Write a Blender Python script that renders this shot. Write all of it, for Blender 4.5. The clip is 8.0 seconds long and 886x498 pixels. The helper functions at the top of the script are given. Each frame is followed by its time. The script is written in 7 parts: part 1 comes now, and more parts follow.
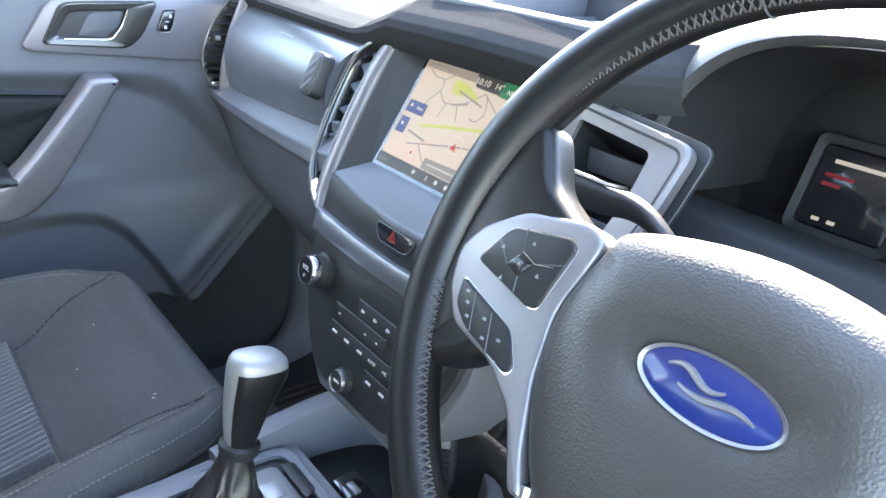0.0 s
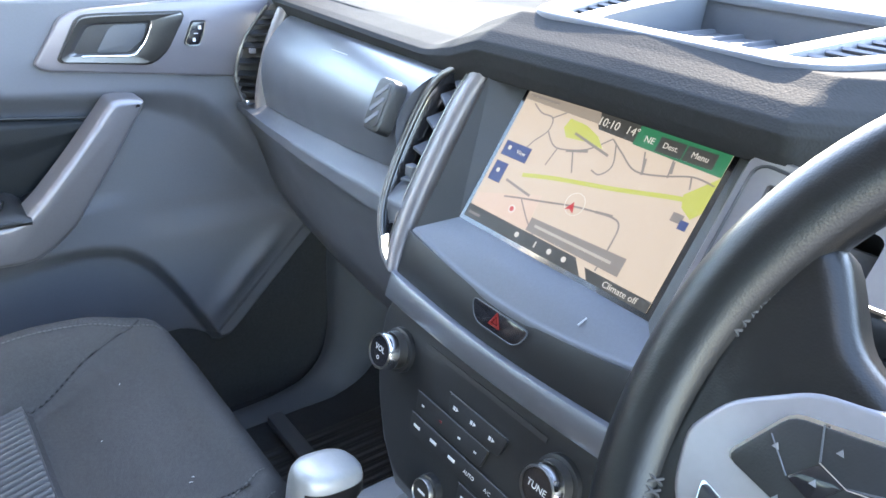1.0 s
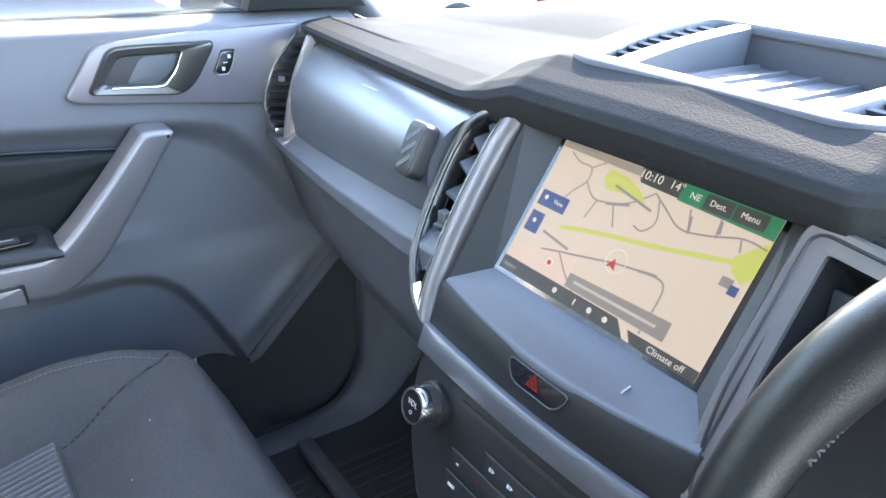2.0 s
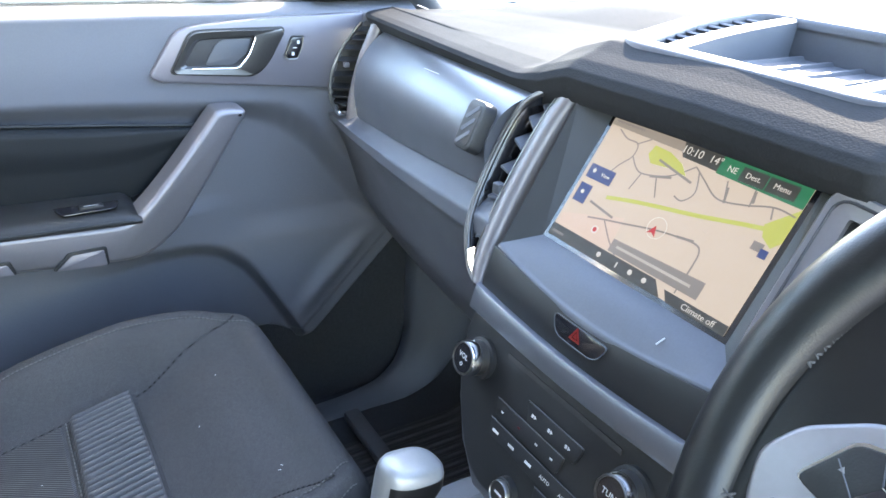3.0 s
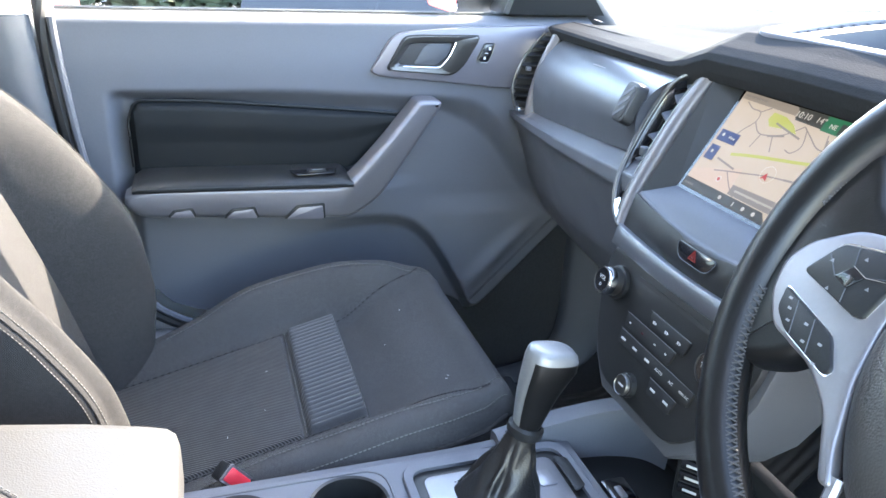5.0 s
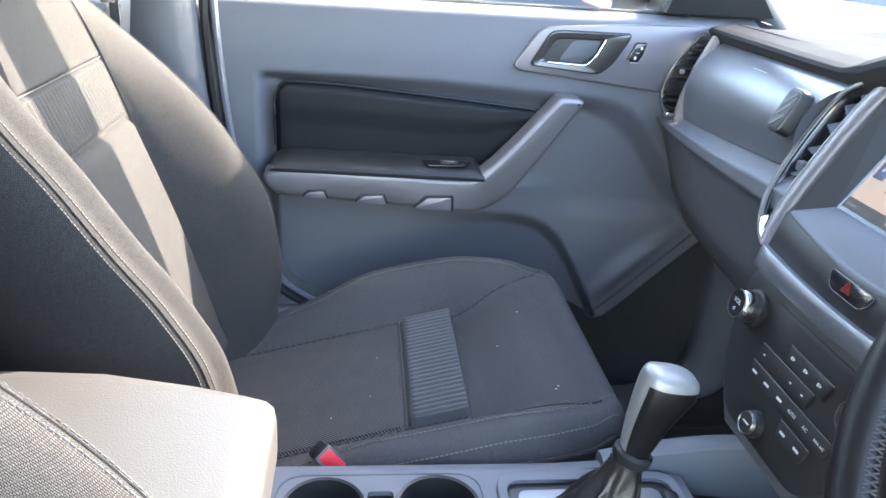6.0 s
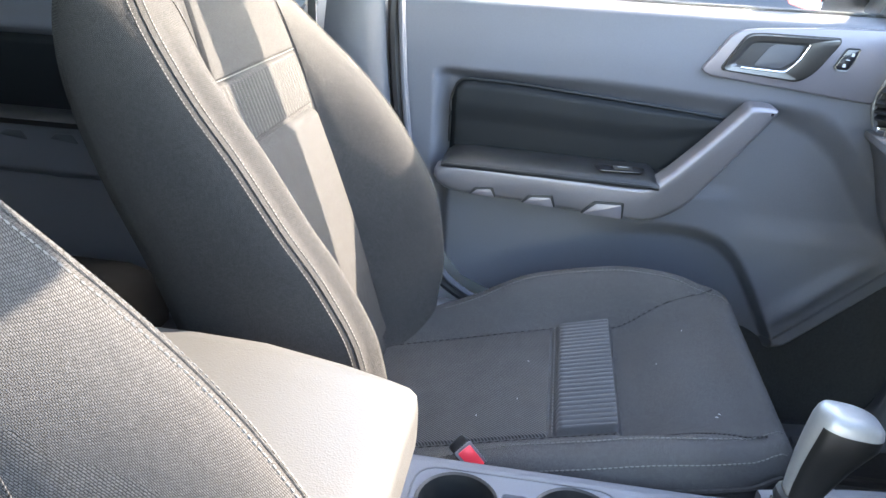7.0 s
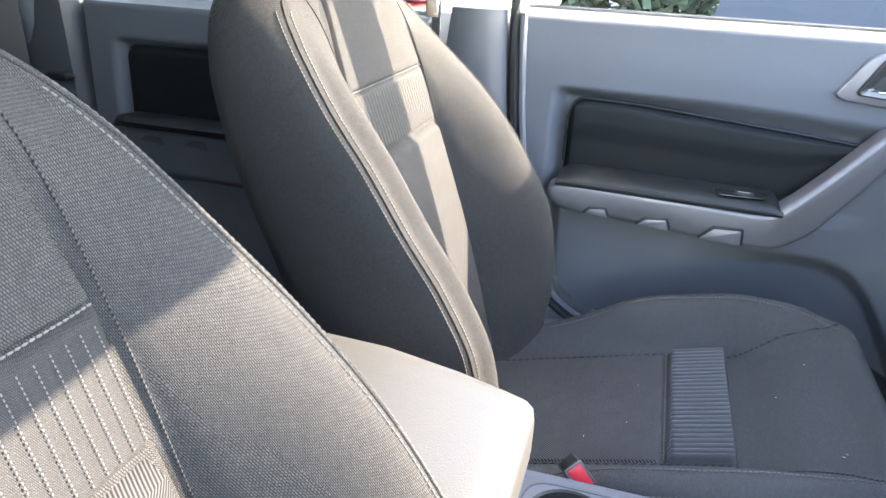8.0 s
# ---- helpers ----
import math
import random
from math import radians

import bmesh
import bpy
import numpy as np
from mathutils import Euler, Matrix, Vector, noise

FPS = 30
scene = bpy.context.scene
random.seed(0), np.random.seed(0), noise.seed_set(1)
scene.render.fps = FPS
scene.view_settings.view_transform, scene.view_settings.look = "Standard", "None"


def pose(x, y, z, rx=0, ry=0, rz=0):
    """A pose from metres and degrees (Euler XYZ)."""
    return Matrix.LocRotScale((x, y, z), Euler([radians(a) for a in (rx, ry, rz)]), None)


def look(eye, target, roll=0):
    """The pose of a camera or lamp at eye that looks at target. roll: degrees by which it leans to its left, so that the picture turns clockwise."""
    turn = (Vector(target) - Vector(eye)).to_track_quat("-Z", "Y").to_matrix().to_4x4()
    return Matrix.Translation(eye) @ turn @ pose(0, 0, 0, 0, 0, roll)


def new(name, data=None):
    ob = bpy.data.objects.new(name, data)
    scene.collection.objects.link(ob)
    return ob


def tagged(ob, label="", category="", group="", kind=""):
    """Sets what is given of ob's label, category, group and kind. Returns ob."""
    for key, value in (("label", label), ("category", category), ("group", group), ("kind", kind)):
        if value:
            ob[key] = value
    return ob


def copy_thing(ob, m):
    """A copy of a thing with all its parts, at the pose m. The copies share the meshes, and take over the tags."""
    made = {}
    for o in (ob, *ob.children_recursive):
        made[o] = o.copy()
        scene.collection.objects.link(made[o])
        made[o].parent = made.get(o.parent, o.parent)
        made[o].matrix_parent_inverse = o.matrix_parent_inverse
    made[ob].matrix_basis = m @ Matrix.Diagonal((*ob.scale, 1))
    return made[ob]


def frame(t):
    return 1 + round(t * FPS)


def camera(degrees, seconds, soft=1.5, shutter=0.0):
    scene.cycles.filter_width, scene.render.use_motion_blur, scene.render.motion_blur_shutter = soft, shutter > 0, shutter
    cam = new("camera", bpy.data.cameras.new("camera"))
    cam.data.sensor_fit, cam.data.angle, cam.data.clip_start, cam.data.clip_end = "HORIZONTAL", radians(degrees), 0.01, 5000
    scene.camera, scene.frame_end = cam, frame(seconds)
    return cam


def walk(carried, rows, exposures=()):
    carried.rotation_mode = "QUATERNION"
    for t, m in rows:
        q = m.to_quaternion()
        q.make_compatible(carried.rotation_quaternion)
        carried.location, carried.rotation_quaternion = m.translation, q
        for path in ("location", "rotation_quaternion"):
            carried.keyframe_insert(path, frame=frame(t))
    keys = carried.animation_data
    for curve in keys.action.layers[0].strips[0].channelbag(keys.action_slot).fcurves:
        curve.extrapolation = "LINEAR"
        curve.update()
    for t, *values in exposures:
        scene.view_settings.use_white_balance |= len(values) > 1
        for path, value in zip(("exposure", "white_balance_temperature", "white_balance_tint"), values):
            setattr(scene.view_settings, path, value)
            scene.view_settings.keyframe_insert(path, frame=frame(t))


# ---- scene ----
cam = camera(62.2, 8.0)
METRES, EYE, TILT, LEAN, TURN = 0.75, 1.45, -22.0, 0.0, 45.0
PATH = [
    (0, (0.472, 0.081, 1.382), (-0.923, 1.252, 0.556), 4.8),
    (0.5, (0.38, 0.098, 1.369), (-1.029, 1.242, 0.53), 4.5),
    (1, (0.314, 0.117, 1.383), (-1.097, 1.249, 0.53), 3.8),
    (1.5, (0.282, 0.127, 1.401), (-1.134, 1.247, 0.539), 3.2),
    (1.7, (0.276, 0.135, 1.411), (-1.154, 1.234, 0.547), 2.8),
    (2.8, (0.328, 0.098, 1.399), (-1.187, 1.109, 0.573), 3.5),
    (3, (0.329, 0.09, 1.405), (-1.193, 1.066, 0.549), 3.4),
    (3.5, (0.348, 0.068, 1.396), (-1.237, 0.943, 0.546), 3.7),
    (4, (0.38, 0.054, 1.393), (-1.285, 0.793, 0.569), 3.2),
    (4.2, (0.393, 0.042, 1.387), (-1.295, 0.75, 0.58), 3.0),
    (5.3, (0.536, -0.005, 1.385), (-1.226, 0.526, 0.601), 3.2),
    (5.5, (0.537, -0.01, 1.384), (-1.24, 0.471, 0.602), 3.6),
    (6, (0.489, 0.033, 1.369), (-1.33, 0.257, 0.567), 4.0),
    (6.5, (0.467, 0.054, 1.358), (-1.355, 0.02, 0.535), 3.6),
    (7, (0.479, 0.049, 1.358), (-1.332, -0.192, 0.543), 3.1),
    (7.5, (0.49, 0.032, 1.349), (-1.303, -0.364, 0.558), 2.9),
    (8, (0.497, 0.021, 1.352), (-1.281, -0.468, 0.577), 2.9),
]
EXPOSURES = [(0.0, 4.80, 7400, 12), (1.0, 4.84, 7300, 12), (1.5, 4.80, 7300, 12), (4.0, 4.75, 7200, 12), (5.6, 4.66, 7350, 12), (6.0, 4.62, 7400, 13), (6.8, 4.73, 7500, 13), (8.0, 4.61, 7600, 13)]
walk(cam, [(t, look(eye, target, roll)) for t, eye, target, roll in PATH], EXPOSURES)

# ---- light ----
SUN_AZ, SUN_EL = -30.0, 33.0   # degrees from the car's nose towards its right side; height
world = bpy.data.worlds.new("sky")
scene.world = world
world.use_nodes = True
wn = world.node_tree.nodes
sky = wn.new("ShaderNodeTexSky")
sky.sky_type, sky.sun_disc = "NISHITA", False
sky.dust_density = 0.5
sky.sun_elevation, sky.sun_rotation = radians(SUN_EL), radians(SUN_AZ)
wn["Background"].inputs["Strength"].default_value = 0.15
world.node_tree.links.new(sky.outputs[0], wn["Background"].inputs["Color"])
sun = new("sun", bpy.data.lights.new("sun", "SUN"))
sun.data.energy, sun.data.angle, sun.data.color = 2.0, radians(0.5), (1.0, 0.94, 0.85)
toward = Vector((math.sin(radians(SUN_AZ)) * math.cos(radians(SUN_EL)), math.cos(radians(SUN_AZ)) * math.cos(radians(SUN_EL)), math.sin(radians(SUN_EL))))
sun.matrix_world = look(toward * 20, (0, 0, 1))


# ---- materials ----
def material(name, colour, rough=0.5, metal=0.0, grain=0.0, grain_size=900.0, mottle=0.12, mottle_size=9.0, coat=0.0, spec=0.5, sheen=0.0, kind="grain"):
    """A surface with colour variation at two scales and a fine relief of the kind given."""
    m = bpy.data.materials.new(name)
    m.use_nodes = True
    nt = m.node_tree
    b = nt.nodes["Principled BSDF"]
    b.inputs["Roughness"].default_value, b.inputs["Metallic"].default_value = rough, metal
    b.inputs["Coat Weight"].default_value, b.inputs["Specular IOR Level"].default_value = coat, spec
    b.inputs["Sheen Weight"].default_value = sheen
    b.inputs["Sheen Roughness"].default_value = 0.5
    co = nt.nodes.new("ShaderNodeTexCoord")
    big = nt.nodes.new("ShaderNodeTexNoise")
    big.inputs["Scale"].default_value, big.inputs["Detail"].default_value = mottle_size, 5
    nt.links.new(co.outputs["Object"], big.inputs["Vector"])
    small = nt.nodes.new("ShaderNodeTexNoise")
    small.inputs["Scale"].default_value, small.inputs["Detail"].default_value = grain_size * 0.35, 2
    nt.links.new(co.outputs["Object"], small.inputs["Vector"])
    add = nt.nodes.new("ShaderNodeMath")
    add.operation = "ADD"
    nt.links.new(big.outputs["Fac"], add.inputs[0])
    nt.links.new(small.outputs["Fac"], add.inputs[1])
    ramp = nt.nodes.new("ShaderNodeMapRange")
    ramp.inputs["From Min"].default_value, ramp.inputs["From Max"].default_value = 0.6, 1.4
    ramp.inputs["To Min"].default_value, ramp.inputs["To Max"].default_value = 1 - mottle, 1 + mottle
    nt.links.new(add.outputs[0], ramp.inputs["Value"])
    mul = nt.nodes.new("ShaderNodeVectorMath")
    mul.operation = "SCALE"
    mul.inputs[0].default_value = colour
    nt.links.new(ramp.outputs[0], mul.inputs["Scale"])
    nt.links.new(mul.outputs[0], b.inputs["Base Color"])
    rr = nt.nodes.new("ShaderNodeMapRange")
    rr.inputs["From Min"].default_value, rr.inputs["From Max"].default_value = 0.3, 0.7
    rr.inputs["To Min"].default_value, rr.inputs["To Max"].default_value = max(0.02, rough - 0.06), min(1, rough + 0.06)
    nt.links.new(big.outputs["Fac"], rr.inputs["Value"])
    nt.links.new(rr.outputs[0], b.inputs["Roughness"])
    if grain:
        if kind == "leather":
            tex = nt.nodes.new("ShaderNodeTexVoronoi")
            tex.feature = "SMOOTH_F1"
            tex.inputs["Scale"].default_value = grain_size
            nt.links.new(co.outputs["Object"], tex.inputs["Vector"])
            height = tex.outputs["Distance"]
        elif kind in ("weave", "weave_seat"):
            # twill: short raised threads in offset rows, laid slantwise over the face and the sides of the seat
            axes = nt.nodes.new("ShaderNodeSeparateXYZ")
            nt.links.new(co.outputs["Object"], axes.inputs[0])

            def calc(op, p, q):
                n = nt.nodes.new("ShaderNodeMath")
                n.operation = op
                for slot, val in enumerate((p, q)):
                    if isinstance(val, float):
                        n.inputs[slot].default_value = val
                    else:
                        nt.links.new(val, n.inputs[slot])
                return n.outputs[0]
            face = nt.nodes.new("ShaderNodeNewGeometry")
            facing = nt.nodes.new("ShaderNodeSeparateXYZ")
            nt.links.new(face.outputs["Normal"], facing.inputs[0])

            def either(axis, p, q):
                """q where the face looks along the axis, else p."""
                pick = calc("GREATER_THAN", calc("ABSOLUTE", facing.outputs[axis], 0.0), 0.85)
                return calc("ADD", p, calc("MULTIPLY", pick, calc("SUBTRACT", q, p)))
            deep = "Y" if kind == "weave" else "Z"
            off = calc("ADD", axes.outputs["X"], 0.381)
            turned_out = calc("GREATER_THAN", calc("MULTIPLY", facing.outputs["X"], calc("SIGN", off, 0.0)), 0.06)
            fall = calc("MULTIPLY", axes.outputs[deep], calc("SUBTRACT", 1.0, calc("MULTIPLY", turned_out, 2.0)))
            across = either("X", calc("ADD", calc("ABSOLUTE", off, 0.0), fall), axes.outputs[deep])
            along_v = axes.outputs["Z"] if kind == "weave" else either("Y", axes.outputs["Y"], axes.outputs["Z"])
            uv = nt.nodes.new("ShaderNodeCombineXYZ")
            nt.links.new(calc("SUBTRACT", along_v, calc("MULTIPLY", across, 0.85)), uv.inputs[0])
            nt.links.new(calc("ADD", calc("MULTIPLY", along_v, 0.85), across), uv.inputs[1])
            tex = nt.nodes.new("ShaderNodeTexBrick")
            tex.inputs["Scale"].default_value = grain_size
            tex.inputs["Brick Width"].default_value, tex.inputs["Row Height"].default_value = 2.3, 1.2
            tex.inputs["Mortar Size"].default_value, tex.inputs["Mortar Smooth"].default_value = 0.30, 0.7
            tex.inputs["Color1"].default_value, tex.inputs["Color2"].default_value, tex.inputs["Mortar"].default_value = (1.35, 1.35, 1.35, 1), (1.0, 1.0, 1.0, 1), (0.22, 0.22, 0.22, 1)
            # threads wander a little
            stray = nt.nodes.new("ShaderNodeTexNoise")
            stray.inputs["Scale"].default_value, stray.inputs["Detail"].default_value = 420, 1
            nt.links.new(co.outputs["Object"], stray.inputs["Vector"])
            shift = nt.nodes.new("ShaderNodeVectorMath")
            shift.operation = "MULTIPLY_ADD"
            shift.inputs[1].default_value = (0.0011, 0.0011, 0)
            nt.links.new(stray.outputs["Color"], shift.inputs[0])
            nt.links.new(uv.outputs[0], shift.inputs[2])
            nt.links.new(shift.outputs[0], tex.inputs["Vector"])
            height = tex.outputs["Color"]
        elif kind in ("rib", "rib_seat"):
            tex = nt.nodes.new("ShaderNodeTexWave")
            tex.bands_direction = "X"
            tex.inputs["Scale"].default_value, tex.inputs["Distortion"].default_value = grain_size, 0.4
            turn = nt.nodes.new("ShaderNodeMapping")
            turn.inputs["Rotation"].default_value = (0, radians(42), 0) if kind == "rib" else (0, 0, radians(42))
            nt.links.new(co.outputs["Object"], turn.inputs["Vector"])
            nt.links.new(turn.outputs[0], tex.inputs["Vector"])
            height = tex.outputs["Fac"]
        else:
            tex = nt.nodes.new("ShaderNodeTexNoise")
            tex.inputs["Scale"].default_value, tex.inputs["Detail"].default_value = grain_size, 3
            nt.links.new(co.outputs["Object"], tex.inputs["Vector"])
            height = tex.outputs["Fac"]
        bump = nt.nodes.new("ShaderNodeBump")
        bump.inputs["Strength"].default_value, bump.inputs["Distance"].default_value = grain, 0.001
        nt.links.new(height, bump.inputs["Height"])
        nt.links.new(bump.outputs[0], b.inputs["Normal"])
        if kind in ("rib", "rib_seat", "weave", "weave_seat"):
            tone = nt.nodes.new("ShaderNodeMapRange")
            tone.inputs["From Max"].default_value = 1.35 if "weave" in kind else 1.0
            tone.inputs["To Min"].default_value, tone.inputs["To Max"].default_value = (0.20, 1.38) if "weave" in kind else (0.3, 1.55)
            nt.links.new(height, tone.inputs["Value"])
            both = nt.nodes.new("ShaderNodeMath")
            both.operation = "MULTIPLY"
            nt.links.new(ramp.outputs[0], both.inputs[0])
            nt.links.new(tone.outputs[0], both.inputs[1])
            nt.links.new(both.outputs[0], mul.inputs["Scale"])
    return m


def glowing(name, colour, strength=1.0):
    m = material(name, tuple(c * 0.06 for c in colour), 0.5, mottle=0.02, mottle_size=40, spec=0.25)
    b = m.node_tree.nodes["Principled BSDF"]
    b.inputs["Emission Color"].default_value = (*colour, 1)
    b.inputs["Emission Strength"].default_value = strength
    return m


M = dict(
    trim=material("grey_trim_plastic", (0.092, 0.0975, 0.113), 0.55, grain=0.25, grain_size=1400, mottle=0.06, spec=0.28),
    dark_trim=material("charcoal_trim_plastic", (0.05, 0.054, 0.062), 0.55, grain=0.25, grain_size=1400, mottle=0.08),
    black=material("black_plastic", (0.012, 0.013, 0.014), 0.45, grain=0.12, grain_size=1200, mottle=0.1, spec=0.3),
    mid_trim=material("mid_grey_trim_plastic", (0.072, 0.078, 0.090), 0.52, grain=0.2, grain_size=1400, mottle=0.07, spec=0.3),
    gloss=material("gloss_black_plastic", (0.01, 0.01, 0.012), 0.16, mottle=0.1, coat=0.3),
    dash=material("dash_soft_skin", (0.028, 0.0292, 0.0305), 0.6, grain=0.2, grain_size=700, kind="leather", mottle=0.08, spec=0.004),
    # lighter copy of the dash skin, with the hood's glare put into its colour
    hood=material("hood_glare_skin", (0.042, 0.043, 0.044), 0.5, grain=0.15, grain_size=700, kind="leather", mottle=0.08, spec=0.3),
    fascia=material("satin_grey_fascia", (0.093, 0.098, 0.109), 0.32, metal=0.45, grain=0.08, grain_size=1500, mottle=0.04),
    bar=material("dark_satin_metal", (0.135, 0.126, 0.128), 0.42, metal=0.4, mottle=0.05),
    surround=material("satin_mauve_surround", (0.135, 0.13, 0.146), 0.36, metal=0.35, grain=0.05, grain_size=1500, mottle=0.04),
    silver=material("satin_silver_paint", (0.205, 0.203, 0.218), 0.40, metal=0.6, mottle=0.04),
    pull=material("dull_satin_pull_paint", (0.165, 0.160, 0.172), 0.44, metal=0.5, mottle=0.05),
    chrome=material("chrome", (0.82, 0.82, 0.82), 0.1, metal=1.0, mottle=0.04),
    cup_metal=material("dark_satin_cup", (0.085, 0.083, 0.085), 0.32, metal=0.7, mottle=0.05),
    smoke=material("smoked_chrome", (0.115, 0.112, 0.108), 0.36, metal=0.9, mottle=0.05),
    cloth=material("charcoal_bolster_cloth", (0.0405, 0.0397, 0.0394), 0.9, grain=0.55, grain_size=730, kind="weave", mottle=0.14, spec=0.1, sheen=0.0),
    # cushion copies of the seat cloth, lightened to stand for light from above
    cloth_base=material("lightened_cushion_cloth", (0.058, 0.0575, 0.0585), 0.9, grain=0.4, grain_size=780, kind="weave_seat", mottle=0.14, spec=0.1, sheen=0.0),
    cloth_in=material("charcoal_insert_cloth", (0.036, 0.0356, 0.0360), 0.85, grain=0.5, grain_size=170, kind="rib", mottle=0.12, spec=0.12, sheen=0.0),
    cloth_seat=material("lightened_seat_insert_cloth", (0.052, 0.0515, 0.0522), 0.85, grain=0.6, grain_size=115, kind="rib_seat", mottle=0.12, spec=0.12, sheen=0.0),
    housing=material("screen_housing_plastic", (0.017, 0.019, 0.0205), 0.45, grain=0.15, grain_size=1300, mottle=0.06),
    # grey back panel cloth with the shade over it put into its colour
    cloth_mid=material("shaded_panel_cloth", (0.029, 0.0286, 0.0288), 0.8, grain=0.15, grain_size=1200, kind="weave", mottle=0.1, spec=0.15, sheen=0.0),
    # cushion band, its grey also lightened for the light from above
    cloth_rib=material("grey_ribbed_band_cloth", (0.086, 0.0855, 0.0875), 0.75, grain=0.1, grain_size=1200, kind="weave_seat", mottle=0.1, spec=0.3),
    thread=material("pale_grey_thread", (0.088, 0.087, 0.084), 0.85, mottle=0.1),
    rim_thread=material("dull_rim_thread", (0.032, 0.031, 0.030), 0.7, mottle=0.2),
    vinyl=material("grey_armrest_vinyl", (0.046, 0.0462, 0.0462), 0.5, grain=0.2, grain_size=700, kind="leather", mottle=0.05),
    leather=material("black_wheel_leather", (0.005, 0.0052, 0.0055), 0.34, grain=0.07, grain_size=1300, kind="leather", mottle=0.15, spec=0.3),
    hub=material("grained_airbag_cover", (0.030, 0.0292, 0.0276), 0.42, grain=0.22, grain_size=850, kind="leather", mottle=0.06),
    insert=material("black_door_cloth", (0.0048, 0.0068, 0.0082), 0.6, grain=0.2, grain_size=900, kind="leather", mottle=0.12, spec=0.22),
    knob=material("satin_knob_paint", (0.19, 0.196, 0.20), 0.40, metal=0.3, mottle=0.05),
    boot=material("creased_boot_leather", (0.008, 0.008, 0.0085), 0.4, grain=0.25, grain_size=500, kind="leather", mottle=0.2, mottle_size=30),
    carpet=material("charcoal_carpet", (0.022, 0.0245, 0.028), 0.95, grain=1.0, grain_size=500, mottle=0.3, mottle_size=30),
    rubber=material("black_rubber", (0.012, 0.012, 0.013), 0.6, grain=0.2, grain_size=600, mottle=0.2),
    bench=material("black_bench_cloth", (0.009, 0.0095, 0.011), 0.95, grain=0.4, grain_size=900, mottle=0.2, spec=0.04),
    red=material("red_release_plastic", (0.62, 0.03, 0.045), 0.35, mottle=0.06),
    white=material("white_print", (0.42, 0.42, 0.42), 0.5, mottle=0.03),
    roof=material("pale_headliner", (0.78, 0.77, 0.75), 0.9, grain=0.4, grain_size=700, mottle=0.05),
    paint=material("white_body_paint", (0.7, 0.7, 0.7), 0.2, coat=0.6, mottle=0.03),
)


# ---- building tools ----
def finish(bm, name, mats, angle=40):
    bmesh.ops.recalc_face_normals(bm, faces=bm.faces)
    me = bpy.data.meshes.new(name)
    bm.to_mesh(me)
    bm.free()
    for f in me.polygons:
        f.use_smooth = True
    me.set_sharp_from_angle(angle=radians(angle))
    for m in mats if isinstance(mats, (list, tuple)) else [mats]:
        me.materials.append(m)
    return me


def thing(name, place, label, category, group="", kind=""):
    ob = new(name)
    ob.empty_display_size = 0.05
    ob.location = place
    return tagged(ob, label, category, group, kind)


def part(name, bm, mat, parent, label="", angle=40):
    ob = new(name, finish(bm, name, mat, angle))
    ob.parent = parent
    if parent.type == "EMPTY":
        ob.matrix_parent_inverse = Matrix.Translation(-Vector(parent.location))
    if label:
        ob["label"] = label
    return ob


def solid(name, bm, mat, label, category, group="", kind="", angle=40):
    return tagged(new(name, finish(bm, name, mat, angle)), label, category, group, kind)


def lerp(x, *pairs):
    """The value at x of a line through (x, value) pairs."""
    return float(np.interp(x, [p[0] for p in pairs], [p[1] for p in pairs]))


def curve(x, *pairs):
    """The value at x of a smooth line through (x, value) pairs."""
    xs, ys = [p[0] for p in pairs], [p[1] for p in pairs]
    if x <= xs[0] or x >= xs[-1]:
        return ys[0] if x <= xs[0] else ys[-1]
    slope = [(ys[i + 1] - ys[i]) / (xs[i + 1] - xs[i]) for i in range(len(xs) - 1)]
    i = max(k for k in range(len(slope)) if xs[k] <= x)
    at = [slope[0]] + [0.0 if p * q <= 0 else 2 * p * q / (p + q) for p, q in zip(slope, slope[1:])] + [slope[-1]]
    h = xs[i + 1] - xs[i]
    t = (x - xs[i]) / h
    return ys[i] * (1 + 2 * t) * (1 - t) ** 2 + at[i] * h * t * (1 - t) ** 2 + ys[i + 1] * t * t * (3 - 2 * t) + at[i + 1] * h * t * t * (t - 1)


def step(a, b, x):
    t = min(1.0, max(0.0, (x - a) / (b - a)))
    return t * t * (3 - 2 * t)


def loft(rings, bm=None, caps=True, closed=True):
    """Skins rings of equal length, one after the other."""
    bm = bm or bmesh.new()
    vs = [[bm.verts.new(p) for p in ring] for ring in rings]
    n = len(vs[0])
    for a, b in zip(vs, vs[1:]):
        for i in range(n if closed else n - 1):
            j = (i + 1) % n
            bm.faces.new((a[i], a[j], b[j], b[i]))
    if caps and closed:
        bm.faces.new(vs[0])
        bm.faces.new(vs[-1])
    return bm


def sheet(fn, us, vs, thick=None, bm=None):
    """A surface fn(u, v), given a back and a rim by the vector thick."""
    bm = bm or bmesh.new()
    top = [[bm.verts.new(fn(u, v)) for v in vs] for u in us]
    for a, b in zip(top, top[1:]):
        for i in range(len(vs) - 1):
            bm.faces.new((a[i], a[i + 1], b[i + 1], b[i]))
    if thick is not None:
        off = Vector(thick)
        low = [[bm.verts.new(v.co + off) for v in row] for row in top]
        for a, b in zip(low, low[1:]):
            for i in range(len(vs) - 1):
                bm.faces.new((a[i], b[i], b[i + 1], a[i + 1]))
        edge = [(0, j) for j in range(len(vs))] + [(i, len(vs) - 1) for i in range(1, len(us))]
        edge += [(len(us) - 1, j) for j in range(len(vs) - 2, -1, -1)] + [(i, 0) for i in range(len(us) - 2, 0, -1)]
        for (i, j), (k, l) in zip(edge, edge[1:] + edge[:1]):
            bm.faces.new((top[i][j], low[i][j], low[k][l], top[k][l]))
    return bm


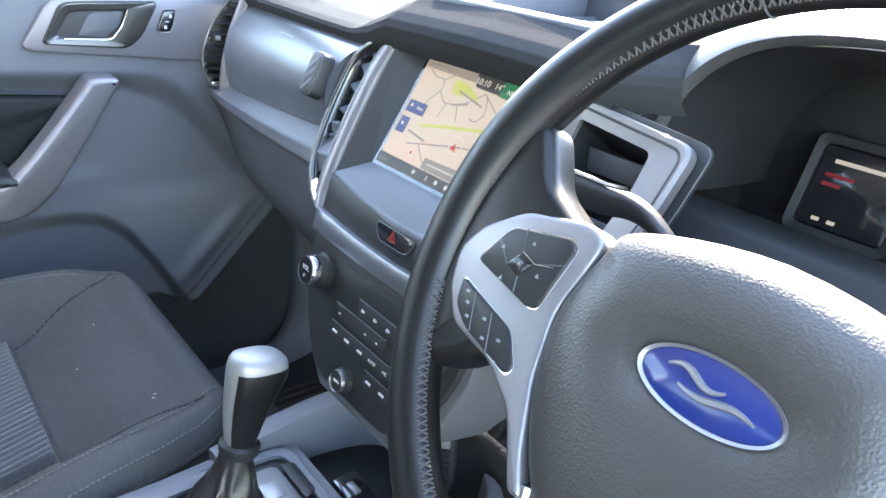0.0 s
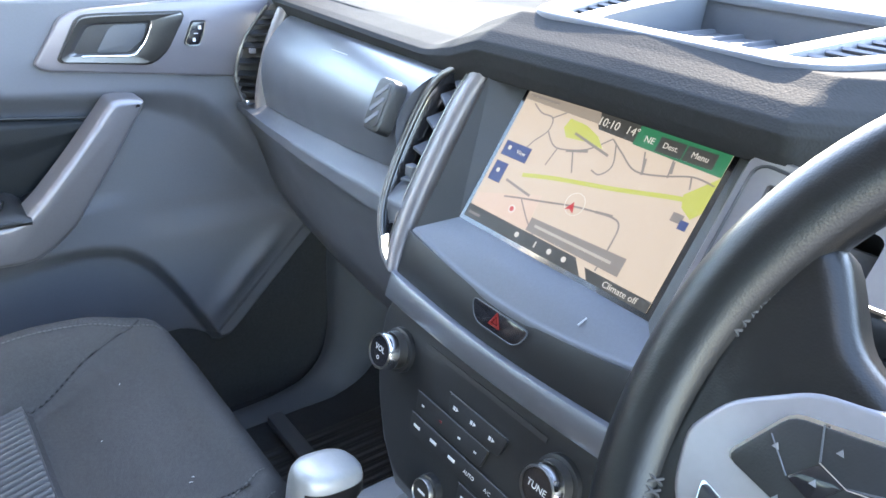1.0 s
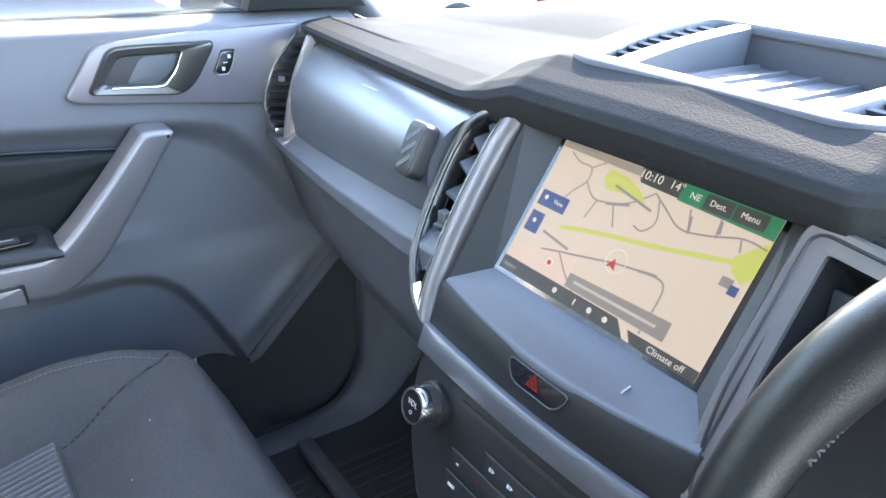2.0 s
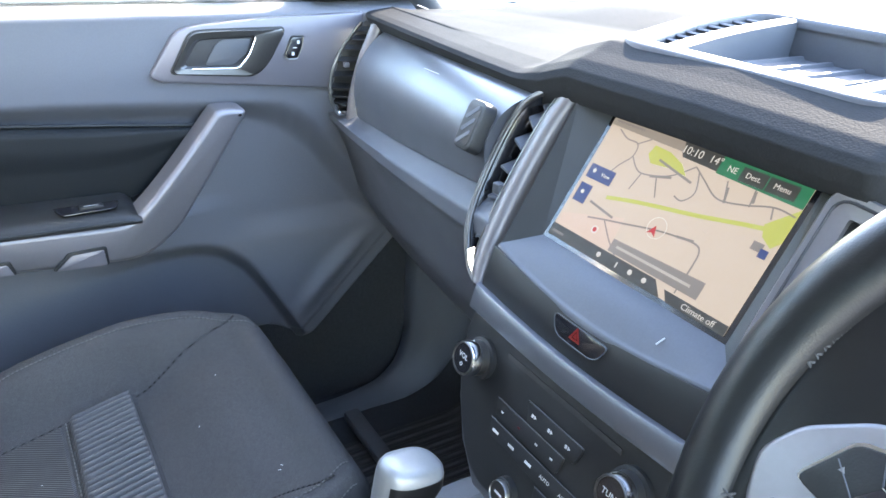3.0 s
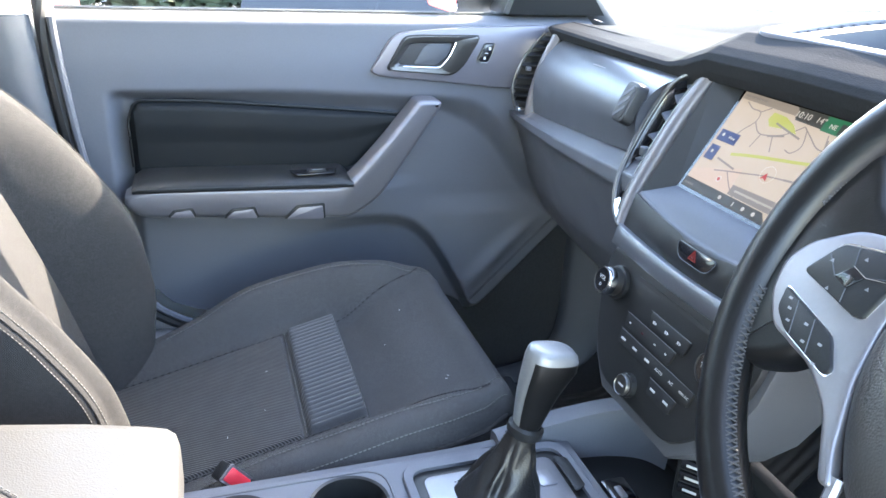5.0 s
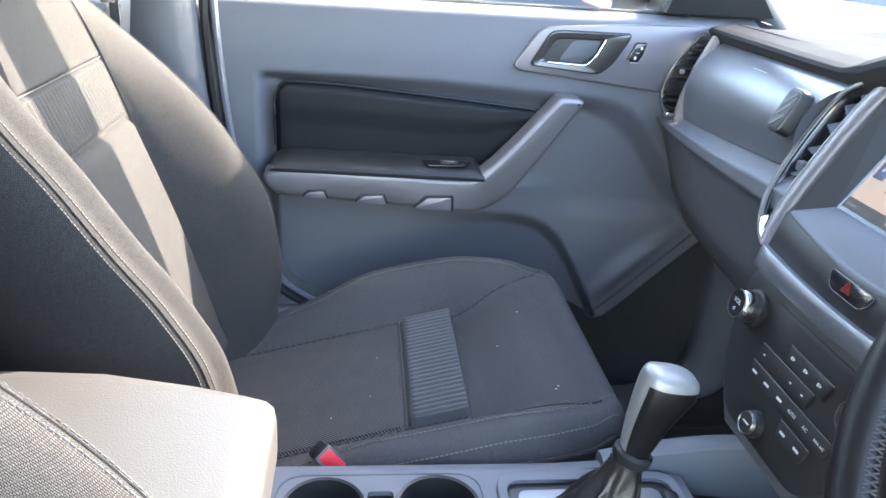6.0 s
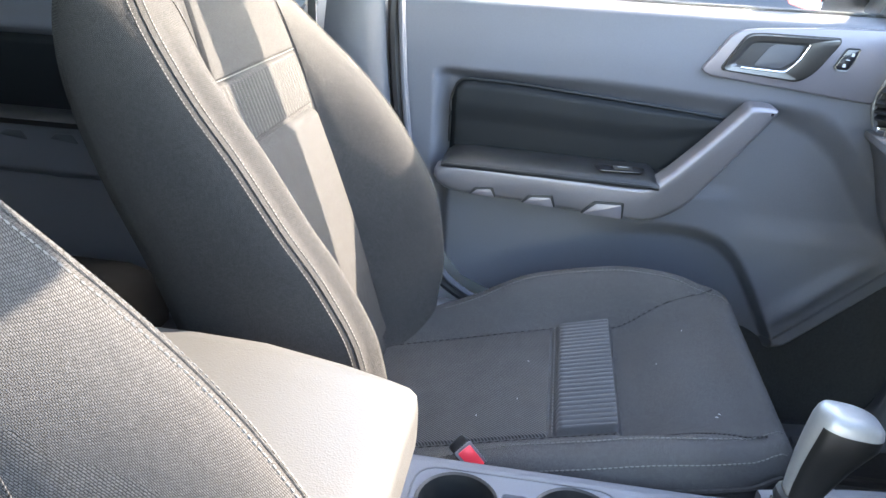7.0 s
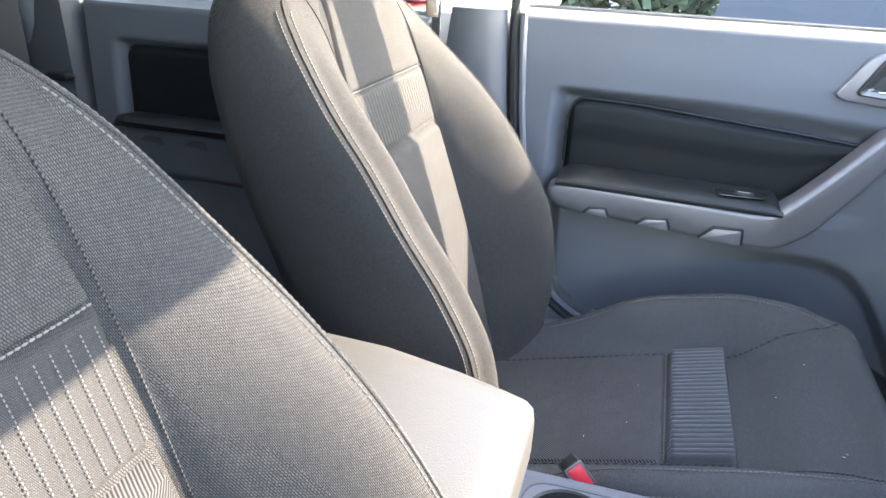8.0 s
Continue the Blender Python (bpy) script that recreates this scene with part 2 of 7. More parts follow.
def box(centre, size, bevel=0.0, turn=None, bm=None, segments=2):
    one = bmesh.new()
    bmesh.ops.create_cube(one, size=1.0)
    bmesh.ops.scale(one, vec=size, verts=one.verts)
    if bevel:
        bmesh.ops.bevel(one, geom=one.edges[:], offset=bevel, segments=segments, affect="EDGES", profile=0.5)
    if turn is not None:
        bmesh.ops.transform(one, matrix=turn, verts=one.verts)
    bmesh.ops.translate(one, vec=centre, verts=one.verts)
    return joined(bm, one)


def joined(bm, one):
    if bm is None:
        return one
    me = bpy.data.meshes.new("piece")
    one.to_mesh(me)
    one.free()
    bm.from_mesh(me)
    bpy.data.meshes.remove(me)
    return bm


def prism(outline, depth, m, bevel=0.0, bm=None, segments=2):
    """A plate of the outline (in its own x, y), standing depth high along its z, laid by the matrix m; its face edges bevelled."""
    one = bmesh.new()
    vs = [one.verts.new((x, y, 0)) for x, y in outline]
    face = one.faces.new(vs)
    res = bmesh.ops.extrude_face_region(one, geom=[face])
    up = [v for v in res["geom"] if isinstance(v, bmesh.types.BMVert)]
    bmesh.ops.translate(one, vec=(0, 0, depth), verts=up)
    if bevel:
        ups = set(up)
        rim = [e for e in one.edges if e.verts[0] in ups and e.verts[1] in ups]
        bmesh.ops.bevel(one, geom=rim, offset=bevel, segments=segments, affect="EDGES", profile=0.5)
    bmesh.ops.transform(one, matrix=m, verts=one.verts)
    return joined(bm, one)


def frame_plate(outer, inner, depth, m, bm=None):
    """A flat ring between two outlines of the same number of points, depth high."""
    one = bmesh.new()
    n = len(outer)
    rows = []
    for pts, z in ((outer, 0), (outer, depth * 0.8), ([(o[0] * 0.9 + i[0] * 0.1, o[1] * 0.9 + i[1] * 0.1) for o, i in zip(outer, inner)], depth), (inner, depth * 0.75), (inner, 0)):
        rows.append([one.verts.new((x, y, z)) for x, y in pts])
    for a, b in zip(rows, rows[1:] + rows[:1]):
        for i in range(n):
            one.faces.new((a[i], a[(i + 1) % n], b[(i + 1) % n], b[i]))
    bmesh.ops.transform(one, matrix=m, verts=one.verts)
    return joined(bm, one)


def rounded(points, radius, steps=5):
    """An outline with its corners rounded; radius for all or one each."""
    out = []
    n = len(points)
    for i, p in enumerate(points):
        r = radius[i] if isinstance(radius, (list, tuple)) else radius
        p, a, b = Vector(p), Vector(points[i - 1]), Vector(points[(i + 1) % n])
        da, db = (a - p), (b - p)
        k = min(r, da.length * 0.48, db.length * 0.48)
        s, e = p + da.normalized() * k, p + db.normalized() * k
        for q in range(steps + 1):
            t = q / steps
            out.append(tuple(s * (1 - t) ** 2 + p * 2 * t * (1 - t) + e * t * t))
    return out


def ellipse(a, b, n=40, cx=0.0, cy=0.0):
    return [(cx + a * math.cos(2 * math.pi * i / n), cy + b * math.sin(2 * math.pi * i / n)) for i in range(n)]


def smooth_path(points, steps=8, closed=False):
    """A Catmull-Rom line through the points."""
    pts = [Vector(p) for p in points]
    n = len(pts)
    out = []
    for i in range(n if closed else n - 1):
        p0, p1, p2, p3 = (pts[(i + k) % n] if closed else pts[min(n - 1, max(0, i + k))] for k in (-1, 0, 1, 2))
        for q in range(steps):
            t = q / steps
            out.append(0.5 * (2 * p1 + (p2 - p0) * t + (2 * p0 - 5 * p1 + 4 * p2 - p3) * t * t + (3 * p1 - p0 - 3 * p2 + p3) * t ** 3))
    if not closed:
        out.append(pts[-1])
    return out


def tube(points, radius, sides=10, closed=False, bm=None, up=(0, 0, 1), flat=1.0):
    """A rod along the points; radius for all or one each; flat squeezes it along up."""
    pts = [Vector(p) for p in points]
    n = len(pts)
    rings = []
    for i, p in enumerate(pts):
        a = pts[i - 1] if closed or i else p
        b = pts[(i + 1) % n] if closed or i < n - 1 else p
        d = (b - a).normalized()
        side = d.cross(Vector(up))
        side = side.normalized() if side.length > 1e-4 else Vector((1, 0, 0))
        top = side.cross(d).normalized()
        r = radius[i] if isinstance(radius, (list, tuple)) else radius
        rings.append([p + side * (r * math.cos(2 * math.pi * k / sides)) + top * (r * flat * math.sin(2 * math.pi * k / sides)) for k in range(sides)])
    if closed:
        rings.append(rings[0])
        bm = loft(rings, bm, caps=False)
        bmesh.ops.remove_doubles(bm, verts=bm.verts, dist=1e-6)
        return bm
    return loft(rings, bm)


def turned(profile, m, n=32, bm=None, caps=True):
    """A body of revolution: (radius, height) pairs round its z axis, laid by m."""
    rings = [[m @ Vector((r * math.cos(2 * math.pi * k / n), r * math.sin(2 * math.pi * k / n), z)) for k in range(n)] for r, z in profile]
    return loft(rings, bm, caps)


def basis(origin, x, y):
    """The matrix with this origin and these directions for x and y."""
    x, y = Vector(x).normalized(), Vector(y).normalized()
    z = x.cross(y).normalized()
    y = z.cross(x)
    return Matrix(((x.x, y.x, z.x, origin[0]), (x.y, y.y, z.y, origin[1]), (x.z, y.z, z.z, origin[2]), (0, 0, 0, 1)))


def span(a, b, n):
    return [a + (b - a) * i / n for i in range(n + 1)]


def words(text, size, m, parent, name="lettering", mat=None, align="CENTER"):
    """Raised lettering in the built-in font, turned into a mesh."""
    cu = bpy.data.curves.new(name, "FONT")
    cu.body, cu.size, cu.extrude, cu.align_x, cu.align_y, cu.resolution_u = text, size, 0.0001, align, "CENTER", 3
    tmp = bpy.data.objects.new(name, cu)
    scene.collection.objects.link(tmp)
    me = bpy.data.meshes.new_from_object(tmp.evaluated_get(bpy.context.evaluated_depsgraph_get()))
    bpy.data.objects.remove(tmp)
    bpy.data.curves.remove(cu)
    me.transform(m)
    me.materials.clear()
    me.materials.append(mat or M["white"])
    ob = new(name, me)
    ob.parent = parent
    if parent.type == "EMPTY":
        ob.matrix_parent_inverse = Matrix.Translation(-Vector(parent.location))
    return ob


def stitches(points, length, gap, width, mat, parent, lift=0.0, label=""):
    """A row of short threads along a line."""
    bm = bmesh.new()
    pts = [Vector(p) for p in points]
    run, dist = 0.0, [0.0]
    for a, b in zip(pts, pts[1:]):
        run += (b - a).length
        dist.append(run)
    pos = 0.0
    while pos + length < run:
        a = Vector([lerp(pos, *zip(dist, [p[k] for p in pts])) for k in range(3)])
        b = Vector([lerp(pos + length, *zip(dist, [p[k] for p in pts])) for k in range(3)])
        mid = (a + b) / 2
        d = (b - a).normalized()
        s = d.cross(Vector((0.3, -0.5, 0.8))).normalized()
        t = s.cross(d)
        ends = [[a + s * (width * 0.5 * c) + t * (width * 0.5 * e) for c, e in ((-1, -1), (1, -1), (1, 1), (-1, 1))],
                [mid + s * (width * c) + t * (width * e) for c, e in ((-1, -1), (1, -1), (1, 1), (-1, 1))],
                [b + s * (width * 0.5 * c) + t * (width * 0.5 * e) for c, e in ((-1, -1), (1, -1), (1, 1), (-1, 1))]]
        loft(ends, bm)
        pos += length + gap
    ob = part("stitching", bm, mat, parent, label)
    ob["kind"] = "stuff"
    return ob


# ---- surroundings ----
ASPHALT = material("sunlit_concrete", (0.34, 0.345, 0.36), 0.9, grain=0.6, grain_size=60, mottle=0.2, mottle_size=2.0)
solid("ground", sheet(lambda x, y: (x, y, 0.0), (-900, -60, -12, -4, 0, 4, 12, 60, 900), (-900, -60, -12, -4, 0, 4, 12, 60, 900)), ASPHALT, "pale sunlit concrete yard beside the car", "ground", kind="structure")


# ---- car shell ----
def pillar(name, low, high, size, label, mat=None):
    a, b = Vector(low), Vector(high)
    rings = []
    for p, k in ((a, 0.72), (a.lerp(b, 0.25), 0.95), (a.lerp(b, 0.5), 1.0), (b, 0.9)):
        rings.append([p + Vector((size[0] * k * math.cos(t) * 0.5, size[1] * k * math.sin(t) * 0.5, 0)) for t in span(0, 2 * math.pi * 15 / 16, 15)])
    return solid(name, loft(rings), mat or M["trim"], label, "pillar", kind="structure")


for s in (-1, 1):
    side = "passenger" if s < 0 else "driver"
    pillar("pillar_a_" + side, (s * 0.822, 0.768, 1.226), (s * 0.652, 0.168, 1.706), (0.11, 0.135), "dark plastic windscreen pillar cover", M["dark_trim"])
    pillar("pillar_c_" + side, (s * 0.74, -1.16, 1.0), (s * 0.60, -1.30, 1.72), (0.06, 0.16), "grey plastic rear pillar cover")

bm = sheet(lambda u, v: (0.66 * u, (0.04 + 0.22 * step(0.5, 0.2, abs(u))) * (1 - v) - 1.34 * v, 1.77 - 0.05 * abs(u) ** 3 - 0.03 * (2 * v - 1) ** 2), span(-1, 1, 16), span(0, 1, 12), (0, 0, 0.04))
solid("ceiling", bm, M["roof"], "pale cloth roof lining of the cab", "ceiling", kind="structure")

bm = sheet(lambda x, y: (x, y, 0.50 + 0.10 * step(0.13, 0.06, abs(x)) + 0.22 * step(0.72, 1.0, y)), span(-0.80, 0.80, 64), span(-1.3, 1.1, 50), (0, 0, -0.06))
solid("floor", bm, M["carpet"], "dark carpeted cab floor with raised tunnel", "floor", kind="structure")

bm = sheet(lambda x, z: (x, 1.12 - 0.0 * z, z), span(-0.85, 0.85, 8), span(0.4, 1.20, 8), (0, 0.05, 0))
solid("wall_firewall", bm, M["carpet"], "dark firewall under the windscreen", "wall", kind="structure")
bm = sheet(lambda x, z: (x, -1.34, z), span(-0.76, 0.76, 8), span(0.5, 1.25, 8), (0, -0.05, 0))
solid("wall_rear", bm, M["dark_trim"], "dark rear wall of the cab", "wall", kind="structure")
bm = sheet(lambda y, z: (0.76, y, z), span(-1.34, -0.24, 10), span(0.5, 1.24, 6), (0.06, 0, 0))
solid("wall_driver_side", bm, M["trim"], "grey inner side of the closed rear door", "wall", kind="structure")
bm = sheet(lambda y, z: (0.76, y, z), span(0.72, 1.12, 6), span(0.5, 1.24, 6), (0.06, 0, 0))
solid("wall_driver_front", bm, M["trim"], "grey side wall ahead of the open driver doorway", "wall", kind="structure")
bm = sheet(lambda y, z: (0.76, y, z), span(-0.21, 0.72, 8), span(0.46, 0.64, 4), (0.06, 0, 0))
solid("wall_driver_sill", bm, M["trim"], "grey sill of the open driver doorway", "wall", kind="structure")
bm = sheet(lambda y, z: (-0.80, y, z), span(-1.34, 1.12, 10), span(0.4, 1.235, 6), (-0.05, 0, 0))
solid("wall_passenger_side", bm, M["paint"], "white outer skin of the passenger doors", "wall", kind="structure")
for s, side in ((-1, "passenger"), (1, "driver")):
    bm = tube(smooth_path([(s * 0.62, 0.14, 1.72), (s * 0.62, -0.3, 1.755), (s * 0.61, -1.28, 1.73)], 8), 0.035, 12)
    solid("trim_roof_rail_" + side, bm, M["roof"], "pale padded roof rail over the doors", "trim", kind="structure")


# ---- passenger door ----
def door_bevel(y):
    return lerp(y, (-0.143, 1.138), (0.15, 1.136), (0.40, 1.122), (0.465, 1.117), (0.49, 1.108), (0.515, 1.085), (0.555, 1.040), (0.60, 0.980), (0.64, 0.925), (0.72, 0.86))


def door_recess(y):
    return lerp(y, (-0.12, 1.122), (0.10, 1.110), (0.35, 1.090), (0.420, 1.088), (0.47, 1.066), (0.519, 1.027), (0.563, 0.965), (0.60, 0.915), (0.66, 0.865))


def door_face(y, z):
    x = -0.738 - 0.004 * step(1.16, 1.24, z)
    # soft shoulder under the window
    x -= 0.040 * step(1.240, 1.262, z) ** 1.4
    # step back into the recess
    k = step(door_bevel(y) + 0.003, door_recess(y) - 0.004, z) * step(-0.146, -0.116, y)
    x -= 0.028 * k
    # lower panel swells out again under the armrest
    low = step(0.975, 0.945, z)
    x += 0.035 * low * step(-0.135, -0.105, y) * step(0.42, 0.20, y)
    x += 0.014 * step(0.93, 0.88, z) * step(0.30, 0.55, y)
    # pocket hollow behind the seat front, its rim firm above and soft below
    top = curve(y, (0.17, 0.905), (0.24, 0.903), (0.305, 0.897), (0.36, 0.882), (0.40, 0.852), (0.43, 0.810), (0.465, 0.748), (0.50, 0.68))
    x -= 0.032 * step(top + 0.006, top - 0.034, z) * step(0.10, 0.32, y)
    x += 0.010 * step(top - 0.03, top - 0.13, z) * step(0.24, 0.32, y) * step(0.45, 0.36, y)
    # dark round hollow at its foot
    x -= 0.030 * step(1.0, 0.90, math.hypot((y - 0.425) / 0.075, (z - 0.640) / 0.060))
    # soft ridge, and beyond it the crisp lower edge where the panel turns away
    d = ((y - 0.466) * 0.192 - (z - 0.681) * 0.191) / 0.271
    x += 0.012 * math.exp(-((d + 0.027) / 0.017) ** 2) * step(0.45, 0.53, y) * step(0.885, 0.825, z)
    x -= 0.005 * step(0.008, 0.014, d) * step(0.40, 0.46, y) * step(0.90, 0.85, z)
    x -= 0.090 * step(0.034, 0.056, d) * step(0.40, 0.46, y) * step(0.93, 0.86, z)
    return x


def door_span(z):
    lo = lerp(z, (0.50, 0.05), (0.60, 0.05), (0.735, 0.03), (0.745, -0.03), (0.765, -0.075), (0.80, -0.105), (0.86, -0.135), (0.95, -0.165), (1.03, -0.185), (1.20, -0.205), (1.26, -0.205))
    hi = lerp(z, (0.505, 0.56), (0.515, 0.62), (0.53, 0.66), (0.55, 0.69), (0.58, 0.71), (0.617, 0.72), (1.0, 0.72), (1.20, 0.70), (1.26, 0.70))
    return lo, hi


def door_point(u, z):
    lo, hi = door_span(z)
    y = lo + (hi - lo) * u
    return (door_face(y, z), y, z)


front_door = thing("passenger_door", (-0.72, 0.2, 0.6), "closed grey passenger door with black cloth insert and silver pull", "door")
part("trim_panel", sheet(door_point, span(0, 1, 300), span(0.505, 1.259, 260), (-0.03, 0, 0)), M["trim"], front_door, "grey moulded plastic door lining")


# ---- dashboard ----
def lip(x):
    ys = lerp(x, (-0.735, 0.605), (-0.69, 0.585), (-0.5, 0.551), (-0.3, 0.517), (-0.19, 0.499), (-0.13, 0.488), (0, 0.484), (0.13, 0.488), (0.17, 0.54), (0.2, 0.70), (0.53, 0.70), (0.57, 0.61), (0.735, 0.605))
    zs = lerp(x, (-0.735, 1.246), (-0.69, 1.25), (-0.5, 1.257), (-0.3, 1.264), (-0.2, 1.268), (-0.17, 1.271), (-0.145, 1.279), (-0.125, 1.285), (0, 1.288), (0.125, 1.286), (0.2, 1.285), (0.55, 1.28), (0.735, 1.25))
    return ys, zs


def dash_top(x, v):
    """From the windscreen (v = 0) over the lip (v = 1)."""
    y, z = lip(x)
    rise = lerp(abs(x), (0.0, 0.022), (0.25, 0.020), (0.5, 0.012), (0.74, 0.0))
    c = step(0.225, 0.165, abs(x))   # raised middle that carries the tray
    crown = lerp(abs(x), (0.0, 0.056), (0.25, 0.053), (0.5, 0.042), (0.66, 0.022), (0.74, 0.0))
    pts = [(1.16, z - 0.02 + crown * 0.7), (1.05, z + crown), (0.88, z + crown * 0.35 + rise * 0.65 + 0.016 * c), (0.78, z + rise * 0.6 + 0.020 * c), (0.68, z + rise * 0.4 + 0.021 * c), (0.59, z + 0.006 + 0.0205 * c), (y + 0.045, z + 0.005 + 0.0195 * c), (y + 0.030, z + 0.003 + 0.0145 * c), (y + 0.014, z + 0.001 + 0.0105 * c), (y + 0.003, z - 0.002 + 0.0065 * c), (y, z - 0.006 + 0.0035 * c), (y + 0.004, z - 0.014), (y + 0.010, z - 0.024), (y + 0.03, z - 0.026)]
    pts = [(max(p, y + 0.046), q) for p, q in pts[:6]] + pts[6:]
    f = v * (len(pts) - 1)
    i = min(int(f), len(pts) - 2)
    t = f - i
    return (x, pts[i][0] * (1 - t) + pts[i + 1][0] * t, pts[i][1] * (1 - t) + pts[i + 1][1] * t)


def tray_edge(y, s):
    """Half width of the hole for the tray at y."""
    return lerp(y, (0.54, 0.118), (0.60, 0.138), (0.66, 0.149), (0.75, 0.148))


def tray_gap(x, y):
    return 0.541 < y < 0.752 and abs(x) < tray_edge(y, 1)


dashboard = thing("dashboard", (0, 0.8, 0.8), "dark grey soft dashboard with satin fascia and sunlit top", "dashboard")
bm = bmesh.new()
xs, vs = span(-0.735, -0.24, 40)[:-1] + span(-0.24, 0.24, 96)[:-1] + span(0.24, 0.735, 40), span(0, 2 / 13, 6)[:-1] + span(2 / 13, 6 / 13, 44)[:-1] + span(6 / 13, 1, 56)
grid = [[bm.verts.new(dash_top(x, v)) for v in vs] for x in xs]
for a, b in zip(grid, grid[1:]):
    for i in range(len(vs) - 1):
        c = (a[i].co + b[i + 1].co) / 2
        if not tray_gap(c.x, c.y):
            bm.faces.new((a[i], a[i + 1], b[i + 1], b[i]))
part("top_pad", bm, M["dash"], dashboard, "dark grained soft dash top in sunlight", 60)


def fascia_at(x):
    """Rear face of the passenger side: (y, z) of fascia top, fascia foot and roll foot."""
    s = (-x - 0.2) / 0.45
    y0 = 0.035 * s * s
    return (0.506 + 0.060 * s + y0 * 0.6, 1.258 - 0.022 * s), (0.470 + 0.055 * s + y0 * 0.6, 1.169 - 0.054 * s), (0.447 + 0.057 * s + y0 * 0.6, 1.128 - 0.040 * s)


def fascia(x, v):
    (ya, za), (yb, zb), _ = fascia_at(x)
    bulge = 0.025 * math.sin(math.pi * v ** 0.8)
    return (x, ya + (yb - ya) * v - bulge, za + (zb - za) * v - 0.004)


def under_dash(x, v):
    _, (yb, zb), (yc, zc) = fascia_at(x)
    pts = [(yb + 0.02, zb - 0.002), (yb + 0.002, zb - 0.004), (yb - 0.012, zb - 0.012), ((yb + yc) / 2 - 0.012, (zb + zc) / 2), (yc - 0.002, zc + 0.004), (yc + 0.01, zc - 0.008), (yc + 0.028, zc - 0.05), (yc + 0.05, zc - 0.12), (yc + 0.085, zc - 0.18), (yc + 0.16, zc - 0.24), (1.1, 0.84)]
    f = v * (len(pts) - 1)
    i = min(int(f), len(pts) - 2)
    t = f - i
    return (x, pts[i][0] * (1 - t) + pts[i + 1][0] * t, pts[i][1] * (1 - t) + pts[i + 1][1] * t)


part("fascia", sheet(lambda u, v: fascia(-0.626 + u * (0.626 - lerp(v, (0, 0.176), (0.1, 0.187), (0.2, 0.190), (0.45, 0.192), (0.7, 0.190), (1, 0.188))), v), span(0, 1, 50), span(0, 1, 24), (0, 0.02, 0)), M["fascia"], dashboard, "satin grey fascia panel")
part("lower_dash", sheet(under_dash, span(-0.735, -0.145, 50), span(0, 1, 50), (0, 0.02, 0)), M["mid_trim"], dashboard, "dark moulded lower dash and glovebox", 60)


# ---- seats ----
SEAT_X = -0.381


def cushion_z(x, y):
    t = abs(x - SEAT_X)
    z = 0.820 + 0.262 * (min(y, 0.29) - 0.178)
    z += 0.020 * step(0.29, 0.34, y) - 0.03 * step(0.325, 0.375, y) ** 2
    crest = curve(y, (-0.2, 0.02), (-0.05, 0.04), (0.06, 0.066), (0.17, 0.062), (0.26, 0.042), (0.33, 0.013), (0.38, 0.0))
    crest *= 0.6 if x > SEAT_X else 1.0
    z += crest * step(0.128, 0.195, t)
    z -= 0.019 * step(0.170, 0.178, y) * step(0.265, 0.180, y) * step(0.165, 0.12, t)
    return z


def cushion_ring(y):
    """The cross-section of the cushion at y, from the inner foot over the top to the outer foot."""
    w = curve(y, (-0.20, 0.205), (-0.05, 0.225), (0.12, 0.235), (0.25, 0.226), (0.30, 0.212), (0.33, 0.196), (0.36, 0.172), (0.385, 0.14))
    drop = curve(y, (0.30, 0.0), (0.35, 0.008), (0.375, 0.03), (0.388, 0.07))
    ring = []
    for t in span(-1, 1, 44):
        edge = max(0.0, abs(t) - 0.86) / 0.14
        x = SEAT_X + w * t
        ring.append((x, y, cushion_z(x, y) - drop - 0.032 * edge ** 2.4))
    zl = cushion_z(SEAT_X + w, y) - drop
    for f in (1.0, 0.99, 0.97, 0.94, 0.93):
        ring.append((SEAT_X + w * f + 0.006 * (f < 1), y, zl - 0.032 - 0.16 * (1 - f) / 0.07 * 0.8 - 0.008))
    for f in (0.93, 0.94, 0.97, 0.99, 1.0):
        ring.append((SEAT_X - w * f - 0.006 * (f < 1), y, zl - 0.032 - 0.16 * (1 - f) / 0.07 * 0.8 - 0.008))
    return ring


def back_line(z):
    return curve(z, (0.70, -0.135), (0.78, -0.160), (0.95, -0.207), (1.115, -0.262), (1.19, -0.289), (1.30, -0.330), (1.45, -0.385))


def back_bolster(z):
    return curve(z, (0.70, 0.03), (0.80, 0.070), (0.87, 0.094), (0.93, 0.098), (1.0, 0.085), (1.06, 0.064), (1.135, 0.040), (1.19, 0.016), (1.25, -0.010), (1.30, -0.03), (1.45, -0.04))


def back_rear(z):
    return curve(z, (0.70, -0.27), (0.914, -0.343), (1.008, -0.376), (1.086, -0.408), (1.154, -0.431), (1.22, -0.443), (1.30, -0.445), (1.45, -0.44))


def back_width(z):
    return curve(z, (0.70, 0.19), (0.80, 0.205), (0.90, 0.212), (1.05, 0.212), (1.18, 0.206), (1.24, 0.199), (1.265, 0.190), (1.285, 0.175), (1.305, 0.150), (1.33, 0.118), (1.35, 0.085), (1.362, 0.05), (1.37, 0.02))


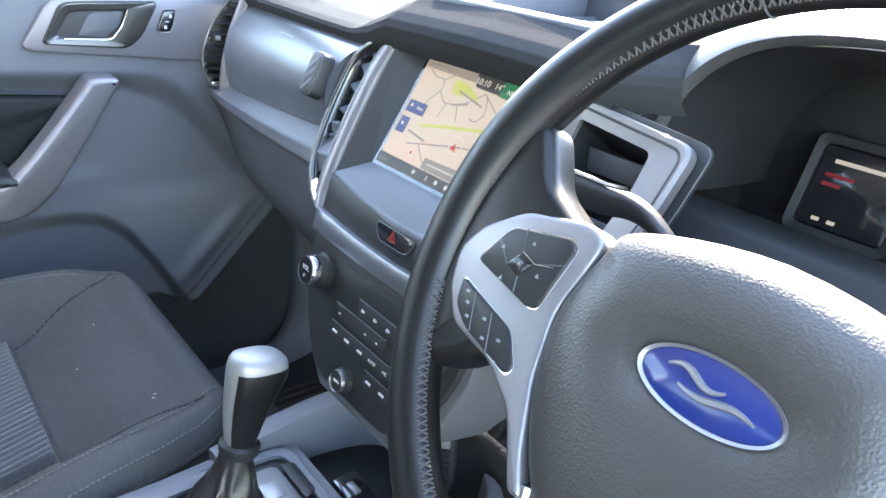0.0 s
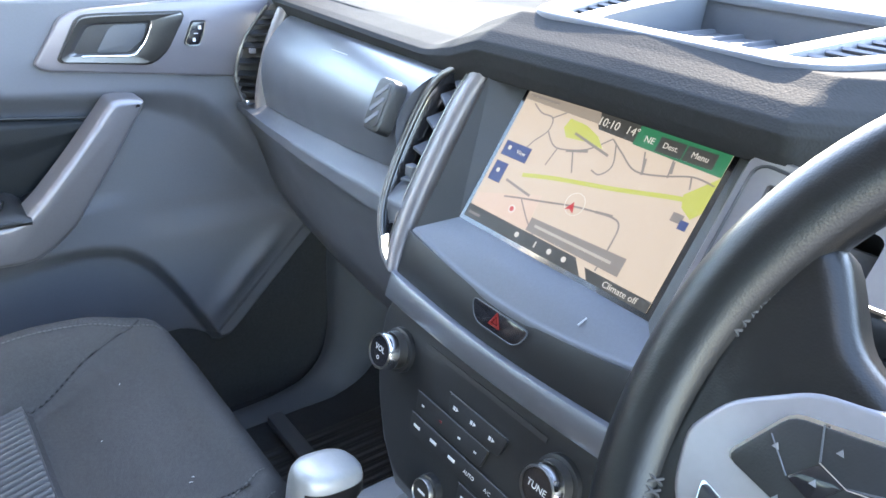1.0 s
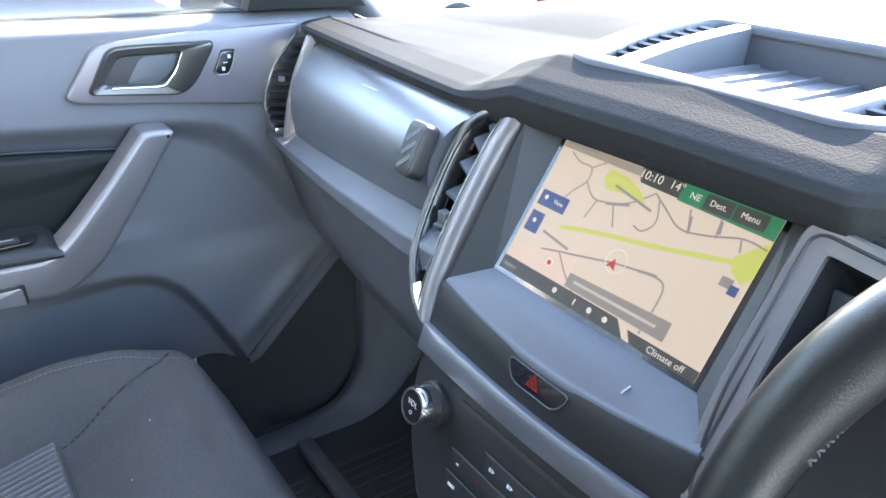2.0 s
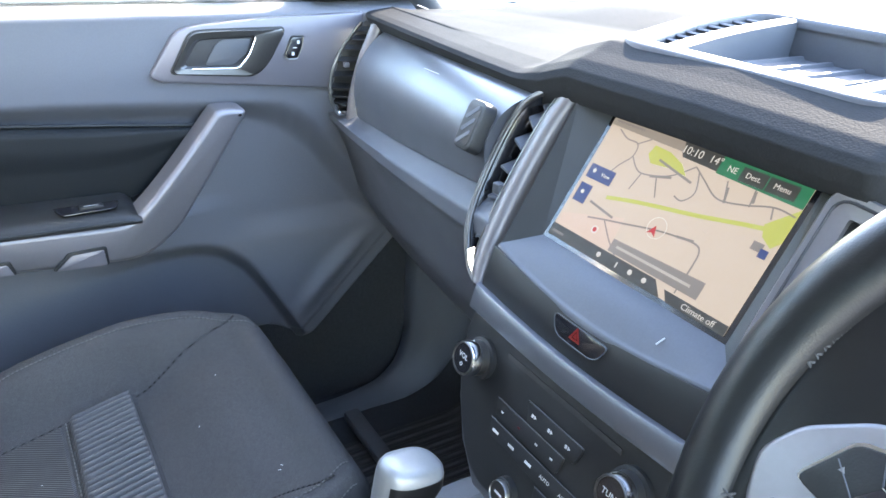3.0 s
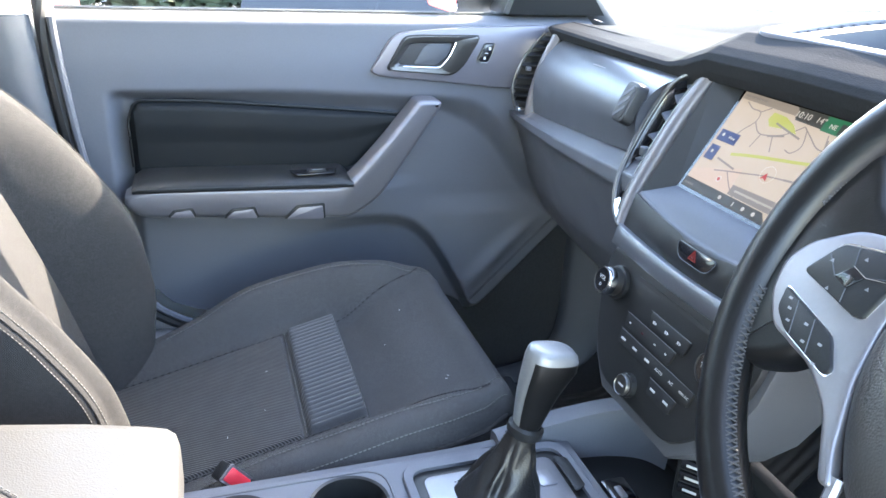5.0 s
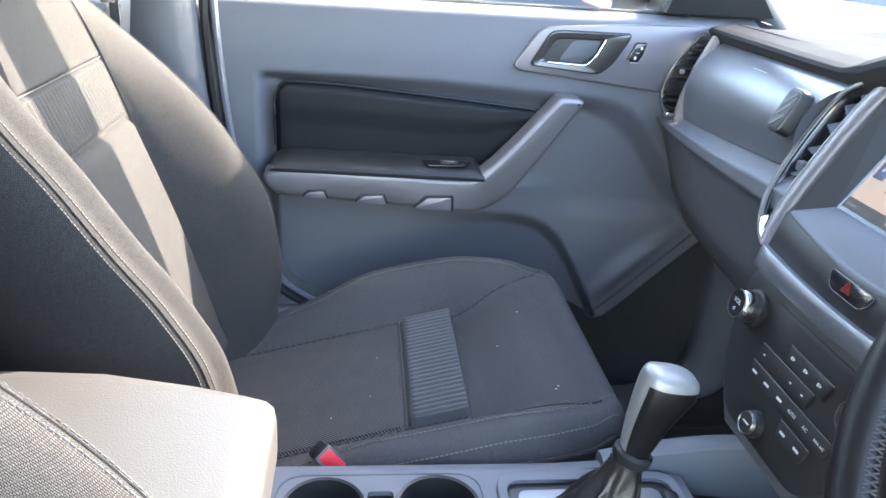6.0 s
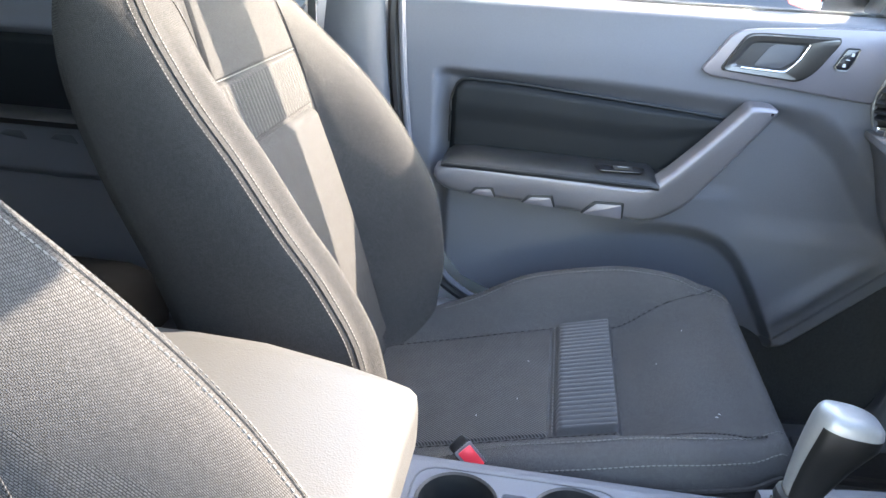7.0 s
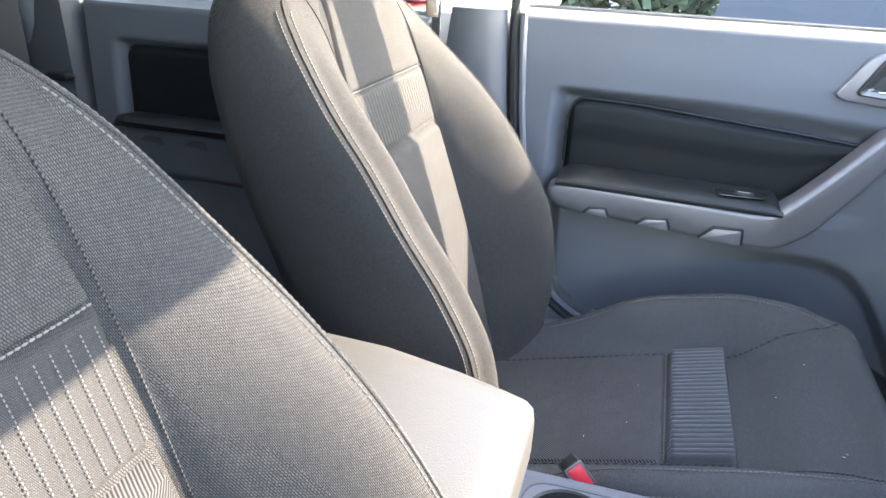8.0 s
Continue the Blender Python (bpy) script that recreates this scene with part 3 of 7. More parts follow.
def back_front(x, z):
    t = abs(x - SEAT_X)
    w = back_width(z)
    a, b = min(0.128, w * 0.6), max(w - 0.016, 0.02)
    k = min(1.0, max(0.0, (t - a) / (b - a)))
    if x > SEAT_X:
        crest = 0.75 * math.sin(min(1.0, k * 1.25) * math.pi / 2) + 0.25 * step(0, 0.8, k)
        swell = -0.017 * max(0.0, (k - 0.5) / 0.5) ** 2.2 * step(1.30, 1.15, z)
    else:
        crest = 0.75 * math.sin(k * math.pi / 2) + 0.25 * step(0, 1, k)
        swell = curve(z, (0.85, 0.0), (0.92, 0.004), (1.0, 0.020), (1.08, 0.026), (1.16, 0.016), (1.22, 0.0), (1.27, -0.010), (1.32, -0.010), (1.45, 0.0)) * crest
    return back_line(z) + swell + (back_bolster(z) + 0.017) * crest - 0.017 - 0.004 * math.exp(-((t - a - 0.004) / 0.004) ** 2) * step(1.32, 1.28, z)


def back_ring(z):
    w, yr = back_width(z), back_rear(z)
    ring = []
    for t in span(-1, 1, 110):
        x = SEAT_X + w * t
        edge = max(0.0, abs(t) - 0.93) / 0.07
        ring.append((x, back_front(x, z) - 0.007 * edge ** 2, z))
    yf = back_front(SEAT_X + w, z) - 0.007
    depth = yf - yr
    for f, k in ((0.035, 1.014), (0.2, 1.040), (0.4, 1.05), (0.6, 1.04), (0.8, 1.0), (0.93, 0.94), (1.0, 0.82)):
        ring.append((SEAT_X + w * k, yf - depth * f, z))
    for t in span(0.6, -0.6, 8):
        ring.append((SEAT_X + w * t, yr - 0.012, z))
    yf = back_front(SEAT_X - w, z) - 0.007
    depth = yf - yr
    for f, k in ((1.0, 0.82), (0.93, 0.94), (0.8, 1.0), (0.6, 1.04), (0.4, 1.05), (0.2, 1.040), (0.035, 1.014)):
        ring.append((SEAT_X - w * k, yf - depth * f, z))
    return ring


passenger_seat = thing("front_seat", (SEAT_X, 0.0, 0.52), "charcoal cloth front passenger seat with ribbed insert and pale stitching", "car seat", "front seats")
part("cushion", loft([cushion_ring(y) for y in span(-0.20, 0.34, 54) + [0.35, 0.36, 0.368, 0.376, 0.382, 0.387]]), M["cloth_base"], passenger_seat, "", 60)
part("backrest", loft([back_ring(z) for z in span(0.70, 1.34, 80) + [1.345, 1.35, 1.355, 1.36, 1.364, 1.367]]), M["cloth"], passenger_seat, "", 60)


def cushion_patch(x0, x1, y0, y1, lift, ribs=0.0):
    def f(x, y):
        e = min((x - x0), (x1 - x), (y - y0), (y1 - y))
        h = lift * step(-0.001, 0.006, e) - 0.0025 * step(0.005, -0.001, e)
        if ribs:
            h += ribs * (abs(math.sin((x - x0) / (x1 - x0) * math.pi * 27)) ** 0.7 - 0.5) * step(0.0, 0.004, e)
        return (x, y, cushion_z(x, y) + h)
    return sheet(f, span(x0, x1, 312 if ribs else 60), span(y0, y1, 14 if ribs else 50), (0, 0, -0.006))


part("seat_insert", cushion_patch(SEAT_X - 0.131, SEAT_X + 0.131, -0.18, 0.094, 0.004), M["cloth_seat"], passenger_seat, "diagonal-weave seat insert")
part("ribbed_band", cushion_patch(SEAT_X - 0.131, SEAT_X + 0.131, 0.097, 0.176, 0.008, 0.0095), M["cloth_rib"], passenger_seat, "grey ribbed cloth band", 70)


def back_patch(z0, z1, w0, w1, lift, ribs=0.0):
    def f(u, z):
        k = (z - z0) / (z1 - z0)
        w = w0 + (w1 - w0) * k
        x = SEAT_X + w * u
        e = min(w * (1 - abs(u)), z - z0, z1 - z)
        h = lift * step(-0.001, 0.005, e) - 0.002 * step(0.003, -0.001, e)
        if ribs:
            h -= ribs * math.exp(-(((u * w / 0.009) % 1.0 - 0.5) / 0.12) ** 2)
        return (x, back_front(x, z) + h, z)
    return sheet(f, span(-1, 1, 160 if ribs else 60), span(z0, z1, 40), (0, -0.006, 0))


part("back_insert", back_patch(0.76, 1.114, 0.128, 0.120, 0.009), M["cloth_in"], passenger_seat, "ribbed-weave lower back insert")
part("back_panel", back_patch(1.117, 1.188, 0.120, 0.128, 0.005, 0.0004), M["cloth_mid"], passenger_seat, "pinstripe-stitched back panel, its grey darkened for shade")
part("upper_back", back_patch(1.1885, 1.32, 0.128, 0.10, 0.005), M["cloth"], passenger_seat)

# seat seams, threads and base
for s in (1, -1):
    def seam_point(z, f):
        """On the rounded edge of the backrest: f < 0 in front of the corner, f > 0 along the side."""
        w = back_width(z)
        yf = back_front(SEAT_X + s * w, z) - 0.007
        if f <= 0:
            x = SEAT_X + s * (w + f)
            edge = max(0.0, 1 + f / w - 0.93) / 0.07
            return Vector((x, back_front(x, z) - 0.007 * edge ** 2 + 0.0006, z))
        reach = (yf - back_rear(z)) * 0.035
        return Vector((SEAT_X + s * (w * (1.0 + 0.014 * min(1.0, f / reach)) + 0.0007), yf - f, z))
    place = (-0.0085, -0.0025, 0.0030) if s > 0 else (-0.0145, -0.0085, -0.0030)
    part("piping", tube([seam_point(z, place[1]) for z in span(0.78, 1.31, 60)], 0.0011, 6), M["cloth"], passenger_seat)
    for f in (place[0], place[2]):
        stitches([seam_point(z, f) for z in span(0.80, 1.28, 60)], 0.0032, 0.0013, 0.00056, M["thread"], passenger_seat)
for s in (1, -1):
    def rim(y, f, drop):
        ring = cushion_ring(y)
        n = 44
        i = int(round(n / 2 + s * n / 2 * f))
        return Vector(ring[i]) + Vector((0, 0, drop))
    for f, name in ((0.80, "seam"), (0.955, "seam")):
        stitches([rim(y, f, 0.0012) for y in span(-0.08, 0.345, 40)], 0.0040, 0.0016, 0.0007, M["thread"], passenger_seat)
    part("piping", tube([rim(y, 1.0, -0.004) + Vector((s * 0.002, 0, 0)) for y in span(-0.10, 0.36, 40)], 0.003, 6), M["cloth"], passenger_seat)
row = [(SEAT_X + x, back_front(SEAT_X + x, 1.19) + 0.0035, 1.1895) for x in span(-0.122, 0.122, 20)]
stitches([(x, y + 0.0017, z + 0.0005) for x, y, z in row], 0.0030, 0.0008, 0.0006, M["thread"], passenger_seat)
row = [(SEAT_X + x, cushion_z(SEAT_X + x, 0.0955) + 0.003, 0.0955) for x in span(-0.131, 0.131, 20)]
row = [(a, c, b) for a, b, c in row]
stitches(row, 0.005, 0.002, 0.0007, M["thread"], passenger_seat)
for k in range(-13, 14):
    x = k * 0.009
    line = [(SEAT_X + x, back_front(SEAT_X + x, z) + 0.0062, z) for z in span(1.124, 1.184, 8)]
    stitches(line, 0.0014, 0.0011, 0.00036, M["thread"], passenger_seat)
for s in (1, -1):
    part("seam", tube([(SEAT_X + s * 0.1305, back_front(SEAT_X + s * 0.1305, z) + 0.0008, z) for z in span(0.78, 1.29, 40)], 0.0006, 6), M["cloth_in"], passenger_seat, "sewn seam beside the bolster")
# seams that bound the front panel of the cushion
for s in (1, -1):
    line = smooth_path([(SEAT_X + s * 0.133, 0.10, 0), (SEAT_X + s * 0.137, 0.19, 0), (SEAT_X + s * 0.152, 0.25, 0), (SEAT_X + s * 0.172, 0.32, 0)], 8)
    part("seam", tube([(p.x, p.y, cushion_z(p.x, p.y) + 0.0003) for p in line], 0.0013, 6), M["cloth_in"], passenger_seat)
    for x, y0, y1 in ((0.1325, -0.18, 0.10),):
        part("seam", tube([(SEAT_X + s * x, y, cushion_z(SEAT_X + s * x, y) + 0.0003) for y in span(y0, y1, 16)], 0.0013, 6), M["cloth_in"], passenger_seat)
part("seat_base", box((SEAT_X, 0.06, 0.63), (0.40, 0.48, 0.14), 0.02), M["black"], passenger_seat, "black plastic seat base")
for s in (-1, 1):
    part("rail", box((SEAT_X + s * 0.16, 0.07, 0.53), (0.04, 0.52, 0.05), 0.006), M["black"], passenger_seat)

driver_seat = copy_thing(passenger_seat, Matrix.Translation((SEAT_X + 0.754, 0.088, 0.52)))
driver_seat["label"] = "charcoal cloth driver seat set forward behind the wheel"



WHEEL = basis((0.359, 0.3244, 1.2312), (1, 0, 0), (0, 0.484, 0.875))

# specks of lint on the passenger cushion
rng = random.Random(3)
bm = bmesh.new()
for x, y in ((-0.27, 0.285), (-0.265, 0.281), (-0.40, 0.23), (-0.33, 0.05), (-0.42, 0.06), (-0.30, 0.0), (-0.47, 0.27)):
    z = cushion_z(x, y) + (0.0052 if y < 0.1 else 0.0006)
    a = rng.uniform(0, 3)
    d = Vector((math.cos(a), math.sin(a), 0.2)) * rng.uniform(0.0008, 0.0022)
    bm = joined(bm, tube([Vector((x, y, z)) - d, Vector((x, y, z + 0.0006)), Vector((x, y, z)) + d], 0.0003, 5))
lint = part("lint", bm, M["white"], passenger_seat, "pale specks of lint")
lint["kind"] = "stuff"


# seat belt buckle
buckle = thing("belt_buckle", (-0.165, 0.0, 0.78), "black seat belt buckle with red release button beside the console", "seat belt")
tilt = basis((-0.168, 0.008, 0.817), (0, 0.65, -0.76), (-0.525, 0.646, 0.5525)) @ Matrix.Diagonal((0.72, 0.72, 0.72, 1))
part("housing", box((0, 0, -0.018), (0.056, 0.030, 0.034), 0.004, bm=None), M["black"], buckle).data.transform(tilt)
part("release_button", prism(rounded([(-0.024, -0.011), (0.024, -0.010), (0.018, 0.011), (-0.022, 0.012)], 0.003), 0.004, tilt @ Matrix.Translation((0, 0, -0.001)), 0.001), M["red"], buckle, "red plastic release button")
part("rim", frame_plate(rounded([(-0.028, -0.015), (0.028, -0.014), (0.022, 0.015), (-0.026, 0.016)], 0.003), rounded([(-0.024, -0.011), (0.024, -0.010), (0.018, 0.011), (-0.022, 0.012)], 0.003), 0.004, tilt @ Matrix.Translation((0, 0, -0.0015))), M["silver"], buckle)
part("stalk", tube([(-0.168, 0.0, 0.80), (-0.168, -0.01, 0.68), (-0.17, -0.02, 0.56)], 0.012, 8, flat=0.5), M["black"], buckle)


# ---- centre console ----
def plate_with_holes(outer, holes, depth, m):
    bm = bmesh.new()
    edges = []
    for loop in (outer, *holes):
        vs = [bm.verts.new((x, y, 0)) for x, y in loop]
        edges += [bm.edges.new((vs[i], vs[(i + 1) % len(vs)])) for i in range(len(vs))]
    bmesh.ops.triangle_fill(bm, use_beauty=True, edges=edges)
    res = bmesh.ops.extrude_face_region(bm, geom=bm.faces[:])
    bmesh.ops.translate(bm, vec=(0, 0, -depth), verts=[v for v in res["geom"] if isinstance(v, bmesh.types.BMVert)])
    bmesh.ops.transform(bm, matrix=m, verts=bm.verts)
    return bm


def rect(x0, x1, y0, y1, r=0.01):
    return rounded([(x0, y0), (x1, y0), (x1, y1), (x0, y1)], r)


CON_Z = 0.839
console = thing("centre_console", (0, 0.1, 0.55), "grey plastic centre console with cup holders and gear gate", "console")
flank = [(-0.148, 0.56), (-0.150, 0.80), (-0.149, 0.826), (-0.141, 0.8355), (-0.128, 0.837)]
for s in (-1, 1):
    rings = []
    for y in span(-0.36, 0.47, 30):
        up = 0.012 * step(0.22, 0.45, y)
        rings.append([(s * -x, y, z + up * (z > 0.75)) for x, z in flank] + [(s * 0.128, y, 0.56)])
    part("side_panel", loft(rings), M["trim"], console, "grey plastic console flank", 50)
cups = [(-0.076, 0.002, 0.0385), (-0.076, 0.116, 0.0395)]
holes = [ellipse(r, r, 36, x, y) for x, y, r in cups] + [rect(-0.098, -0.052, 0.045, 0.072, 0.006), rect(-0.108, 0.030, 0.186, 0.366, 0.02), ellipse(0.0385, 0.0385, 36, 0.06, 0.002), ellipse(0.0395, 0.0395, 36, 0.06, 0.116)]
part("top_plate", plate_with_holes(rect(-0.1275, 0.1275, -0.2, 0.385, 0.004), holes, 0.006, Matrix.Translation((0, 0, CON_Z))), M["trim"], console, "blue-grey plastic console top")
for x, y, r in cups + [(0.06, 0.002, 0.0385), (0.06, 0.116, 0.0395)]:
    m = Matrix.Translation((x, y, CON_Z))
    cup = part("cup_holder", turned([(r + 0.004, 0.0002), (r + 0.003, 0.0022), (r, 0.001), (r - 0.001, -0.006), (r - 0.004, -0.068), (r - 0.008, -0.072), (0.001, -0.072)], m, 40, caps=False), M["black"], console, "round black cup holder")
part("coin_slot", box((-0.075, 0.0585, CON_Z - 0.022), (0.050, 0.031, 0.004)), M["black"], console)
# faint moulded line round the cup holders
part("groove", tube([(x, y, CON_Z) for x, y in rounded([(-0.1225, -0.046), (-0.03, -0.046), (-0.03, 0.163), (-0.1225, 0.163)], 0.03)], 0.0012, 6, True), M["dark_trim"], console)
# gear gate
gate_m = Matrix.Translation((0, 0, CON_Z))
part("gate_frame", frame_plate(rect(-0.116, 0.038, 0.178, 0.374, 0.024), rect(-0.106, 0.028, 0.188, 0.364, 0.018), 0.006, gate_m), M["trim"], console)
part("gate_liner", frame_plate(rect(-0.107, 0.029, 0.187, 0.365, 0.018), rect(-0.096, 0.018, 0.202, 0.350, 0.012), 0.004, gate_m @ Matrix.Translation((0, 0, -0.004))), M["black"], console)
gate = part("gate_plate", prism(rect(-0.097, 0.019, 0.2, 0.352, 0.012), 0.004, gate_m @ Matrix.Translation((0, 0, -0.004)), 0.001), M["silver"], console, "satin silver selector plate")
part("selector_strip", prism(rect(0.004, 0.013, 0.225, 0.335, 0.003), 0.0012, gate_m @ Matrix.Translation((0, 0, 0.0002)), 0.0004), M["gloss"], gate)
part("button", prism(rect(-0.075, -0.05, 0.322, 0.342, 0.004), 0.0016, gate_m @ Matrix.Translation((0, 0, 0.0)), 0.0006), M["silver"], gate)
part("gate_pocket", prism(rounded([(-0.09, 0.353), (-0.03, 0.353), (-0.036, 0.367), (-0.084, 0.367)], 0.004), 0.0015, gate_m @ Matrix.Translation((0, 0, 0.004)), 0.0005), M["black"], console)
# storage well ahead of the gear lever, with its raised rim
for s in (-1, 1):
    rim_line = smooth_path([(s * 0.136, 0.30, 0.845), (s * 0.135, 0.36, 0.858), (s * 0.128, 0.43, 0.871), (s * 0.112, 0.475, 0.878), (s * 0.085, 0.495, 0.880)], 8)
    rings = [[p + Vector((s * 0.013, 0, -0.004)), p + Vector((s * 0.011, 0, 0.003)), p + Vector((0, 0, 0.006)), p + Vector((-s * 0.014, 0, 0.003)), p + Vector((-s * 0.018, 0, -0.03)), p + Vector((s * 0.004, 0, -0.30))] for p in rim_line]
    part("well_rim", loft(rings), M["trim"], console, "", 50)
part("well_floor", box((0, 0.43, 0.80), (0.25, 0.16, 0.02), 0.004), M["black"], console, "black storage well")
part("well_wall", box((0, 0.515, 0.84), (0.25, 0.02, 0.12), 0.004), M["black"], console)
socket = part("power_socket", box((-0.022, 0.405, 0.832), (0.05, 0.03, 0.012), 0.004), M["gloss"], console)
part("socket_port", box((-0.022, 0.403, 0.8385), (0.018, 0.008, 0.003), 0.001), M["silver"], socket)

switches = thing("switch_block", (0.03, 0.44, 0.87), "black switch block with silver-edged buttons under the stack", "switch panel")
sm = basis((0.040, 0.448, 0.898), (0.75, 0.66, 0), (0.1, -0.12, 1))
part("block", box((0, 0, -0.012), (0.05, 0.085, 0.024), 0.003), M["black"], switches).data.transform(sm)
for k, (w, h) in enumerate(((0.019, 0.016), (0.019, 0.016))):
    part("switch", box((-0.011 + 0.022 * k, 0.032, 0.001), (w, h, 0.006), 0.002), M["silver"], switches).data.transform(sm)
for k in range(3):
    part("switch", box((0, 0.014 - 0.017 * k, 0.001), (0.042, 0.013, 0.004), 0.0015), M["gloss"], switches).data.transform(sm)
    part("mark", box((-0.008, 0.014 - 0.017 * k, 0.0032), (0.014, 0.003, 0.0006)), M["white"], switches).data.transform(sm)
    part("mark", box((0.010, 0.012 - 0.017 * k, 0.0032), (0.006, 0.003, 0.0006)), M["white"], switches).data.transform(sm)

# gear lever
lever = thing("gear_lever", (-0.046, 0.26, 0.84), "automatic gear lever with silver-capped knob and black leather boot", "gear lever")
rings = []
for k, t in enumerate(span(0, 1, 28)):
    cy, cz = 0.262 + 0.024 * t, CON_Z + 0.086 * t
    rx, ry = 0.022 * (1 - t) ** 1.7 + 0.0150, 0.030 * (1 - t) ** 1.7 + 0.0155
    ring = []
    for a in span(0, 2 * math.pi * 47 / 48, 47):
        fold = 1 + 0.14 * math.sin(4 * a + 0.6 + t) * math.sin(math.pi * t) + (0.07 * math.sin(9 * a + 6 * t) + 0.04 * math.sin(7 * a - 11 * t)) * math.sin(math.pi * t)
        c, q = math.cos(a), math.sin(a)
        p = 2.0 / (2.0 + 3.0 * (1 - t))
        ring.append((-0.046 + rx * fold * math.copysign(abs(c) ** p, c), cy + ry * fold * math.copysign(abs(q) ** p, q), cz + 0.004 * math.sin(6 * a) * math.sin(math.pi * t)))
    rings.append(ring)
boot = part("boot", loft(rings), M["boot"], lever, "creased black leather boot", 60)
stitches([Vector(r[30]) + Vector((-0.0008, -0.001, 0.001)) for r in rings], 0.003, 0.002, 0.0006, M["thread"], boot)
part("collar", turned([(0.017, 0), (0.019, 0.003), (0.019, 0.010), (0.016, 0.013)], basis((-0.046, 0.286, 0.920), (1, 0, 0), (0, 0.97, -0.24)), 24), M["black"], lever)
knob = []
for t, cy, cz, rx, ry in ((0, 0.287, 0.925, 0.0140, 0.0145), (0.1, 0.289, 0.935, 0.0150, 0.017), (0.25, 0.292, 0.95, 0.0165, 0.0205), (0.45, 0.297, 0.97, 0.0190, 0.025), (0.6, 0.302, 0.985, 0.0210, 0.029), (0.75, 0.307, 0.998, 0.0222, 0.0325), (0.84, 0.3085, 1.008, 0.0218, 0.0325), (0.91, 0.309, 1.0145, 0.0205, 0.0305), (0.96, 0.3085, 1.0185, 0.0180, 0.027), (0.985, 0.308, 1.0203, 0.0145, 0.0215), (0.995, 0.308, 1.0212, 0.009, 0.0135), (1.0, 0.3075, 1.0214, 0.003, 0.0045)):
    ring = []
    for a in span(0, 2 * math.pi * 31 / 32, 31):
        c, q = math.cos(a), math.sin(a)
        ring.append((-0.046 + rx * 0.90 * math.copysign(abs(c) ** 0.78, c), cy + ry * 0.84 * math.copysign(abs(q) ** 0.78, q), cz + 0.25 * ry * q * (0.3 - t)))
    knob.append(ring)
body = part("knob", loft(knob), M["knob"], lever, "satin silver gear knob cap", 60)
grip = []
for ring, k in zip(knob[:7], (1.05, 1.05, 1.045, 1.04, 1.035, 1.03, 1.0)):
    c = sum((Vector(p) for p in ring), Vector()) / len(ring)
    grip.append([c + (Vector(ring[i % 32]) - c) * k for i in range(-5, 21)])
bm = bmesh.new()
vs = [[bm.verts.new(p) for p in row] for row in grip]
for a, b in zip(vs, vs[1:]):
    for i in range(len(a) - 1):
        bm.faces.new((a[i], a[i + 1], b[i + 1], b[i]))
part("grip", bm, M["leather"], lever, "black leather grip", 60)

lever.location += Vector((-0.005, 0.007, -0.005))

# armrest
armrest = thing("armrest", (0, -0.2, 0.84), "padded grey vinyl console armrest lid in sunlight", "armrest")
rings = []
for y, w, top, low in ((-0.040, 0.060, 0.934, 0.915), (-0.0405, 0.080, 0.941, 0.904), (-0.044, 0.092, 0.947, 0.897), (-0.052, 0.098, 0.951, 0.893), (-0.07, 0.101, 0.9545, 0.892), (-0.12, 0.106, 0.958, 0.892), (-0.2, 0.113, 0.961, 0.892), (-0.28, 0.117, 0.9615, 0.892), (-0.36, 0.118, 0.960, 0.892), (-0.375, 0.114, 0.955, 0.896)):
    top += 0.008 + 0.005 * step(-0.05, -0.2, y)
    w += 0.010 * step(-0.06, -0.18, y)
    mid = (top + low) / 2
    prof = [(-w, mid), (-w * 0.995, mid + (top - mid) * 0.45), (-w * 0.97, mid + (top - mid) * 0.78), (-w * 0.91, top - 0.0035), (-w * 0.8, top - 0.0012), (-w * 0.5, top), (0, top + 0.001)]
    prof = prof + [(-x, z) for x, z in prof[-2::-1]]
    prof += [(w * 0.97, low + 0.006), (w * 0.88, low), (0, low - 0.001), (-w * 0.88, low), (-w * 0.97, low + 0.006)]
    rings.append([(x, y, z) for x, z in prof])
part("lid", loft(rings), M["vinyl"], armrest, "pale-looking sunlit vinyl pad", 50)
part("bin", box((0, -0.215, 0.864), (0.206, 0.31, 0.056), 0.01), M["trim"], armrest)


# ---- passenger door fittings ----
def on_door(x):
    """Plan of the door: own x to the front, own y up, own z into the cab."""
    return Matrix(((0, 0, 1, x), (1, 0, 0, 0), (0, 1, 0, 0), (0, 0, 0, 1)))


def insert_top(y):
    return lerp(y, (-0.114, 1.116), (-0.10, 1.1215), (0.0, 1.1185), (0.12, 1.109), (0.25, 1.098), (0.375, 1.086))


def insert_low(y):
    return lerp(y, (-0.114, 0.99), (0.20, 0.985), (0.25, 1.0), (0.375, 1.082))


def insert_point(u, v):
    y = -0.113 + 0.486 * u
    z = insert_low(y) + (insert_top(y) - insert_low(y)) * v
    # rounded corners at the rear end
    c = max(0.0, 0.026 - u * 0.486)
    round_off = 0.026 - math.sqrt(max(0.0, 0.026 ** 2 - c * c))
    z = insert_low(y) + round_off * 0.3 + (insert_top(y) - insert_low(y) - round_off * 1.3) * v
    e = min(u * 0.486, (1 - v) * 0.13)
    return (-0.7475 + 0.012 * step(0.0, 0.012, e) + 0.003 * math.sin(math.pi * v) - 0.004 * step(0.75, 0.45, v), y, z)


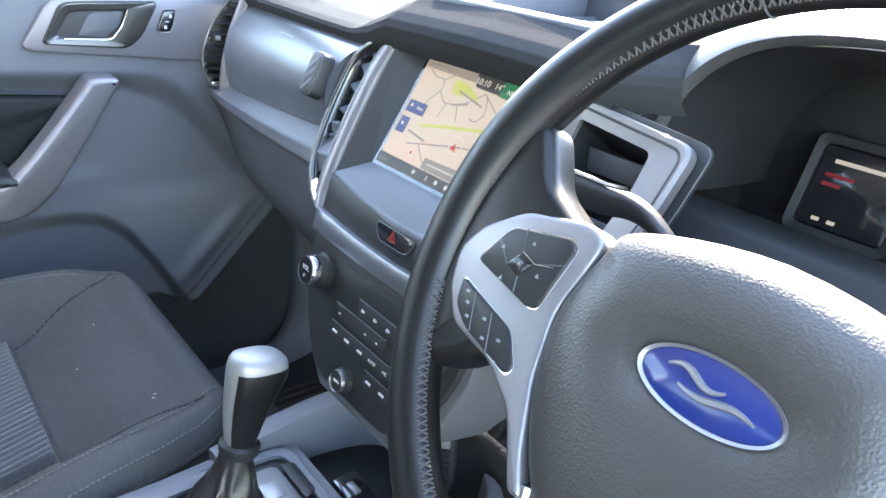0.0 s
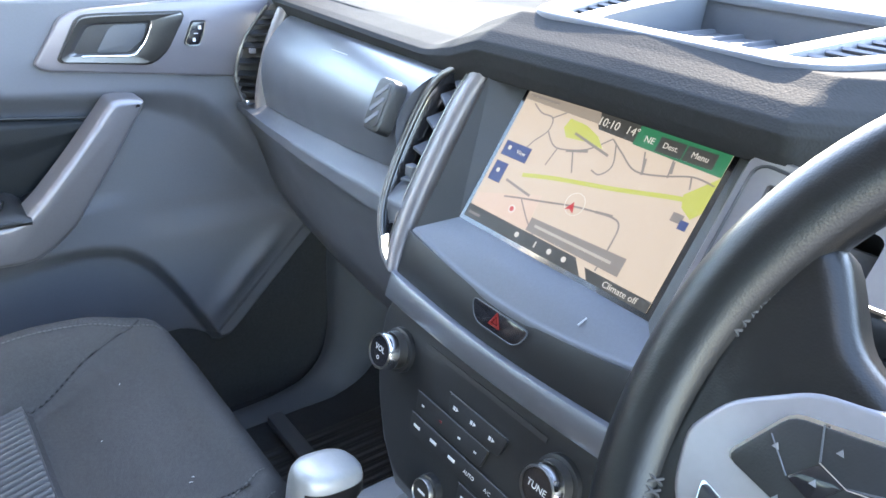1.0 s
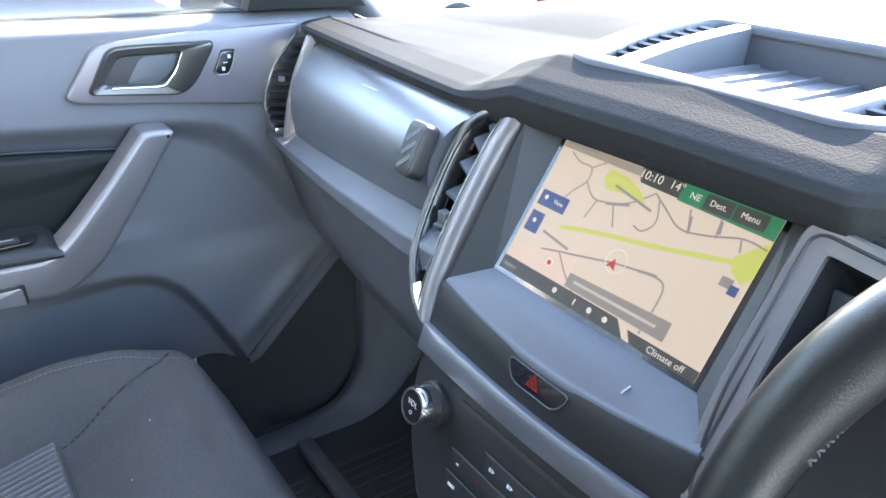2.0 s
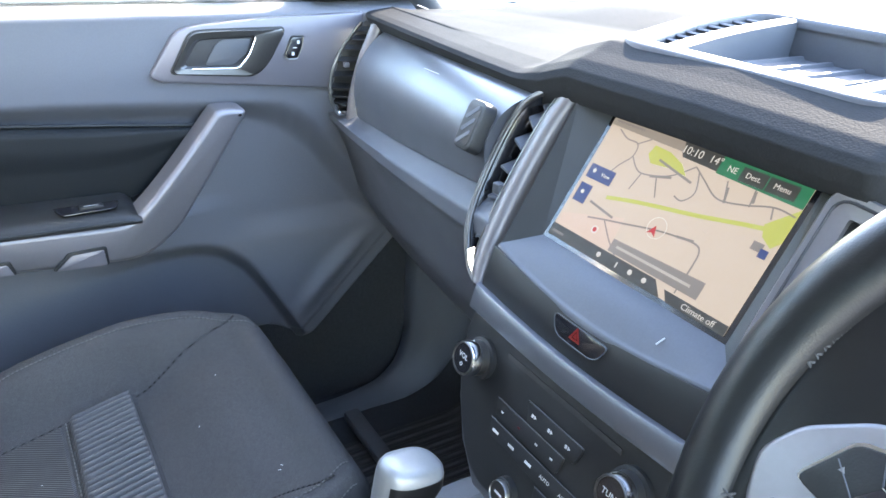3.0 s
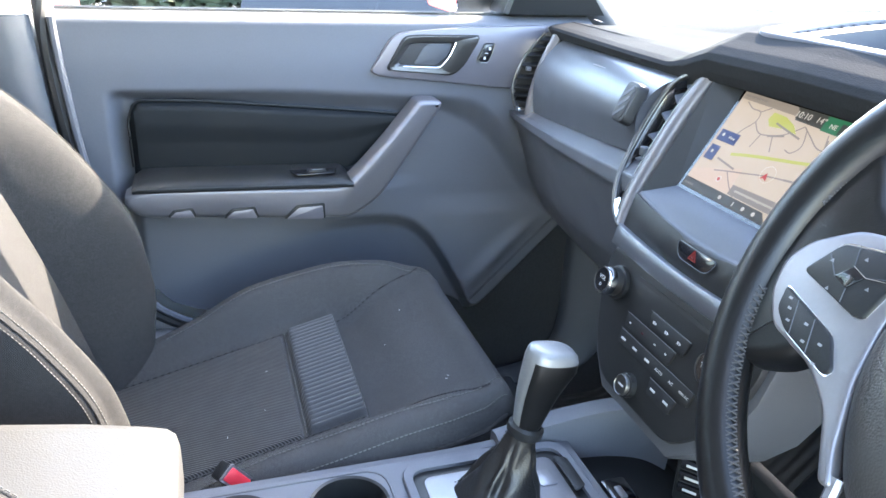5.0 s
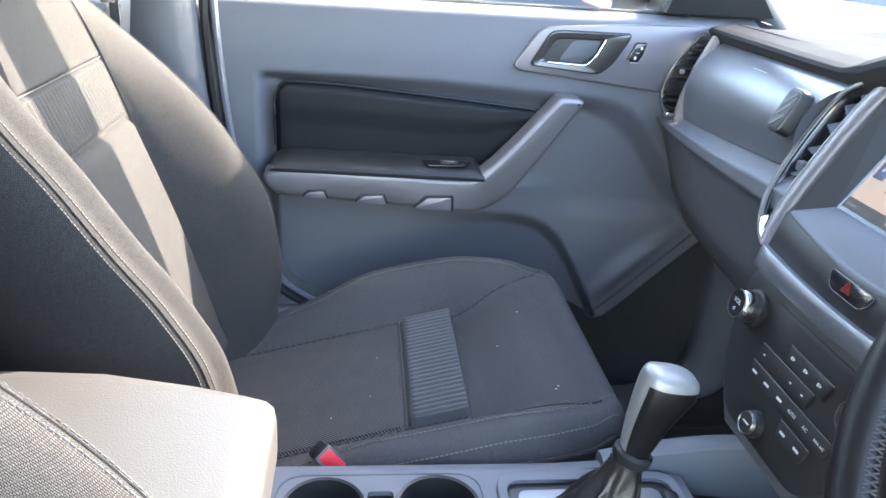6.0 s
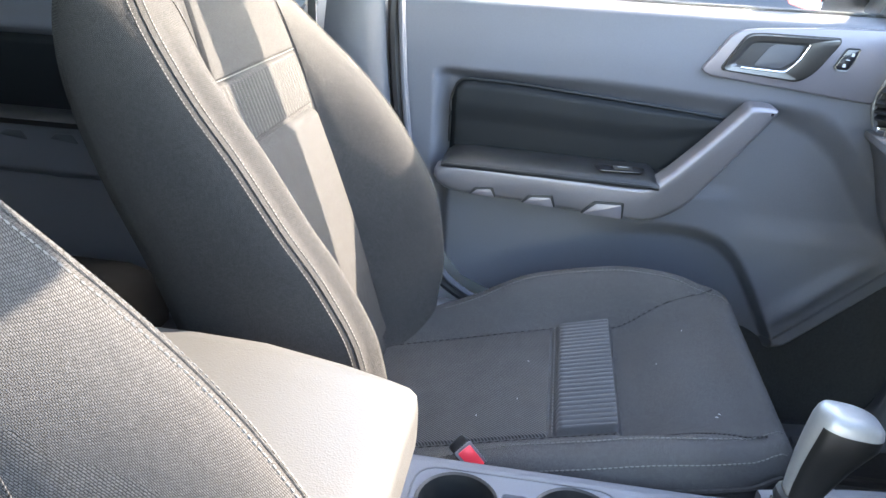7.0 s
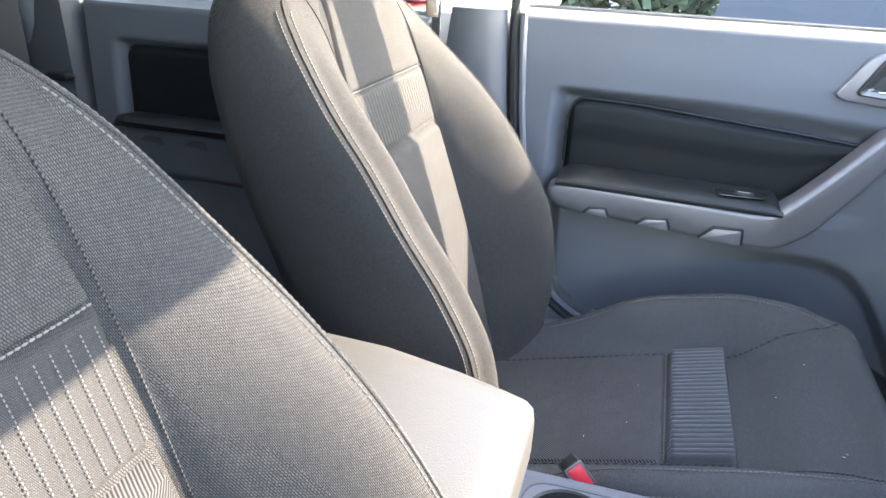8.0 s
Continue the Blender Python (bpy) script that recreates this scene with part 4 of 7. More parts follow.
part("cloth_insert", sheet(insert_point, [0.0, 0.0015, 0.004, 0.008, 0.014] + span(0.02, 1, 70), span(0, 1, 40), (-0.006, 0, 0)), M["insert"], front_door, "black cloth door insert")
part("insert_edge", tube([Vector(insert_point(0.0, v)) + Vector((0.003, -0.001, 0)) for v in span(0.15, 1, 10)][:-1] + [Vector(insert_point(u, 1.0)) + Vector((0.003, 0, 0.0005)) for u in span(0.0, 1, 60)], 0.0022, 8), M["black"], front_door)
rings = []
for y in [-0.1135, -0.113, -0.11, -0.10] + span(-0.08, 0.22, 20) + [0.228, 0.233, 0.236]:
    k = step(-0.114, -0.095, y) * step(0.238, 0.222, y)
    deep = lerp(y, (-0.113, 0.55), (0.0, 0.85), (0.1, 1.0), (0.2, 1.0), (0.236, 0.8))
    z = lerp(y, (-0.11, 1.0), (0.232, 0.993))
    rings.append([(-0.744, y, z - 0.01), (-0.742, y, z + 0.012 * k), (-0.744 + 0.05 * deep, y, z + 0.013 * k), (-0.683, y, z + 0.010 * k), (-0.668, y, z + 0.007 * k), (-0.660, y, z + 0.002 * k), (-0.658, y, z - 0.003), (-0.662, y, z - 0.008), (-0.70, y, z - 0.012)])
pad = part("arm_pad", loft(rings), M["black"], front_door, "black padded door armrest", 60)
part("piping", tube([(-0.659, y, lerp(y, (-0.11, 1.0), (0.232, 0.993)) - 0.001) for y in span(-0.108, 0.225, 20)], 0.0016, 6), M["black"], pad)
# switch in the armrest
sw = part("switch_bezel", prism(rounded([(0.130, -0.702), (0.215, -0.702), (0.208, -0.676), (0.140, -0.672)], 0.006), 0.0015, Matrix(((0, 1, 0, 0), (1, 0, 0, 0), (0, 0, 1, 1.0065), (0, 0, 0, 1))), 0.001), M["gloss"], front_door, "gloss black window switch bezel")
part("window_switch", box((-0.688, 0.178, 1.0085), (0.012, 0.030, 0.006), 0.002), M["black"], sw)
part("mark", box((-0.686, 0.178, 1.0117), (0.0012, 0.018, 0.0004)), M["white"], sw)
# silver bar and grab handle
outline = [(-0.112, 0.994), (0.06, 0.992), (0.19, 0.987), (0.222, 0.990), (0.240, 1.002), (0.262, 1.022), (0.30, 1.060), (0.335, 1.098), (0.350, 1.1150), (0.358, 1.1215), (0.376, 1.1225), (0.394, 1.1200), (0.3985, 1.112), (0.380, 1.084), (0.350, 1.042), (0.318, 1.0), (0.288, 0.962), (0.268, 0.943), (0.250, 0.932), (0.228, 0.9255), (0.19, 0.926), (0.10, 0.9325), (0.0, 0.941), (-0.106, 0.951)]
smooth = [tuple(p)[:2] for p in smooth_path([(a, b, 0) for a, b in outline], 4, True)]
bm = prism(smooth, 0.046, on_door(-0.708), 0.009, segments=4)
for v in bm.verts:
    k = step(0.20, 0.40, v.co.y)
    v.co.x -= 0.034 * k
    # the face turns down towards its foot
    if v.co.x > -0.69 - 0.03 * k:
        v.co.x -= 0.012 * step(0.975, 0.93, v.co.z)
bar = part("grab_handle", bm, M["pull"], front_door, "satin silver pull bar and grab handle", 35)
for quad, s in (([(-0.066, 0.9485), (-0.056, 0.961), (-0.026, 0.9635), (-0.020, 0.946)], 0.9), ([(0.020, 0.9415), (0.034, 0.9565), (0.072, 0.959), (0.078, 0.9385)], 1.0), ([(0.118, 0.9335), (0.140, 0.9565), (0.187, 0.958), (0.188, 0.930)], 1.1)):
    part("slot", prism(rounded(quad, 0.004), 0.003, on_door(-0.6692), 0.0005), M["black"], bar, "dark moulded slot in the bar")
    part("slot_plate", prism(rounded([(quad[0][0] + 0.004, quad[0][1] - 0.0005), (quad[1][0] + 0.003, quad[1][1] - 0.0045), (quad[2][0] - 0.004, quad[2][1] - 0.0045), (quad[3][0] - 0.003, quad[3][1] - 0.0005)], 0.003), 0.0036, on_door(-0.6692), 0.0006), M["surround"], bar)
# handle surround, handle and lock switch
bezel_line = rounded([(0.278, 1.166), (0.318, 1.226), (0.345, 1.2325), (0.45, 1.240), (0.60, 1.245), (0.595, 1.128), (0.50, 1.1365), (0.40, 1.1475), (0.292, 1.158)], [0.010, 0.02, 0.02, 0.03, 0.004, 0.004, 0.03, 0.03, 0.010])
bez = part("handle_surround", prism(bezel_line, 0.012, on_door(-0.7425), 0.003, segments=3), M["surround"], front_door, "satin mauve-grey handle surround")
opening = rounded([(0.309, 1.174), (0.337, 1.2235), (0.360, 1.2255), (0.468, 1.2255), (0.4705, 1.219), (0.445, 1.176), (0.424, 1.1600), (0.312, 1.1695)], [0.006, 0.014, 0.01, 0.003, 0.006, 0.02, 0.014, 0.006])
cup = rounded([(0.319, 1.179), (0.341, 1.2150), (0.360, 1.2165), (0.4275, 1.2170), (0.4245, 1.210), (0.4175, 1.193), (0.3985, 1.1730), (0.322, 1.1755)], [0.006, 0.012, 0.01, 0.003, 0.006, 0.02, 0.012, 0.006])
part("handle_gap", prism([((x - 0.39) * 1.034 + 0.39, (y - 1.193) * 1.075 + 1.193) for x, y in opening], 0.0008, on_door(-0.7306), 0.0003), M["rubber"], bez)
part("handle_bezel", frame_plate(opening, cup, 0.007, on_door(-0.7306)), M["smoke"], bez, "smoked chrome handle frame and lever")
one = bmesh.new()
rows = [[one.verts.new((on_door(-0.7258) @ Vector((x, y, 0)))) for x, y in cup], [one.verts.new((on_door(-0.7300) @ Vector(((x - 0.385) * 0.90 + 0.387, (y - 1.196) * 0.86 + 1.196, 0)))) for x, y in cup]]
for i in range(len(cup)):
    j = (i + 1) % len(cup)
    one.faces.new((rows[0][i], rows[0][j], rows[1][j], rows[1][i]))
one.faces.new(rows[1])
part("handle_cup", one, M["cup_metal"], bez, "satin dark handle cup")
part("cup_floor", prism(rounded([(0.354, 1.1785), (0.371, 1.2065), (0.380, 1.2125), (0.4215, 1.2125), (0.415, 1.193), (0.393, 1.1765)], 0.005), 0.0012, on_door(-0.7300), 0.0004), M["dark_trim"], bez)
part("lever_edge", tube(smooth_path([(-0.7240, y, z) for y, z in ((0.4275, 1.2155), (0.4245, 1.208), (0.4175, 1.193), (0.408, 1.181), (0.3985, 1.1735), (0.375, 1.1738), (0.335, 1.1755))], 5), 0.0014, 8), M["chrome"], bez)
lk = rounded([(0.4690, 1.185), (0.4825, 1.2145), (0.503, 1.2145), (0.4985, 1.195), (0.491, 1.1795), (0.474, 1.1795)], 0.004)
lks = [((x - 0.487) * 0.86 + 0.487, (y - 1.197) * 0.88 + 1.197) for x, y in lk]
part("lock_frame", frame_plate(lk, lks, 0.003, on_door(-0.7308)), M["smoke"], bez)
lock = part("lock_switch", prism(lks, 0.0030, on_door(-0.7308), 0.0008), M["gloss"], bez, "gloss black door lock switch")
for z, k in ((1.205, 0.003), (1.1885, -0.006)):
    part("mark", box((-0.7276, 0.4895 + k, z), (0.0005, 0.004, 0.005), 0), M["white"], lock)
part("mark", box((-0.7276, 0.4865, 1.197), (0.0005, 0.006, 0.0012)), M["white"], lock)
# weather strip and window pane
part("weather_strip", tube([(-0.779, y, 1.256) for y in span(-0.2, 0.70, 24)], 0.006, 8), M["rubber"], front_door)
GLASS = bpy.data.materials.new("window_glass")
GLASS.use_nodes = True
gb = GLASS.node_tree.nodes["Principled BSDF"]
gb.inputs["Transmission Weight"].default_value, gb.inputs["Roughness"].default_value, gb.inputs["IOR"].default_value = 1.0, 0.0, 1.45
gb.inputs["Base Color"].default_value = (0.92, 0.96, 0.94, 1)
pane = part("window_pane", sheet(lambda y, v: (-0.772 + 0.13 * v, lerp(y, (0, -0.2), (1, 0.66 - 0.42 * v)), 1.25 + 0.45 * v), span(0, 1, 4), span(0, 1, 4), (-0.004, 0, 0)), GLASS, front_door, "clear side window glass")
pane.visible_shadow = False

# sill and seal beside the seat
solid("trim_sill", tube(smooth_path([(-0.69, -0.42, 0.72), (-0.69, -0.15, 0.705), (-0.69, 0.05, 0.69), (-0.69, 0.12, 0.66)], 8), 0.03, 12), M["silver"], "pale door sill trim below the door", "trim", kind="structure")
seal = [(-0.735, -0.215, 1.30), (-0.735, -0.212, 1.2), (-0.725, -0.196, 1.03), (-0.715, -0.165, 0.88), (-0.71, -0.13, 0.79), (-0.705, -0.09, 0.75), (-0.70, -0.03, 0.727), (-0.70, 0.1, 0.71)]
solid("trim_door_edge", tube([p + Vector((0.008, 0.014, 0.008)) for p in smooth_path(seal, 6)[4:]], 0.006, 8), M["trim"], "grey rolled edge of the door opening", "trim", kind="structure")
solid("trim_door_seal", tube(smooth_path(seal, 6), 0.010, 8), M["rubber"], "black rubber door seal", "trim", kind="structure")
rings = []
for z, y0, y1, x in ((0.55, -0.42, -0.16, -0.70), (0.75, -0.42, -0.17, -0.70), (0.95, -0.38, -0.20, -0.705), (1.15, -0.335, -0.222, -0.715), (1.24, -0.325, -0.228, -0.72), (1.252, -0.324, -0.229, -0.722)):
    rings.append([(x - 0.06, y0, z), (x + 0.004, y0 + 0.006, z), (x + 0.012, (y0 + y1) / 2 - 0.02, z), (x + 0.010, y1 - 0.03, z), (x, y1 - 0.008, z), (x - 0.01, y1, z), (x - 0.06, y1, z)])
solid("pillar_b_passenger", loft(rings), M["dark_trim"], "grey plastic cover of the middle door pillar", "pillar", kind="structure", angle=35)
rings = []
for z, y0, y1, x in ((1.2525, -0.318, -0.232, -0.722), (1.30, -0.315, -0.234, -0.712), (1.72, -0.31, -0.24, -0.60)):
    rings.append([(x - 0.06, y0, z), (x + 0.004, y0 + 0.006, z), (x + 0.010, (y0 + y1) / 2, z), (x + 0.004, y1 - 0.01, z), (x - 0.01, y1, z), (x - 0.06, y1, z)])
solid("pillar_b_upper", loft(rings), M["roof"], "pale upper cover of the middle door pillar", "pillar", kind="structure", angle=35)
bm = loft([[(0.78, -0.33, 0.5), (0.70, -0.33, 0.5), (0.70, -0.21, 0.5), (0.78, -0.21, 0.5)], [(0.78, -0.33, 1.25), (0.72, -0.33, 1.25), (0.72, -0.23, 1.25), (0.78, -0.23, 1.25)], [(0.66, -0.31, 1.72), (0.60, -0.31, 1.72), (0.60, -0.24, 1.72), (0.66, -0.24, 1.72)]])
solid("pillar_b_driver", bm, M["trim"], "grey cover of the driver side middle pillar", "pillar", kind="structure")
belt = thing("seat_belt", (-0.70, -0.33, 1.2), "grey seat belt webbing with pale guide beside the door pillar", "seat belt")
part("webbing", sheet(lambda u, v: (-0.695 + 0.02 * u - 0.05 * v, -0.345 - 0.012 * v + 0.02 * u, 1.0 + 0.6 * v), span(0, 1, 3), span(0, 1, 10), (0.0015, -0.001, 0)), M["dark_trim"], belt)
part("tongue", box((-0.655, -0.332, 1.262), (0.012, 0.022, 0.045), 0.003), M["chrome"], belt, "pale metal belt tongue")

# ---- dashboard fittings ----
kick = sheet(lambda y, z: (-0.793, y, z), span(0.42, 1.10, 12), span(0.45, 1.08, 20), (-0.01, 0, 0))
solid("wall_kick_panel", kick, M["carpet"], "dark carpeted footwell kick panel ahead of the door", "wall", kind="structure")
inner = smooth_path([(-0.772, 0.20, 0.500), (-0.772, 0.50, 0.503), (-0.772, 0.62, 0.513), (-0.772, 0.69, 0.546), (-0.772, 0.722, 0.617), (-0.772, 0.724, 0.75), (-0.772, 0.724, 1.0)], 6)
outer = smooth_path([(-0.712, 0.20, 0.496), (-0.712, 0.53, 0.496), (-0.715, 0.66, 0.497), (-0.722, 0.75, 0.512), (-0.728, 0.80, 0.548), (-0.734, 0.85, 0.63), (-0.736, 0.87, 1.0)], 6)
bm = loft([[a, a + Vector((0.014, 0, 0)) + (b - a) * 0.06, a.lerp(b, 0.5) + Vector((0.012, 0, 0.006)), a.lerp(b, 0.9) + Vector((0.004, 0, 0.002)), b, b + Vector((-0.05, 0.02, -0.03)), a + Vector((-0.03, 0, -0.03))] for a, b in zip(inner, outer)])
solid("trim_sill_cover", bm, M["mid_trim"], "grey plastic sill and kick cover round the door foot", "trim", kind="structure", angle=60)

# end vent beside the passenger door
vent = thing("end_vent", (-0.675, 0.56, 1.12), "narrow dark air vent with silver edge at the dash end", "air vent", "dash vents")


OUT = Vector((0.75, -0.66, 0.0))
vent_left = smooth_path([(-0.680, 0.532, 1.108), (-0.688, 0.528, 1.122), (-0.693, 0.527, 1.145), (-0.696, 0.540, 1.185), (-0.691, 0.559, 1.215), (-0.682, 0.574, 1.238)], 6)
vent_right = smooth_path([(-0.660, 0.543, 1.104), (-0.664, 0.546, 1.122), (-0.667, 0.552, 1.148), (-0.669, 0.565, 1.19), (-0.669, 0.577, 1.218), (-0.668, 0.586, 1.239)], 6)


def along(line, t):
    f = max(0.0, min(1.0, t)) * (len(line) - 1)
    i = min(int(f), len(line) - 2)
    return line[i].lerp(line[i + 1], f - i)


band = []
for p in vent_right:
    p = p + OUT * 0.012
    r = Vector((0.012, 0.011, 0))
    band.append([p - OUT * 0.012, p + OUT * 0.002, p + r * 0.3 + OUT * 0.005, p + r * 0.9 + OUT * 0.005, p + r * 1.25 + OUT * 0.001, p + r * 1.3 - OUT * 0.02])
part("silver_band", loft(band), M["bar"], vent, "curved satin silver band", 60)
part("backing", loft([[along(vent_left, t) - OUT * 0.016, along(vent_right, t) - OUT * 0.016, along(vent_right, t) - OUT * 0.024, along(vent_left, t) - OUT * 0.024] for t in span(0, 1, 16)]), M["black"], vent)
for k in range(8):
    t = 0.17 + 0.098 * k
    bm = loft([[p - OUT * 0.001, p - OUT * 0.0005 + Vector((0, 0, 0.0028)), p - OUT * 0.017 + Vector((0, 0, 0.007)), p - OUT * 0.017 + Vector((0, 0, 0.004))] for p in (along(vent_left, t), along(vent_right, t))])
    part("slat", bm, M["black"], vent)
part("edge", tube(vent_left, 0.0026, 8), M["smoke"], vent)
part("thumb_wheel", box(along(vent_left, 0.55).lerp(along(vent_right, 0.55), 0.5), (0.008, 0.008, 0.007), 0.001), M["silver"], vent)
part("chrome_tab", box(along(vent_left, 0.06).lerp(along(vent_right, 0.06), 0.45), (0.016, 0.016, 0.008), 0.002), M["chrome"], vent)

# centre vents
left_edge = [(-0.150, 0.5035, 1.267), (-0.163, 0.500, 1.262), (-0.184, 0.491, 1.244), (-0.189, 0.471, 1.205), (-0.184, 0.448, 1.161), (-0.173, 0.435, 1.137), (-0.154, 0.4255, 1.117), (-0.134, 0.420, 1.107)]
bar_line = [(-0.1315, 0.5058, 1.2675), (-0.137, 0.493, 1.246), (-0.1405, 0.476, 1.214), (-0.1415, 0.457, 1.177), (-0.1405, 0.442, 1.147), (-0.136, 0.430, 1.124), (-0.128, 0.421, 1.107)]
left_edge, bar_line = smooth_path(left_edge, 6), smooth_path(bar_line, 6)
FACE = Vector((0, -0.887, 0.461))


def centre_vent(s, name, label):
    flip = Matrix.Diagonal((s, 1, 1, 1))
    v = thing(name, (s * -0.15, 0.46, 1.11), label, "air vent", "dash vents")

    def put(nm, bm, mat, lab="", angle=50):
        bmesh.ops.transform(bm, matrix=flip, verts=bm.verts)
        return part(nm, bm, mat, v, lab, angle)
    side = Vector((1, 0, 0))
    bar = []
    for i, p in enumerate(bar_line):
        t = i / (len(bar_line) - 1)
        w = 0.0112 * (1 - 0.2 * step(0.75, 1.0, t))
        bar.append([p - side * w - FACE * 0.012, p - side * w + FACE * 0.0005, p - side * w * 0.7 + FACE * 0.0035, p - side * w * 0.1 + FACE * 0.0060, p + side * w * 0.6 + FACE * 0.0062, p + side * w + FACE * 0.001, p + side * w - FACE * 0.02])
    put("silver_bar", loft(bar), M["bar"], "curved satin silver vent bar", 80)
    put("chrome_line", tube([p - side * 0.0112 + FACE * 0.0015 for p in bar_line[:-3]], 0.0009, 6), M["smoke"])
    put("chrome_edge", tube([bar_line[0] - side * 0.010 + FACE * 0.001] + list(left_edge), 0.0013, 8), M["smoke"])
    put("edge_strip", tube([p + side * 0.0035 - FACE * 0.001 for p in left_edge], 0.0026, 8), M["smoke"])
    put("backing", loft([[along(left_edge, t) - FACE * 0.022, along(bar_line, t) - FACE * 0.022, along(bar_line, t) - FACE * 0.03, along(left_edge, t) - FACE * 0.03] for t in span(0, 1, 20)]), M["black"])
    put("inner_wall", loft([[along(left_edge, t) + side * 0.001, along(left_edge, t) + side * 0.006 - FACE * 0.004, along(left_edge, t) + side * 0.008 - FACE * 0.024, along(left_edge, t) - FACE * 0.024] for t in span(0, 1, 24)]), M["gloss"])
    for k in range(8):
        t = 0.17 + 0.085 * k
        b = along(bar_line, t - 0.01) - side * 0.008
        a = (along(left_edge, t + 0.02) + side * 0.006).lerp(b, 0.22) - FACE * 0.004
        down = (along(bar_line, min(1, t + 0.05)) - along(bar_line, t)).normalized()
        sl = loft([[p - FACE * 0.001 + down * 0.0060, p - FACE * 0.0002 + down * 0.0040, p - FACE * 0.014 - down * 0.0075, p - FACE * 0.016 - down * 0.0050] for p in (a, b)])
        put("slat", sl, M["mid_trim"])
    put("thumb_tab", box(along(left_edge, 0.5).lerp(along(bar_line, 0.5), 0.62), (0.010, 0.008, 0.010), 0.001), M["dark_trim"])
    cap = [along(left_edge, 0.02), along(left_edge, 0.12), along(left_edge, 0.17) + side * 0.002, along(bar_line, 0.10) - side * 0.009, along(bar_line, 0.0) - side * 0.009]
    bm = bmesh.new()
    lo, hi = [bm.verts.new(p - FACE * 0.008) for p in cap], [bm.verts.new(p - FACE * 0.001) for p in cap]
    bm.faces.new(hi)
    bm.faces.new(lo[::-1])
    for i in range(5):
        bm.faces.new((lo[i], lo[(i + 1) % 5], hi[(i + 1) % 5], hi[i]))
    put("cap", bm, M["gloss"])
    tab = [along(left_edge, 0.80) + side * 0.003, along(left_edge, 0.76) + side * 0.016, along(bar_line, 0.84) - side * 0.010, along(left_edge, 0.95) + side * 0.001]
    bm = bmesh.new()
    lo, hi = [bm.verts.new(p - FACE * 0.006) for p in tab], [bm.verts.new(p + FACE * 0.0012) for p in tab]
    bm.faces.new(hi)
    bm.faces.new(lo[::-1])
    for i in range(4):
        bm.faces.new((lo[i], lo[(i + 1) % 4], hi[(i + 1) % 4], hi[i]))
    put("chrome_tab", bm, M["chrome"])
    return v


centre_vent(1, "centre_vent", "upright air vent with dark slats and silver bar beside the screen")

# driver side vent: a deeper dark mouth in a grey frame
dvent = thing("driver_vent", (0.16, 0.47, 1.11), "air vent with deep dark mouth and grey frame behind the wheel", "air vent", "dash vents")
VM = basis((0.172, 0.476, 1.205), (1, 0, 0), (0, 0.461, 0.887))
mouth_out = rounded([(-0.063, 0.068), (0.050, 0.057), (0.043, -0.006), (0.018, -0.085), (-0.054, -0.112), (-0.067, -0.05)], [0.012, 0.012, 0.05, 0.02, 0.02, 0.05])
mouth_in = rounded([(-0.047, 0.052), (0.020, 0.045), (0.019, 0.008), (0.002, -0.060), (-0.036, -0.085), (-0.049, -0.045)], [0.003, 0.006, 0.04, 0.015, 0.015, 0.05])
part("frame", frame_plate(mouth_out, mouth_in, 0.011, VM), M["bar"], dvent, "satin grey vent frame")
part("frame_line", tube([VM @ Vector((x * 0.90 - 0.0008, y * 0.92 - 0.001, 0.0105)) for x, y in mouth_out], 0.0010, 6, True), M["rubber"], dvent)
wide = rounded([(-0.068, 0.074), (0.058, 0.062), (0.050, -0.010), (0.022, -0.094), (-0.058, -0.121), (-0.072, -0.05)], [0.012, 0.012, 0.05, 0.02, 0.02, 0.05])
part("surround", frame_plate(wide, mouth_out, 0.004, VM @ Matrix.Translation((0, 0, -0.004))), M["housing"], dvent, "dark bevelled vent surround")
one = bmesh.new()
rows = [[one.verts.new((x, y, 0.004)) for x, y in mouth_in], [one.verts.new((x * 0.85, y * 0.85, -0.035)) for x, y in mouth_in]]
for i in range(len(mouth_in)):
    j = (i + 1) % len(mouth_in)
    one.faces.new((rows[0][i], rows[0][j], rows[1][j], rows[1][i]))
one.faces.new(rows[1])
bmesh.ops.transform(one, matrix=VM, verts=one.verts)
part("mouth", one, M["black"], dvent, "deep black vent mouth")
for k in range(3):
    part("slat", box(VM @ Vector((-0.014, 0.030 - 0.024 * k, -0.016)), (0.058, 0.018, 0.003), 0.0008, turn=VM.to_3x3().to_4x4() @ pose(0, 0, 0, 30)), M["dark_trim"], dvent)

# phone mount stuck to the fascia
FM = Vector(fascia(-0.211, 0.40))
lean = Vector(fascia(-0.211, 0.33)) - Vector(fascia(-0.211, 0.47))
across = Vector(fascia(-0.202, 0.40)) - Vector(fascia(-0.220, 0.40))
PM = basis(FM, across, lean)
mount = thing("phone_mount", PM.translation, "small black magnetic phone mount with striped pad on the fascia", "phone mount")
part("body", prism(rounded([(-0.0175, -0.024), (0.0175, -0.024), (0.0175, 0.024), (-0.0175, 0.024)], 0.010), 0.013, PM @ Matrix.Translation((0, 0, -0.001)), 0.003), M["black"], mount)
face = part("pad", prism(rounded([(-0.0130, -0.0195), (0.0130, -0.0195), (0.0130, 0.0195), (-0.0130, 0.0195)], 0.007), 0.0008, PM @ Matrix.Translation((0, 0, 0.0120)), 0.0003), M["rubber"], mount)
